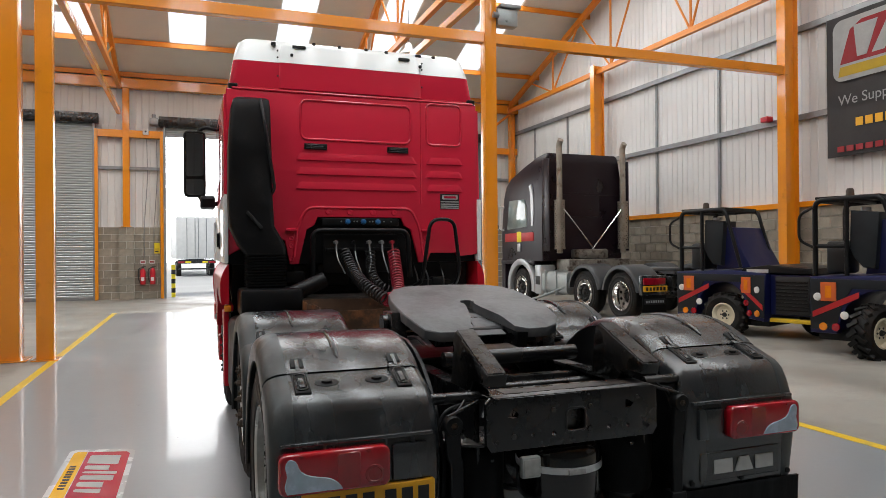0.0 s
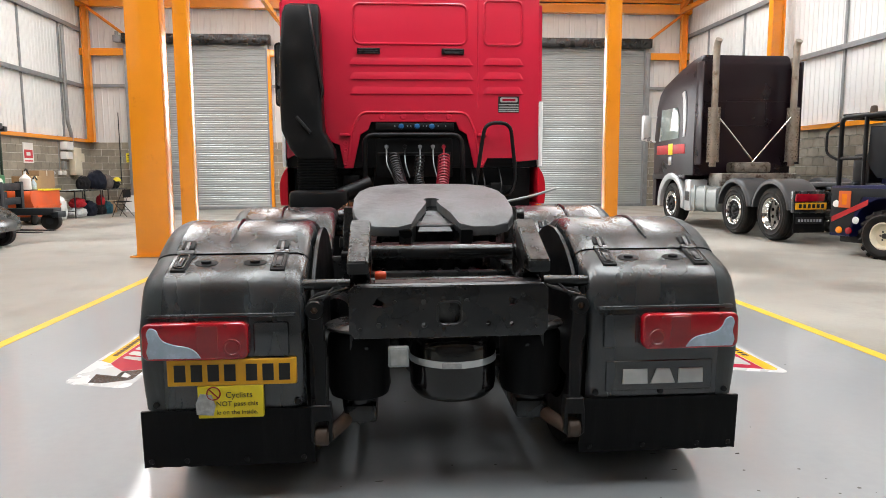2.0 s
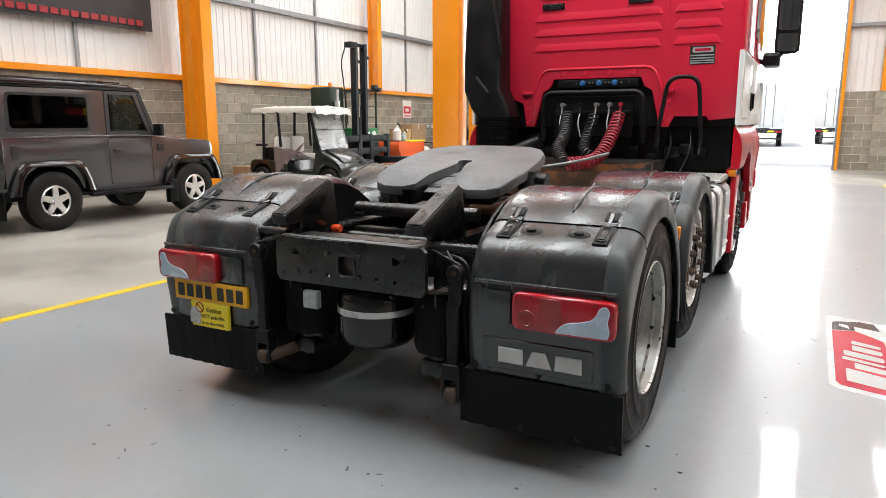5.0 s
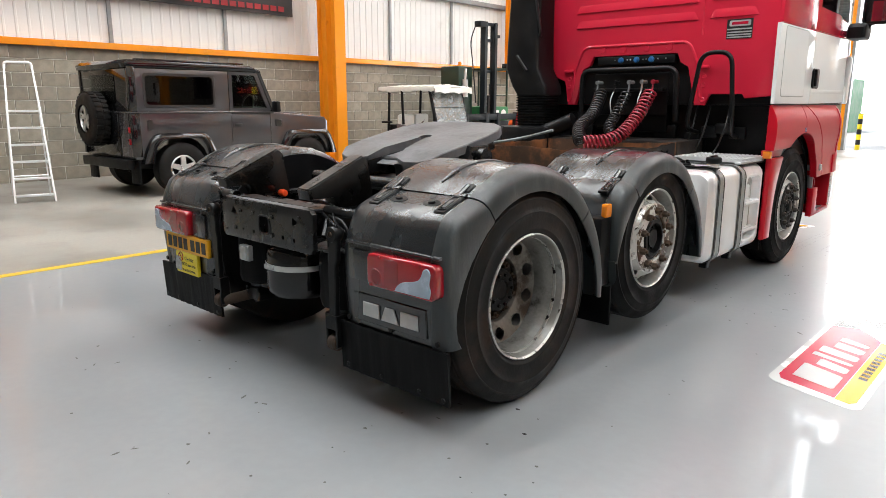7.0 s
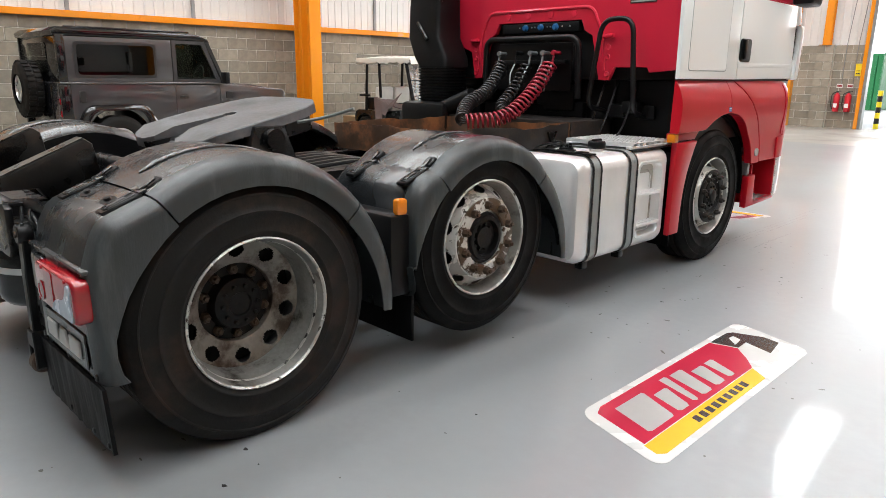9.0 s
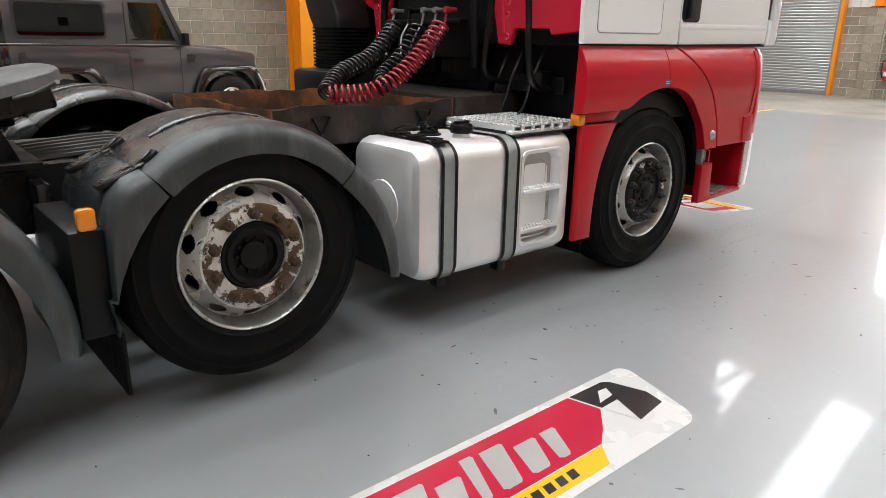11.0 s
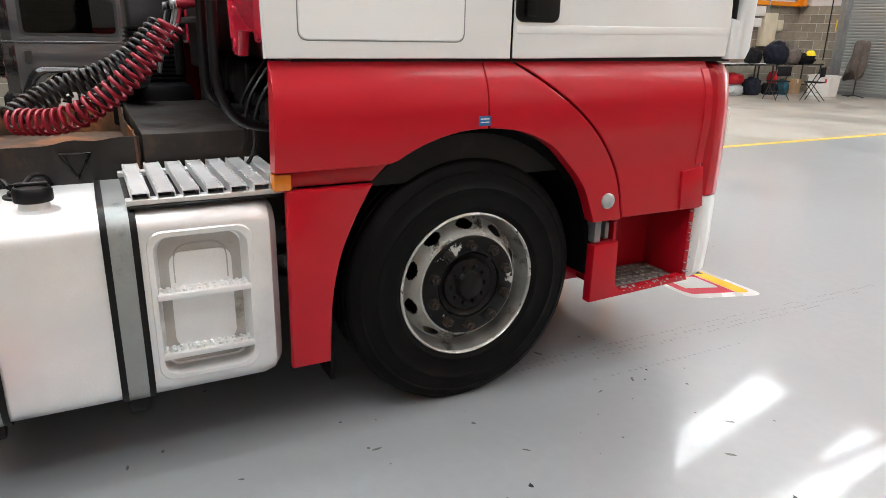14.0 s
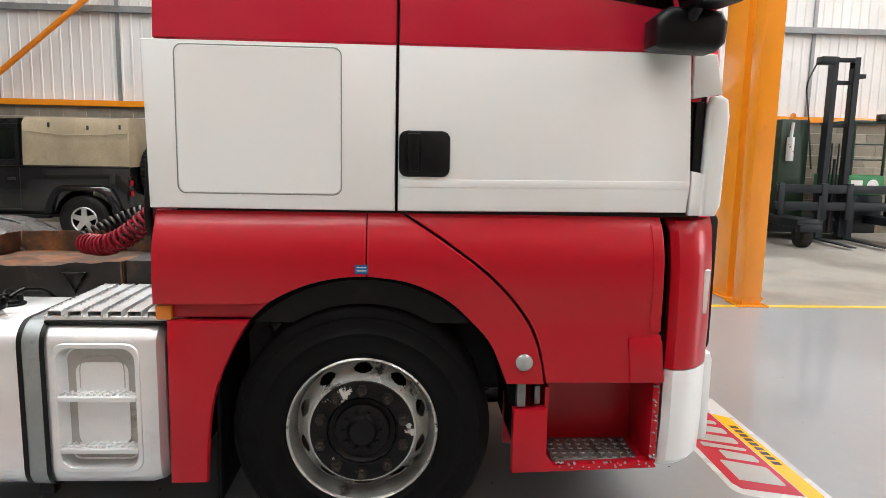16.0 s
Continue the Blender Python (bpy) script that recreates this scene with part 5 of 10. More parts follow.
tube(b, arc_path([fw @ Vector((0.42, 0.2, -0.06)), fw @ Vector((0.6, 0.25, -0.04)), fw @ Vector((0.78, 0.30, 0.0))], 0.08), 0.008, 8)
part("release_handle", b, "strap", plate5, "thin steel release handle")

# rusty tray behind the cab
b = bmn()
box(b, -0.6, 0.6, 2.3, 3.78, 0.93, 0.95)
tray = part("tray", b, "rust", truck, "rusty open steel tray behind the cab")


def tray_wall(name, p, q, mt, sag):
    """A thin steel wall between two plan points, its upper edge bent and dented."""
    d = Vector((q[0] - p[0], q[1] - p[1], 0))
    nrm = Vector((-d.y, d.x, 0)).normalized() * 0.005
    rings = []
    n = 36
    for i in range(n + 1):
        f = i / n
        c = Vector((p[0], p[1], 0)) + d * f
        w = nrm * (3.0 * noise.noise((f * 3.0, sag, 0.0)) + 1.0 * noise.noise((f * 11.0, sag, 2.0)))
        top = 1.083 + 0.022 * noise.noise((f * 2.4, sag * 3.0, 5.0)) + 0.008 * noise.noise((f * 12.0, sag, 7.0))
        rings.append([c + nrm + Vector((0, 0, 0.9)), c - nrm + Vector((0, 0, 0.9)), c - nrm * 0.7 + w + Vector((0, 0, top)), c + nrm * 0.7 + w + Vector((0, 0, top))])
    b = bmn()
    loft(b, rings)
    return part(name, b, mt, tray)


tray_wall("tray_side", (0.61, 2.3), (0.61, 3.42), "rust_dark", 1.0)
tray_wall("tray_side", (-0.61, 2.3), (-0.61, 3.42), "rust", 1.6)
tray_wall("tray_end", (-0.62, 2.29), (0.62, 2.29), "rust", 2.2)
tray_wall("tray_end", (-0.62, 3.41), (0.62, 3.41), "rust", 0.6)
b = bmn()
loft(b, [[(x, y, z) for x, z in ((-0.6, 0.951), (0.6, 0.951), (0.6, 0.952 + 0.0), (0.2, 0.956 + 0.02 * math.sin(y * 7) ** 2), (-0.3, 0.955 + 0.016 * math.cos(y * 5) ** 2), (-0.6, 0.953))] for y in [2.31 + 1.09 * k / 14 for k in range(15)]])
part("tray_floor", b, "rust", tray, "dented orange-brown rusty floor")
for y in (2.55, 3.2):
    b = bmn()
    tri = [(y - 0.05, 1.04), (y + 0.05, 1.04), (y, 0.95)]
    tube(b, [(0.624, p[0], p[1]) for p in tri], 0.008, 6, closed=True)
    part("tie_eye", b, "ramp", tray)
b = bmn()
box(b, -0.62, 0.62, 3.43, 3.95, 0.9, 1.10, 0.008)
part("deck_box", b, "rust_dark", tray)

# fuel tank
b = bmn()
sec = rrect(0.63, 1.2, 0.285, 0.945, 0.085, 6)
rings = []
for y, k in ((2.715, 0.05), (2.727, 0.025), (2.755, 0.008), (2.79, 0), (3.72, 0), (3.76, 0.008), (3.785, 0.03), (3.79, 0.05)):
    rings.append([(x + (0.915 - x) * k / 0.285, y, z + (0.64 - z) * k / 0.3) for x, z in sec])
loft(b, rings)
hl = bmn()
prism(hl, rrect(3.388, 3.682, 0.373, 0.857, 0.05, 6), "x", 1.142, 1.3)
for cy, cz, hy, hz, rr in ((3.535, 0.615, 0.10, 0.17, 0.04),):
    prism(hl, rrect(cy - hy, cy + hy, cz - hz, cz + hz, rr, 4), "x", 1.13, 1.15)
tank = part("fuel_tank", carve(b, hl), "alu", truck, "brushed aluminium fuel tank with steps", 30)
b = bmn()
lathe(b, [(0.0005, 2.709), (0.12, 2.7095), (0.127, 2.7115), (0.13, 2.716)], (0.9, 0, 0.63), "y", 1, 40)
part("end_pressing", b, "alu", tank)
b = bmn()
for k in range(7):
    x = 0.74 + 0.062 * k
    box(b, x, x + 0.062, 2.842 + 0.012 * (k % 3), 2.918 - 0.016 * ((k + 1) % 2), 0.953, 0.962 + 0.004 * (k % 2))
part("torn_rubber", b, "black", tank, "torn black rubber strip along the strap")
for y in (2.88, 3.3):
    for dy, w, mt, k, nm in ((0, 0.036, "strap", 0.008, "strap"), (-0.042, 0.01, "black", 0.010, "strap_rubber"), (0.042, 0.01, "black", 0.010, "strap_rubber")):
        b = bmn()
        s1 = rrect(0.63 - k, 1.2 + k, 0.285 - k, 0.945 + k, 0.085 + k, 6)
        loft(b, [[(x, y + dy - w, z) for x, z in s1], [(x, y + dy + w, z) for x, z in s1]], cap=False)
        part(nm, b, mt, tank, "grey steel tank strap" if nm == "strap" else "")
    b = bmn()
    box(b, 1.1, 1.16, y - 0.03, y + 0.03, 0.24, 0.305, 0.008)
    part("strap_bolt", b, "black", tank)
# step recess with two rungs
b = bmn()
fr = rrect(3.37, 3.70, 0.355, 0.875, 0.05, 5)
inn = rrect(3.388, 3.682, 0.373, 0.857, 0.05, 5)
inb = rrect(3.4, 3.67, 0.385, 0.845, 0.045, 5)
loft(b, [[(1.2, y, z) for y, z in fr], [(1.2055, y * 0.985 + 3.535 * 0.015, z * 0.985 + 0.615 * 0.015) for y, z in fr], [(1.2055, y, z) for y, z in inn], [(1.198, y * 0.98 + 3.535 * 0.02, z * 0.98 + 0.615 * 0.02) for y, z in inn], [(1.15, y, z) for y, z in inb], [(1.145, y * 0.96 + 3.535 * 0.04, z * 0.96 + 0.615 * 0.04) for y, z in inb]], cap=False)
part("recess_frame", b, "alu", tank)
b = bmn()
prism(b, rrect(3.395, 3.675, 0.38, 0.85, 0.045, 5), "x", 1.1425, 1.1465, 0.001, 1)
tube(b, arc_path([(1.147, 3.45, 0.68), (1.147, 3.45, 0.81), (1.147, 3.62, 0.81), (1.147, 3.62, 0.68)], 0.06, 5), 0.004, 6)
part("recess_back", b, "alu_dull", tank, "dull scuffed recess plate")
for z in (0.66, 0.45):
    b = bmn()
    box(b, 1.146, 1.216, 3.385, 3.685, z - 0.016, z + 0.006, 0.008, 2)
    for i in range(12):
        for xx in (1.165, 1.195):
            lathe(b, [(0.008, 0), (0.0065, 0.007), (0.003, 0.0075), (0.0005, 0.004)], (xx, 3.40 + 0.0245 * i, z + 0.006), "z", 1, 8)
    part("rung", b, "alu", tank, "perforated aluminium step")
# walk grate on the tank: planks lie across
for i in range(7):
    y = 3.375 + 0.075 * i
    b = bmn()
    prism(b, [(y - 0.027, 0.966), (y - 0.027, 0.994), (y + 0.027, 0.994), (y + 0.027, 0.966), (y + 0.024, 0.966), (y + 0.024, 0.991), (y - 0.024, 0.991), (y - 0.024, 0.966)], "x", 0.64, 1.165)
    for k in range(15):
        for q in (-0.0235, 0.0235):
            box(b, 0.65 + 0.034 * k, 0.667 + 0.034 * k, y + q - 0.0035, y + q + 0.0035, 0.993, 0.9975)
    part("grate_plank", b, "alu", tank, "perforated aluminium walk plank")
for x0, x1 in ((1.12, 1.16), (0.65, 0.69)):
    b = bmn()
    box(b, x0, x1, 3.33, 3.87, 0.953, 0.973, 0.003, 1)
    part("grate_bearer", b, "alu", tank)
b = bmn()
box(b, 0.63, 1.172, 3.335, 3.865, 0.944, 0.954, 0.003, 1)
part("grate_pad", b, "black", tank, "black pad under the walk planks")
b = bmn()
lathe(b, [(0.075, 0.935), (0.07, 0.946), (0.045, 0.952), (0.042, 0.975)], (1.06, 3.08, 0), "z", 1, 24)
neck = part("filler_neck", b, "alu", tank, "aluminium filler neck")
b = bmn()
lathe(b, [(0.043, 0.972), (0.054, 0.975), (0.056, 0.98), (0.056, 1.008), (0.05, 1.018), (0.03, 1.022), (0.0005, 1.023)], (1.06, 3.08, 0), "z", 1, 24)
box(b, 1.048, 1.072, 3.035, 3.125, 1.018, 1.032, 0.005, 2)
part("filler_cap", b, "black", tank, "black plastic filler cap")
b = bmn()
lathe(b, [(0.062, 0.943), (0.062, 0.952), (0.048, 0.955), (0.046, 0.966), (0.0005, 0.97)], (0.86, 3.04, 0), "z", 1, 20)
for k, (dx, dy) in enumerate(((0.03, 0.0), (-0.02, 0.03), (-0.02, -0.03), (0.0, 0.045))):
    cyl(b, (0.86 + dx, 3.04 + dy, 0.96), (0.86 + dx, 3.04 + dy, 0.978 + 0.004 * k), 0.011, 8)
tube(b, arc_path([(0.86, 3.04, 0.975), (0.8, 3.06, 1.0), (0.7, 3.1, 0.98), (0.6, 3.12, 0.9)], 0.04), 0.009, 8)
tube(b, arc_path([(0.84, 3.0, 0.975), (0.78, 2.98, 0.99), (0.7, 2.96, 0.97), (0.6, 2.95, 0.9)], 0.04), 0.008, 8)
part("fuel_sender", b, "black", tank, "flat black sender cap with hoses")
# far side of the chassis: unseen tank and battery box, added to block light
b = bmn()
loft(b, [[(-x, y, z) for x, z in sec] for y in (2.7, 3.78)])
part("side_tank", b, "black", truck, "unseen black tank on the far side, blocks light")

# gearbox and silencer added to block light; hangers, brake chambers under the frame
b = bmn()
loft(b, [[(x * k, y, 0.68 + (z - 0.68) * k) for x, z in rrect(-0.3, 0.3, 0.42, 0.94, 0.1, 4)] for y, k in ((2.75, 0.45), (2.85, 0.7), (3.3, 0.75), (3.55, 1.0), (4.3, 1.0))])
part("gearbox", b, "chassis", truck, "oily black gearbox added to block light")
b = bmn()
loft(b, [[(x, y, z) for x, z in rrect(-0.63, -0.43, 0.34, 0.88, 0.06, 4)] for y in (2.5, 3.85)])
part("silencer", b, "black", truck, "dark exhaust silencer added to block light")
for sd in (1, -1):
    for y in (1.3, 2.45):
        b = bmn()
        box(b, sd * 0.41, sd * 0.62, y, y + 0.05, 0.34, 0.86, 0.01)
        part("spring_hanger", b, "chassis", truck)
    b = bmn()
    lathe(b, [(0.0005, -0.1), (0.07, -0.09), (0.08, -0.02), (0.092, -0.015), (0.092, 0.015), (0.08, 0.02), (0.07, 0.1), (0.0005, 0.11)], (sd * 0.52, 0.95, 0.62), "y", 1, 20)
    part("brake_chamber", b, "chassis", truck, "round black brake chamber")
    b = bmn()
    lathe(b, [(0.1, 0.36), (0.14, 0.38), (0.15, 0.5), (0.13, 0.66)], (sd * 0.5, 2.15, 0), "z", 1, 20, cap=True)
    part("air_spring", b, "flap", truck)

# ---- cab ----
def ring_z(z, hw, y0, y1, r, rf=0.22, n=6):
    """Plan outline of the cab at a height: small radius behind, large in front."""
    out = []
    for cx, cy, rad, a in ((hw - rf, y1 - rf, rf, 0), (-hw + rf, y1 - rf, rf, 90), (-hw + r, y0 + r, r, 180), (hw - r, y0 + r, r, 270)):
        for i in range(n + 1):
            t = radians(a + 90 * i / n)
            out.append((cx + rad * math.cos(t), cy + rad * math.sin(t), z))
    return out


cab_levels = [(1.83, 1.212, 3.84, 5.97), (2.0, 1.214, 3.84, 5.96), (2.5, 1.205, 3.84, 5.9), (2.95, 1.175, 3.84, 5.74), (3.0, 1.172, 3.83, 5.72), (3.22, 1.135, 3.84, 5.58)]
b = bmn()
loft(b, [ring_z(z, hw, y0, y1, 0.06) for z, hw, y0, y1 in cab_levels])
part("cab_shell", b, "red", truck, "glossy red cab shell")
b = bmn()
loft(b, [ring_z(z, hw, y0, y1, 0.08) for z, hw, y0, y1 in ((3.222, 1.137, 3.838, 5.58), (3.3, 1.12, 3.86, 5.5), (3.4, 1.085, 3.89, 5.35), (3.45, 1.03, 3.95, 5.2), (3.47, 0.9, 4.1, 5.0))])
roof_cap = part("cab_roof", b, "white", truck, "white high roof with a moulded edge")
for z0, z1, mt, nm in ((2.985, 3.22, "red", "roof_bulge"), (3.2225, 3.395, "white", "roof_bulge")):
    b = bmn()
    rings = []
    for k in range(7):
        z = z0 + (z1 - z0) * k / 6
        yb = 3.84 - 0.01 * max(0.0, 1 - abs(z - 3.0) / 0.2) if z < 3.222 else 3.838 + 0.022 * min(1.0, (z - 3.222) / 0.078) + 0.03 * max(0.0, (z - 3.3) / 0.1)
        q = 0.03 * max(0.0, (z - 3.3) / 0.1)
        rings.append([(-0.74 + q, yb + 0.03, z), (-0.735 + q, yb - 0.002, z), (-0.715 + q, yb - 0.016, z), (0.60 - q, yb - 0.016, z), (0.62 - q, yb - 0.002, z), (0.625 - q, yb + 0.03, z)])
    loft(b, rings)
    part(nm, b, mt, truck, "shallow moulded bulge in the middle of the roof edge")
for x in (-0.735, 0.622):
    for z in (3.27, 3.33, 3.1):
        b = bmn()
        lathe(b, [(0.009, 0), (0.007, 0.012), (0.0005, 0.013)], (x + 0.012 * (1 if x > 0 else -1), 3.838, z), "y", -1, 8)
        part("roof_screw", b, "ink", roof_cap)
for x, z, w in ((-0.78, 3.4, 0.02), (-0.55, 3.385, 0.06), (-0.4, 3.45, 0.015), (-0.16, 3.44, 0.015), (0.1, 3.44, 0.015), (0.3, 3.43, 0.015), (0.46, 3.36, 0.055), (0.62, 3.42, 0.03), (0.78, 3.42, 0.015), (-0.62, 3.3, 0.012), (0.62, 3.3, 0.012)):
    b = bmn()
    y = 3.845 + (z - 3.3) * 0.3 if z < 3.41 else 3.9 + (z - 3.41) * 1.2
    box(b, x - w, x + w, y - 0.02, y + 0.03, z - 0.013, z + 0.013, 0.003, 1)
    part("roof_clip", b, "ink", roof_cap)
b = bmn()
box(b, -1.178, 1.178, 3.822, 3.9, 2.965, 2.982, 0.004, 1)
part("roof_seam", b, "red_low", truck)
for x in (-1.14, 1.14):
    b = bmn()
    box(b, x - 0.04, x + 0.04, 3.8, 3.86, 2.95, 3.0, 0.006)
    part("rain_gutter_end", b, "black", truck)

# rear wall with its lower cut-out
outline = [(-1.2, 1.46), (-1.2, 2.95), (1.19, 2.95), (1.2, 1.46), (0.98, 1.44), (0.96, 1.475), (0.70, 1.475), (0.66, 1.385), (0.575, 1.385), (0.50, 1.70), (0.43, 1.74), (0.40, 1.815), (-0.40, 1.815), (-0.43, 1.74), (-0.50, 1.70), (-0.575, 1.385), (-0.66, 1.385), (-0.70, 1.6), (-0.85, 1.66)]
b = bmn()
prism(b, outline, "y", 3.795, 3.842, 0.012)
bmesh.ops.triangulate(b, faces=[f for f in b.faces if len(f.verts) > 4])
back = part("rear_wall", b, "red", truck, "pressed red rear wall of the cab with ribs", 30)


def rib(x0, x1, z, h, d, parent, name="rib"):
    """A pressed rib: flat on top, stepping back at the lower edge."""
    b = bmn()
    prof = [(0.0, h / 2), (-d * 0.35, h / 2 - 0.02), (-d, -h / 2 + 0.012), (-d * 0.9, -h / 2 + 0.004), (0.0, -h / 2)]
    rings = []
    for x, k, e in ((x0, 0.0, 1), (x0 + 0.012, 0.7, 1), (x0 + 0.028, 1.0, 1), (x1 - 0.028, 1.0, -1), (x1 - 0.012, 0.7, -1), (x1, 0.0, -1)):
        rings.append([(x + e * 0.5 * max(0.0, dz + h / 2), 3.796 + (dy * k if dy else 0.0), z + dz) for dy, dz in prof])
    loft(b, rings)
    return part(name, b, "red", parent)


for z in (2.372, 2.241, 2.107):
    rib(-0.6, 0.565, z, 0.075, 0.013, back)
    rib(0.655, 1.045, z + 0.004, 0.075, 0.013, back)


def pressed_frame(x0, x1, z0, z1, r, w, parent):
    b = bmn()
    tube(b, [(x, 3.796, z) for x, z in rrect(x0, x1, z0, z1, r, 5)], w, 8, closed=True)
    return part("pressing", b, "red", parent)


pressed_frame(-0.55, 0.5, 2.53, 2.89, 0.06, 0.012, back)
pressed_frame(0.665, 1.02, 2.53, 2.93, 0.05, 0.012, back)
b = bmn()
tube(b, arc_path([(-0.62, 3.797, 1.45), (-0.585, 3.797, 1.72), (-0.5, 3.797, 1.905), (0.5, 3.797, 1.905), (0.585, 3.797, 1.72), (0.62, 3.797, 1.45)], 0.07, 6), 0.014, 8)
tube(b, [(x, 3.797, 2.955) for x in (-1.15, -0.6, 0.0, 0.6, 1.15)], 0.012, 8)
tube(b, [(0.605, 3.797, z) for z in (1.95, 2.3, 2.6, 2.95)], 0.008, 8)
part("pressing", b, "red", back)
for x in (-0.645, 0.645):
    for z in (1.43, 1.55, 1.62):
        b = bmn()
        lathe(b, [(0.022, 0), (0.018, 0.006), (0.008, 0.002), (0.0005, 0.002)], (x, 3.795, z), "y", -1, 14)
        part("boss", b, "red", back)
    b = bmn()
    box(b, x - 0.05, x + 0.05, 3.765, 3.80, 1.68, 1.71, 0.01)
    part("bracket", b, "red", back)
# stamped bosses in a row and rivets with worn paint
for x in (-0.3, -0.1, 0.12, 0.33):
    b = bmn()
    lathe(b, [(0.03, 0), (0.026, 0.008), (0.014, 0.01), (0.0005, 0.006)], (x, 3.797, 1.865), "y", -1, 16)
    part("boss", b, "red", back)
for x0 in (-0.52, 0.265):
    b = bmn()
    box(b, x0, x0 + 0.21, 3.78, 3.8, 2.437, 2.492, 0.006)
    v = part("vent_grille", b, "black", back, "dark grey vent grille")
    b = bmn()
    for k in range(3):
        box(b, x0 + 0.012, x0 + 0.198, 3.774, 3.782, 2.445 + 0.015 * k, 2.452 + 0.015 * k, 0.002, 1)
    part("slat_face", b, "fender", v)
# dealer's sticker as plain shapes
b = bmn()
box(b, 0.80, 1.0, 3.791, 3.796, 1.905, 2.055)
st = part("sticker", b, "ink", back, "small black and silver dealer sticker")
b = bmn()
prism(b, rrect(0.82, 0.985, 2.0, 2.045, 0.012), "y", 3.789, 3.792)
part("sticker_shape", b, "silver", st)
b = bmn()
box(b, 0.84, 0.965, 3.7875, 3.7905, 2.012, 2.033)
part("sticker_shape", b, "decal_red", st)
for z in (1.978, 1.955, 1.935, 1.917):
    b = bmn()
    box(b, 0.805, 0.995, 3.789, 3.792, z - 0.005, z + 0.005)
    part("sticker_bar", b, "silver", st)

# black boxes standing in for the shade under and inside the cab
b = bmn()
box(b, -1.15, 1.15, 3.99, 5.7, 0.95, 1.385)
part("underbody", b, "black", truck, "black box standing in for shade under the cab")
b = bmn()
box(b, -0.62, 0.62, 3.97, 5.69, 0.955, 1.388)
part("bulkhead", b, "black", truck)
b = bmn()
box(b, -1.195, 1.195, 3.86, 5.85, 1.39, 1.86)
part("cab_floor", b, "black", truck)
b = bmn()
box(b, -0.55, 0.55, 4.31, 5.75, 0.45, 0.94, 0.05)
part("engine", b, "black", truck, "dark greasy engine")
rngc = random.Random(8)
for k in range(22):
    x = rngc.uniform(-1.0, 1.0)
    z = rngc.uniform(0.98, 1.35)
    w = rngc.uniform(0.05, 0.16)
    b = bmn()
    box(b, x - w, x + w, 3.86 + rngc.uniform(0, 0.1), 3.988 - 0.0007 * k, z - w * 0.7, z + w * 0.7, 0.02)
    part("bracket", b, "black", truck, "dark bracket behind the cab")
for k in range(3):
    x = rngc.uniform(0.5, 1.05)
    b = bmn()
    tube(b, arc_path([(x, 3.95, 1.4), (x + 0.03, 3.8, 1.2), (x - 0.05, 3.82, 1.0), (x - 0.1, 3.6, 0.86)], 0.1), 0.008, 6)
    part("hose", b, "black_hose", truck, "black hose behind the cab")
# heat shield strip and hanging hoses behind the cab
b = bmn()
box(b, 0.72, 1.12, 3.872, 3.882, 1.39, 1.47, 0.003, 1)
part("heat_shield", b, "shield", truck, "dull cream heat shield under the rear wall")
# engine sump and front axle beam added to block light; low chin under cab
b = bmn()
loft(b, [[(x, y, z) for x, z in rrect(-0.28 * k, 0.28 * k, 0.27 + 0.1 * (1 - k), 0.5, 0.05, 3)] for y, k in ((3.9, 0.5), (4.1, 0.9), (5.2, 1.0), (5.6, 0.8))])
part("engine_sump", b, "chassis", truck, "oily black engine sump added to block light")
b = bmn()
loft(b, [[(x, AX_F + dy, z + dz) for dy, dz in ((-0.05, -0.06), (0.05, -0.06), (0.05, 0.06), (-0.05, 0.06))] for x, z in ((-0.85, 0.5), (-0.6, 0.34), (0.6, 0.34), (0.85, 0.5))])
part("front_axle_beam", b, "chassis", truck, "dropped black front axle beam added to block light")
b = bmn()
prism(b, [(5.6, 0.25), (5.9, 0.25), (5.96, 0.37), (5.6, 0.37)], "x", -0.8, 0.8, 0.02)
part("bumper_chin", b, "black", truck, "black plastic lip under the bumper")
for sd in (1, -1):
    b = bmn()
    box(b, sd * 0.62, sd * 1.15, 3.97, 3.985, 0.2, 0.75, 0.004, 1)
    part("mud_flap", b, "flap", truck, "black rubber mud flap")
# coupling panel in the cut-out
b = bmn()
box(b, -0.36, 0.38, 3.8, 3.9, 1.735, 1.81, 0.01)
panel = part("socket_panel", b, "black", truck, "dark socket panel with blue caps")
for x in (-0.12, 0.03, 0.17):
    b = bmn()
    lathe(b, [(0.027, 0), (0.027, 0.01), (0.018, 0.014), (0.018, 0.026), (0.0005, 0.027)], (x, 3.8, 1.775), "y", -1, 8)
    part("socket_cap", b, "blue_cap", panel, "blue plastic socket cap")
for x in (-0.18, -0.06, -0.03, 0.09, 0.12, 0.23, 0.3):
    b = bmn()
    lathe(b, [(0.007, 0), (0.006, 0.006), (0.0005, 0.007)], (x, 3.8, 1.778), "y", -1, 8)
    part("screw", b, "strap", panel)
b = bmn()
tube(b, arc_path([(-0.46, 3.72, 1.25), (-0.46, 3.72, 1.69), (0.44, 3.72, 1.69), (0.46, 3.72, 1.25)], 0.09, 6), 0.025, 12)
hoop = part("hose_frame", b, "black", truck, "black tubular hose frame")
b = bmn()
box(b, -0.36, 0.36, 3.76, 3.78, 1.3, 1.66, 0.03)
box(b, -0.34, 0.34, 3.70, 3.76, 1.5, 1.53, 0.006)
part("hose_plate", b, "black", hoop)
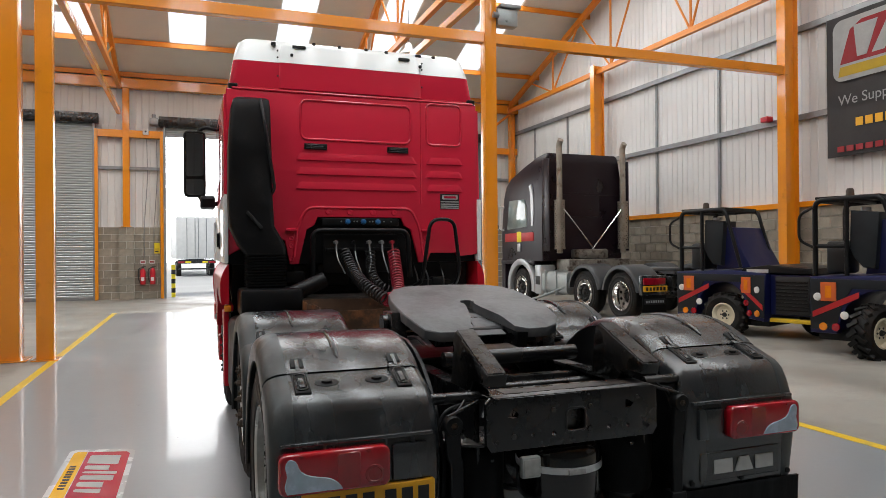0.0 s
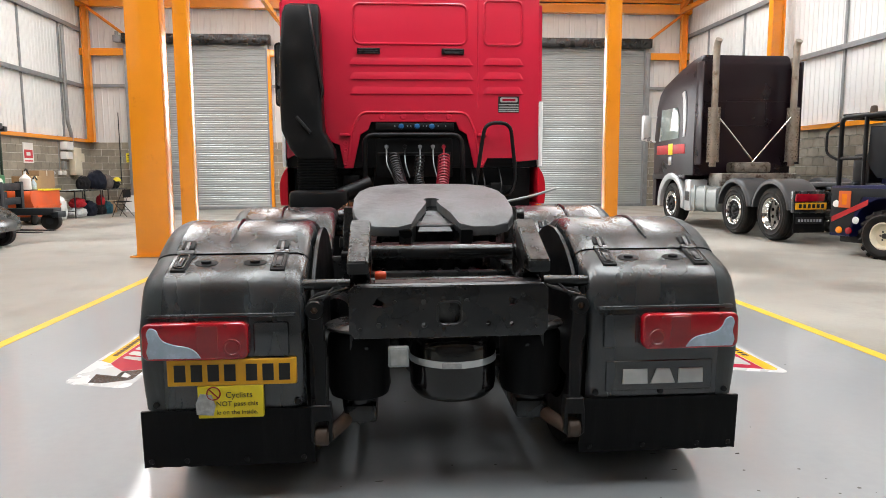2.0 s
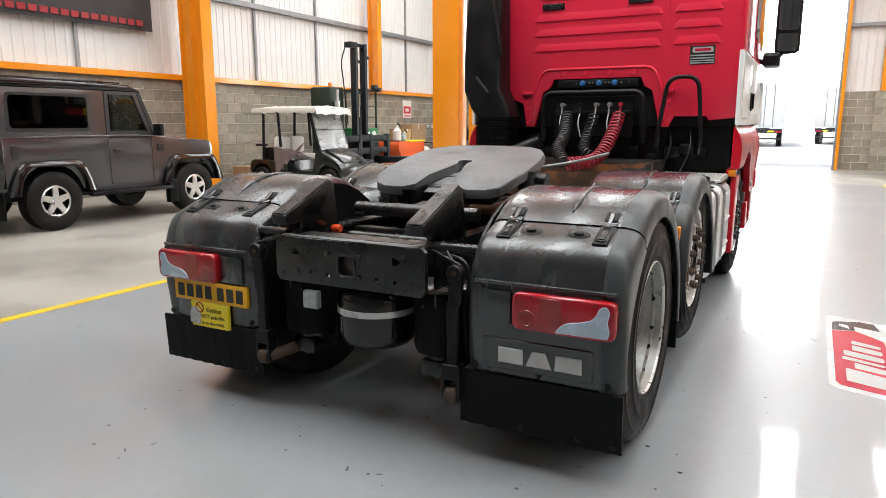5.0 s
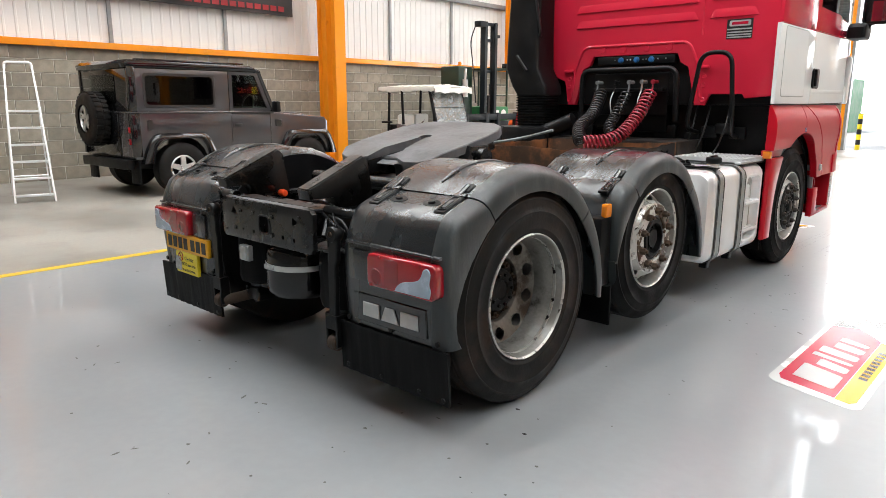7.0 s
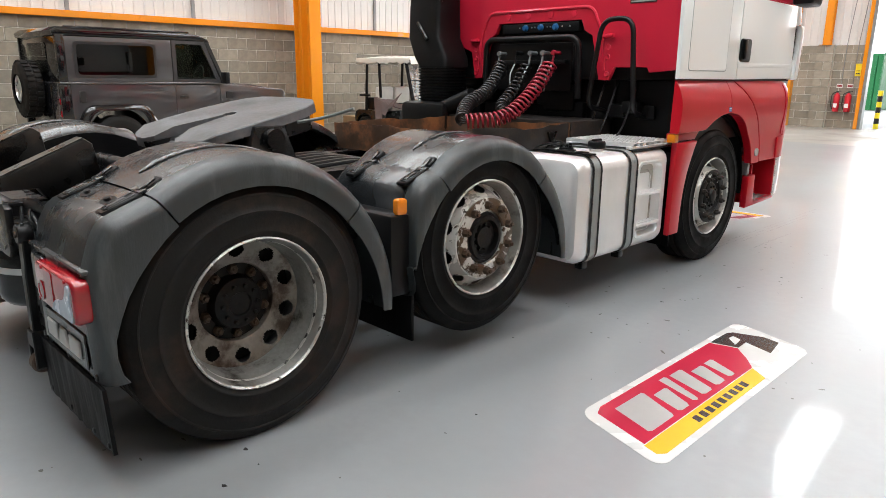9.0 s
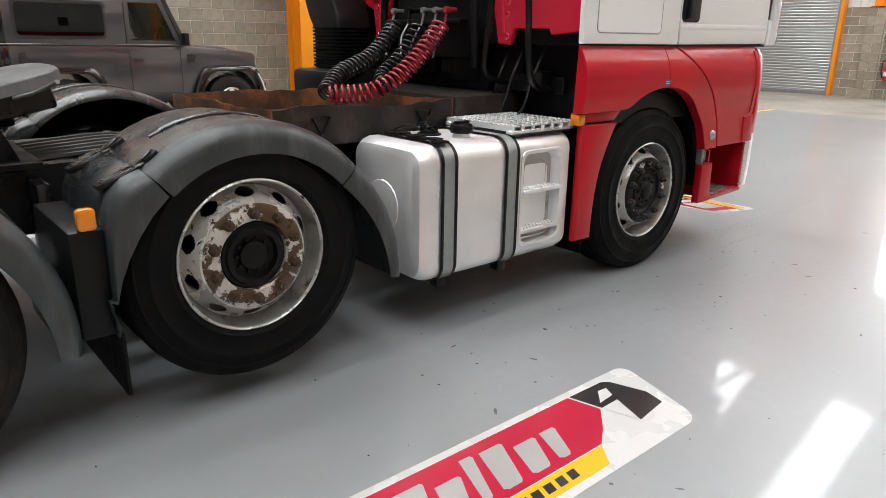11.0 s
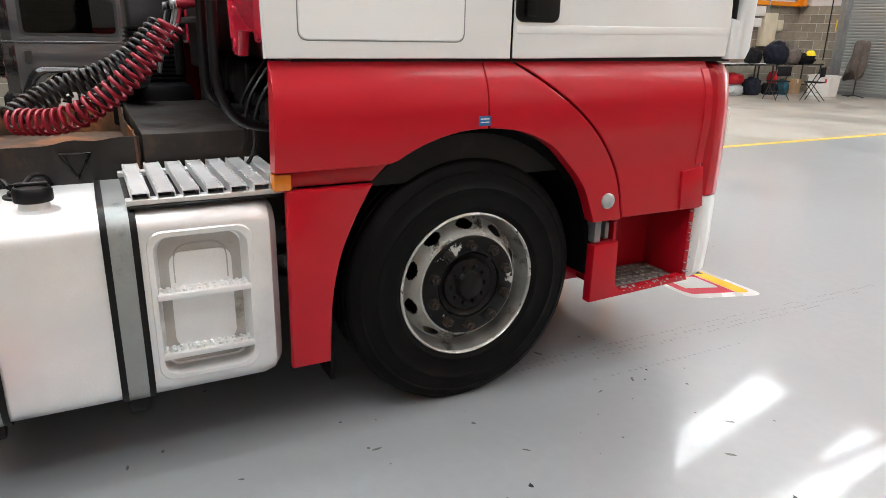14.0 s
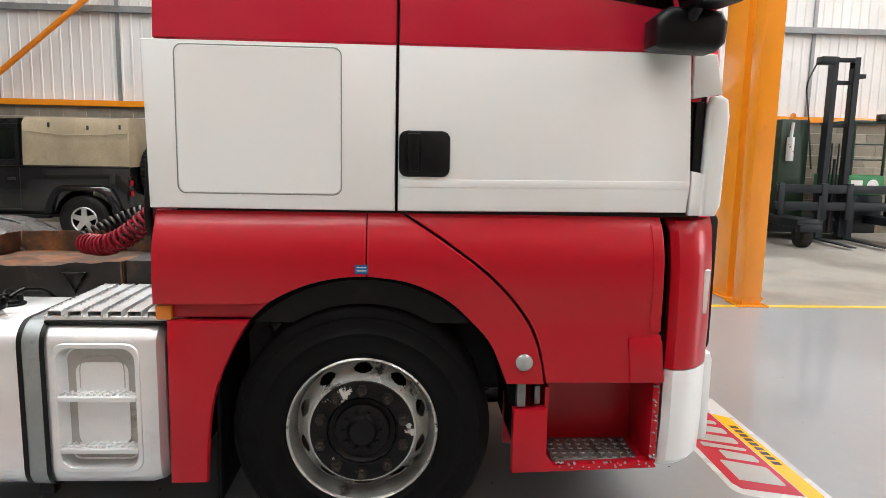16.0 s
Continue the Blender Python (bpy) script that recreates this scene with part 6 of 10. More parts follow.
for x, mt in ((-0.26, "steel"), (-0.09, "black"), (0.05, "steel"), (0.17, "steel"), (0.27, "red_hose")):
    b = bmn()
    lathe(b, [(0.0005, -0.04), (0.018, -0.04), (0.02, -0.02), (0.015, 0.0), (0.015, 0.05), (0.0005, 0.05)], (x, 3.68, 1.58), "y", 1, 14)
    cyl(b, (x, 3.66, 1.58), (x, 3.64, 1.5), 0.008, 8)
    part("hose_coupling", b, mt, hoop)
b = bmn()
tube(b, arc_path([(0.57, 3.92, 1.16), (0.57, 3.68, 1.2), (0.66, 3.68, 1.80), (0.90, 3.68, 1.80), (0.95, 3.66, 1.3), (0.93, 3.72, 1.17), (0.90, 3.92, 1.13)], 0.1, 6), 0.018, 12)
part("grab_hoop", b, "black", truck, "black bent tube grab rail")


def coil(path, n, r, wire, name, material, parent, label):
    """A coiled hose along a curved path."""
    P = [Vector(p) for p in arc_path(path, 0.25, 8)]
    L = [0.0]
    for a, c in zip(P, P[1:]):
        L.append(L[-1] + (c - a).length)

    def at(s):
        for i in range(len(P) - 1):
            if s <= L[i + 1] or i == len(P) - 2:
                t = (s - L[i]) / max(1e-6, L[i + 1] - L[i])
                return P[i].lerp(P[i + 1], t), (P[i + 1] - P[i]).normalized()
    pts = []
    steps = n * 12
    for k in range(steps + 1):
        p, d = at(L[-1] * k / steps)
        u = Vector((0.3, 1, 0.2)).cross(d).normalized()
        w = d.cross(u)
        a = 2 * math.pi * k / 12
        pts.append(p + (u * math.cos(a) + w * math.sin(a)) * r)
    b = bmn()
    tube(b, pts, wire, 6)
    return part(name, b, material, parent, label, 60)


coil([(0.27, 3.62, 1.5), (0.25, 3.45, 1.29), (0.2, 3.2, 1.1), (0.02, 2.98, 1.09)], 24, 0.05, 0.0088, "air_hose", "red_hose", truck, "coiled red air hose")
coil([(-0.2, 3.62, 1.5), (-0.15, 3.42, 1.3), (-0.12, 3.12, 1.2), (0.0, 2.96, 1.1)], 25, 0.048, 0.0085, "air_hose", "black_hose", truck, "coiled black air hose")
coil([(0.05, 3.62, 1.5), (0.02, 3.5, 1.3), (0.05, 3.3, 1.18), (0.2, 3.25, 1.12)], 16, 0.04, 0.007, "electric_coil", "black_hose", truck, "coiled black electric cable")
for x0, x1 in ((-0.26, -0.2), (-0.09, -0.05), (0.05, 0.02), (0.17, 0.2), (0.27, 0.27)):
    b = bmn()
    tube(b, arc_path([(x0, 3.64, 1.5), (x0, 3.58, 1.42), (x1, 3.55, 1.3)], 0.05), 0.006, 6)
    part("hose_lead", b, "strap", truck)

# air intake stack
b = bmn()
rings = []
for z, x0, x1, y0 in ((1.48, -1.06, -0.72, 3.5), (1.56, -1.12, -0.73, 3.5), (1.72, -1.19, -0.82, 3.5), (1.95, -1.2, -0.83, 3.52), (2.4, -1.195, -0.835, 3.55), (2.75, -1.17, -0.84, 3.58), (2.82, -1.15, -0.845, 3.6), (2.845, -1.12, -0.86, 3.64)):
    rings.append([(p[0], p[1], z) for p in rrect(x0, x1, y0, 3.80, 0.035, 3)])
loft(b, rings)
stack = part("air_intake", b, "black", truck, "tall black plastic air intake")
b = bmn()
tube(b, arc_path([(-0.93, 3.56, 2.82), (-0.90, 3.5, 2.6), (-0.815, 3.53, 2.05), (-0.84, 3.56, 2.0)], 0.1), 0.014, 8)
tube(b, [(-1.05, 3.49, 1.84), (-0.93, 3.485, 1.7)], 0.014, 8)
part("cable", b, "black_hose", stack)
b = bmn()
rings = []
for k in range(12):
    z = 1.48 - 0.024 * k
    for dz, q in ((0, 0.012), (-0.010, 0.012), (-0.013, 0.0), (-0.022, 0.0)):
        rings.append([(p[0], p[1], z + dz) for p in rrect(-1.05 - q, -0.73 + q, 3.5 - q, 3.78, 0.04, 3)])
loft(b, rings)
part("bellows", b, "flap", stack, "ribbed rubber bellows")
b = bmn()
box(b, -1.12, -0.6, 3.35, 3.8, 0.95, 1.19, 0.04)
cyl(b, (-0.72, 3.45, 1.12), (-0.4, 3.5, 1.25), 0.07, 16)
part("filter_box", b, "black", truck, "black air filter box")


# side panels; sgn +1 and -1
ARCH_EDGE = flow([(4.69, 1.392), (4.80, 1.325), (4.89, 1.265), (5.0, 1.185), (5.105, 1.085), (5.185, 0.98), (5.23, 0.88), (5.262, 0.73)], 3)


def swell(b):
    """Bends an outer red panel: fullest below the middle, rolled in under the white panel."""
    for i in range(44):
        bmesh.ops.bisect_plane(b, geom=list(b.verts) + list(b.edges) + list(b.faces), dist=1e-5, plane_co=(0, 0, 0.955 + 0.01 * i), plane_no=(0, 0, 1))
    for v in b.verts:
        if v.co.x > 1.2:
            z = v.co.z
            lo = max(0.0, min(1.0, (z - 0.95) / 0.2))
            hi = max(0.0, min(1.0, (z - 1.2) / 0.192))
            v.co.x += 0.013 + 0.016 * lo * lo * (3 - 2 * lo) - 0.068 * hi ** 2.2


def slab(name, pts, sgn, material, parent, x0=1.185, x1=1.232, bev=0.012, label="", bulge=False):
    b = bmn()
    prism(b, pts, "x", x0, x1, bev)
    bmesh.ops.triangulate(b, faces=[f for f in b.faces if len(f.verts) > 4])
    if bulge:
        swell(b)
    if sgn < 0:
        mirror_x(b)
    return part(name, b, material, parent, label, 0.2 if bulge else 32)


for sg in (1, -1):
    up = slab("side_panel", [(3.77, 1.40), (4.672, 1.40), (4.672, 2.005), (3.76, 2.005)], sg, "white", truck, 1.19, 1.226, 0.01, "white painted cab side panel")
    # locker flap: a raised field with a groove round it
    b = bmn()
    o, i2 = rrect(3.875, 4.475, 1.455, 1.99, 0.03, 4), rrect(3.8785, 4.4715, 1.4585, 1.9865, 0.028, 4)
    loft(b, [[(1.2255, y, z) for y, z in o], [(1.2275, y, z) for y, z in o], [(1.2275, y, z) for y, z in i2], [(1.2255, y, z) for y, z in i2]], cap=False)
    if sg < 0:
        mirror_x(b)
    part("locker_seal", b, "strap", up, "grey seal round the locker flap")
    b = bmn()
    prism(b, rrect(3.879, 4.471, 1.459, 1.986, 0.028, 4), "x", 1.22, 1.229, 0.003, 1)
    if sg < 0:
        mirror_x(b)
    part("locker_flap", b, "white", up)
    slab("door_seal", [(4.6725, 1.40), (4.6815, 1.40), (4.6815, 2.9), (4.6745, 2.9), (4.6745, 2.01), (4.6725, 2.005)], sg, "housing", truck, 1.16, 1.219, 0.003, "black rubber seal between door and cab side")
    dr = slab("door", [(4.682, 1.40), (5.79, 1.41), (5.80, 1.52), (5.77, 2.005), (4.682, 2.005)], sg, "white", truck, 1.19, 1.226, 0.01, "white lower half of the cab door")
    b = bmn()
    prism(b, [(4.69, 1.49), (5.79, 1.50), (5.79, 1.53), (4.69, 1.52)], "x", 1.222, 1.2285, 0.0024, 2)
    if sg < 0:
        mirror_x(b)
    part("door_crease", b, "white", dr)
    b = bmn()
    prism(b, rrect(4.685, 4.875, 1.53, 1.70, 0.03, 4), "x", 1.215, 1.236, 0.008)
    if sg < 0:
        mirror_x(b)
    hd = part("door_handle", b, "black", dr, "black plastic door handle")
    b = bmn()
    prism(b, [(4.72, 1.55), (4.76, 1.55), (4.765, 1.69), (4.715, 1.69)], "x", 1.234, 1.255, 0.008)
    lathe(b, [(0.01, 1.236), (0.01, 1.245), (0.0005, 1.246)], (0, 4.74, 1.682), "x", 1, 12)
    if sg < 0:
        mirror_x(b)
    part("grip", b, "black", hd)
    du = slab("door_upper", [(4.682, 2.011), (5.77, 2.011), (5.72, 2.9), (4.682, 2.9)], sg, "red", truck, 1.17, 1.222, 0.01, "red upper half of the cab door")
    b = bmn()
    prism(b, [(4.76, 2.21), (5.35, 2.2), (5.69, 2.155), (5.6, 2.82), (4.76, 2.82)], "x", 1.221, 1.226, 0.002, 1)
    if sg < 0:
        mirror_x(b)
    part("side_window", b, "glass_dark", du, "dark side window")
    slab("side_panel_upper", [(3.80, 2.011), (4.674, 2.011), (4.674, 2.9), (3.82, 2.9)], sg, "red", truck, 1.17, 1.222, 0.01, "red upper cab side")
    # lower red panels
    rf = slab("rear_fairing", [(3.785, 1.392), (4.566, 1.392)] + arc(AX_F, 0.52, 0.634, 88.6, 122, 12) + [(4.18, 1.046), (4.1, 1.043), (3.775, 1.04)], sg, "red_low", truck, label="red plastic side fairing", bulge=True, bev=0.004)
    b = bmn()
    prism(b, rrect(4.525, 4.575, 1.165, 1.2, 0.004), "x", 1.25, 1.2625)
    if sg < 0:
        mirror_x(b)
    part("small_sticker", b, "blue_cap", rf, "small blue sticker")
    b = bmn()
    for z in (1.176, 1.188):
        prism(b, [(4.532, z), (4.568, z), (4.568, z + 0.004), (4.532, z + 0.004)], "x", 1.2615, 1.2632)
    if sg < 0:
        mirror_x(b)
    part("sticker_bar", b, "plastic_white", rf)
    slab("fairing_step", [(3.80, 1.036), (4.2, 1.046), (4.13, 0.98), (3.80, 0.98)], sg, "red_low", truck, 1.15, 1.205, 0.008)
    slab("wheel_skirt", [(3.815, 0.975)] + flow([(4.125, 0.975), (4.06, 0.86), (4.0, 0.72), (3.965, 0.55), (3.95, 0.32)]) + [(3.81, 0.32)], sg, "red_low", truck, label="red plastic skirt behind the front wheel")
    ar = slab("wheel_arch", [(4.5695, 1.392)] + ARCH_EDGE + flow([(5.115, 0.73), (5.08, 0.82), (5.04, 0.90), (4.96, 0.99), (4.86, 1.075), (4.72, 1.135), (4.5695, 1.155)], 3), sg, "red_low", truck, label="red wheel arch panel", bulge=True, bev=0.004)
    b = bmn()
    lathe(b, [(0.034, 1.235), (0.034, 1.252), (0.024, 1.262), (0.0005, 1.265)], (0, 5.18, 0.82), "x", 1, 20)
    if sg < 0:
        mirror_x(b)
    part("side_lamp", b, "lamp_clear", ar, "small round clear side lamp")
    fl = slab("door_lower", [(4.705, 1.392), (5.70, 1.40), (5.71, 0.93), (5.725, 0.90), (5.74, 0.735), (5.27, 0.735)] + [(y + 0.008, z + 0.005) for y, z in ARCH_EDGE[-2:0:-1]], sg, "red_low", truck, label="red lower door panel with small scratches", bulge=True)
    # raised rear edge of the panel and a row of scratches
    b = bmn()
    prism(b, [(5.655, 1.362), (5.699, 1.365), (5.711, 0.948), (5.668, 0.944)], "x", 1.21, 1.238, 0.003, 1)
    prism(b, [(5.585, 0.918), (5.712, 0.932), (5.738, 0.745), (5.60, 0.745)], "x", 1.21, 1.244, 0.005, 2)
    swell(b)
    if sg < 0:
        mirror_x(b)
    part("edge_pressing", b, "red_low", fl)
    # black wheel housing
    b = bmn()
    loft(b, [[(x, y, z) for y, z in arc(AX_F, 0.52, 0.605, -5, 185, 36)] + [(x, y, z) for y, z in arc(AX_F, 0.52, 0.63, 185, -5, 36)] for x in (0.75, 1.16)])
    if sg < 0:
        mirror_x(b)
    part("wheel_housing", b, "housing", truck, "black plastic wheel housing")
    # entry step
    b = bmn()
    prism(b, [(5.15, 0.35), (5.15, 0.615), (5.285, 0.62), (5.29, 0.42), (5.32, 0.385), (5.72, 0.40), (5.74, 0.38), (5.74, 0.37)], "x", 1.17, 1.225, 0.01)
    box(b, 0.95, 1.2, 5.28, 5.72, 0.365, 0.385, 0.004, 1)
    box(b, 0.93, 0.955, 5.15, 5.75, 0.36, 0.74)
    box(b, 0.95, 1.19, 5.28, 5.295, 0.385, 0.70)
    box(b, 0.95, 1.215, 5.71, 5.74, 0.385, 0.735, 0.006)
    if sg < 0:
        mirror_x(b)
    stp = part("entry_step", b, "red_low", truck, "red entry step well with chipped edges")
    b = bmn()
    box(b, 0.98, 1.19, 5.32, 5.68, 0.386, 0.396, 0.003, 1)
    for ix in range(5):
        for iy in range(9):
            lathe(b, [(0.013, 0.0), (0.010, 0.005), (0.0005, 0.005)], (1.005 + 0.042 * ix, 5.34 + 0.04 * iy, 0.396), "z", 1, 8)
    if sg < 0:
        mirror_x(b)
    part("tread", b, "tread", stp, "perforated metal step tread")
    # paint chipped off along the step's edges
    rc = random.Random(11)
    for nm, n, rx, ry, rz in (("chipped_edge", 26, (1.2262, 1.2266), (5.32, 5.735), (0.374, 0.398)), ("chipped_corner", 22, (1.2262, 1.2266), (5.712, 5.738), (0.40, 0.72))):
        b = bmn()
        for k in range(n):
            x, y, z = rc.uniform(*rx), rc.uniform(*ry), rc.uniform(*rz)
            s = rc.uniform(0.0015, 0.0055)
            prism(b, [(y + s * rc.uniform(0.5, 1.1) * math.cos(a) * 1.4, z + s * rc.uniform(0.5, 1.1) * math.sin(a)) for a in (0, 1.2, 2.4, 3.6, 4.9)], "x", x - 0.012, x)
        if sg < 0:
            mirror_x(b)
        tagged(part(nm, b, "torn", stp, "bare metal where the paint has chipped"), kind="stuff")
    b = bmn()
    box(b, 1.06, 1.2, 5.165, 5.2, 0.62, 0.735, 0.004)
    box(b, 1.1, 1.18, 5.24, 5.262, 0.625, 0.70, 0.003)
    if sg < 0:
        mirror_x(b)
    part("bracket", b, "steel", stp)
    # bumper corner, upper red and lower white
    b = bmn()
    pl = [(1.2, 5.755), (1.225, 5.782), (1.222, 5.83), (1.195, 5.885), (1.12, 5.955), (0.95, 6.03), (0.95, 5.85), (1.1, 5.78)]
    rings = []
    for z, k in ((0.785, 0), (0.95, 0.004), (1.2, 0.0), (1.33, -0.015), (1.375, -0.04), (1.39, -0.08)):
        rings.append([(x + k * (1 if x > 1 else 0), y + k * 0.5, z) for x, y in pl])
    loft(b, rings)
    if sg < 0:
        mirror_x(b)
    part("corner_panel", b, "red_low", truck, "red rounded front corner panel")
    b = bmn()
    rings = []
    for z, k in ((0.375, -0.03), (0.40, -0.008), (0.55, 0.0), (0.78, 0.0)):
        rings.append([(x + k, y + k * 0.5, z) for x, y in pl])
    loft(b, rings)
    if sg < 0:
        mirror_x(b)
    part("bumper_corner", b, "white", truck, "white bumper corner with chipped paint")
    b = bmn()
    prism(b, [(5.87, 1.0), (5.925, 1.0), (5.93, 1.18), (5.875, 1.18)], "x", 1.08, 1.178, 0.01)
    if sg < 0:
        mirror_x(b)
    part("head_lamp", b, "plastic_white", truck, "clear head lamp edge")
    # white wind deflector beside the screen
    b = bmn()
    prism(b, [(5.838, 1.40), (5.895, 1.40), (5.915, 1.44), (5.925, 1.78), (5.915, 1.84), (5.89, 1.855), (5.86, 1.85), (5.846, 1.81)], "x", 1.185, 1.25, 0.018, 3)
    if sg < 0:
        mirror_x(b)
    part("wind_deflector", b, "white", truck, "white corner wind deflector")
    b = bmn()
    box(b, 1.185, 1.215, 5.805, 5.84, 1.5, 1.83, 0.006)
    if sg < 0:
        mirror_x(b)
    part("deflector_bracket", b, "black", truck)
    b = bmn()
    prism(b, [(5.80, 1.4), (5.86, 1.4), (5.86, 1.56), (5.80, 1.57)], "x", 1.19, 1.23, 0.006)
    if sg < 0:
        mirror_x(b)
    part("pillar_foot", b, "white", truck)
    b = bmn()
    prism(b, [(5.785, 1.84), (5.90, 1.86), (5.87, 2.005), (5.78, 2.005)], "x", 1.16, 1.225, 0.008)
    if sg < 0:
        mirror_x(b)
    part("corner_pillar", b, "white", truck)
    # mirrors on a black arm
    b = bmn()
    tube(b, arc_path([(1.2, 5.72, 2.9), (1.36, 5.72, 2.93), (1.45, 5.72, 2.83)], 0.06), 0.022, 10)
    if sg < 0:
        mirror_x(b)
    arm = part("mirror_arm", b, "black", truck, "black tubular mirror arm")
    b = bmn()
    tube(b, arc_path([(1.2, 5.66, 2.06), (1.32, 5.68, 2.02), (1.42, 5.70, 2.16)], 0.06), 0.028, 10)
    if sg < 0:
        mirror_x(b)
    part("lower_arm", b, "black", arm)
    b = bmn()
    rings = []
    for y, k in ((5.655, 0.0), (5.665, 0.008), (5.78, 0.0), (5.84, -0.02), (5.87, -0.05)):
        rings.append([(x, y, z) for x, z in rrect(1.345 - k, 1.565 + k, 2.13 - k, 2.86 + k, 0.05, 4)])
    loft(b, rings)
    if sg < 0:
        mirror_x(b)
    mh = part("mirror_housing", b, "black", arm, "large black mirror housing")
    b = bmn()
    prism(b, rrect(1.36, 1.55, 2.36, 2.84, 0.03, 4), "y", 5.648, 5.656, 0.002, 1)
    prism(b, rrect(1.36, 1.55, 2.15, 2.33, 0.03, 4), "y", 5.648, 5.656, 0.002, 1)
    if sg < 0:
        mirror_x(b)
    part("mirror_glass", b, "mirror", arm)
    b = bmn()
    prism(b, [(5.57, 2.005), (5.6, 1.995), (5.79, 1.99), (5.82, 2.02), (5.825, 2.09), (5.80, 2.13), (5.62, 2.14), (5.57, 2.1)], "x", 1.24, 1.4, 0.028, 3)
    if sg < 0:
        mirror_x(b)
    part("kerb_mirror", b, "black", arm, "black kerb mirror housing")
    # amber repeater behind the fairing
    b = bmn()
    box(b, 1.17, 1.228, 3.775, 3.835, 0.975, 1.032, 0.006)
    if sg < 0:
        mirror_x(b)
    part("marker_lamp", b, "amber", truck, "amber side marker lamp")
# front: screen, grille, bumper
b = bmn()
loft(b, [[(x, y + 0.01, z) for x, y, z in ring_z(zz, hw - 0.02, y1 - 0.3, y1, 0.02)] for zz, hw, y1 in ((2.1, 1.2, 5.955), (2.88, 1.16, 5.775))])
part("windscreen", b, "glass_dark", truck, "dark windscreen")
b = bmn()
loft(b, [ring_z(z, hw, 5.6, y1, 0.02) for z, hw, y1 in ((1.39, 1.19, 6.0), (1.6, 1.19, 6.0), (1.84, 1.19, 5.985))])
part("front_panel", b, "red", truck, "red front panel under the windscreen")
b = bmn()
box(b, -0.96, 0.96, 5.8, 6.055, 0.785, 1.385, 0.03)
part("grille", b, "black", truck, "black front grille")
b = bmn()
box(b, -0.96, 0.96, 5.8, 6.08, 0.36, 0.78, 0.04)
part("bumper", b, "white", truck, "white front bumper")

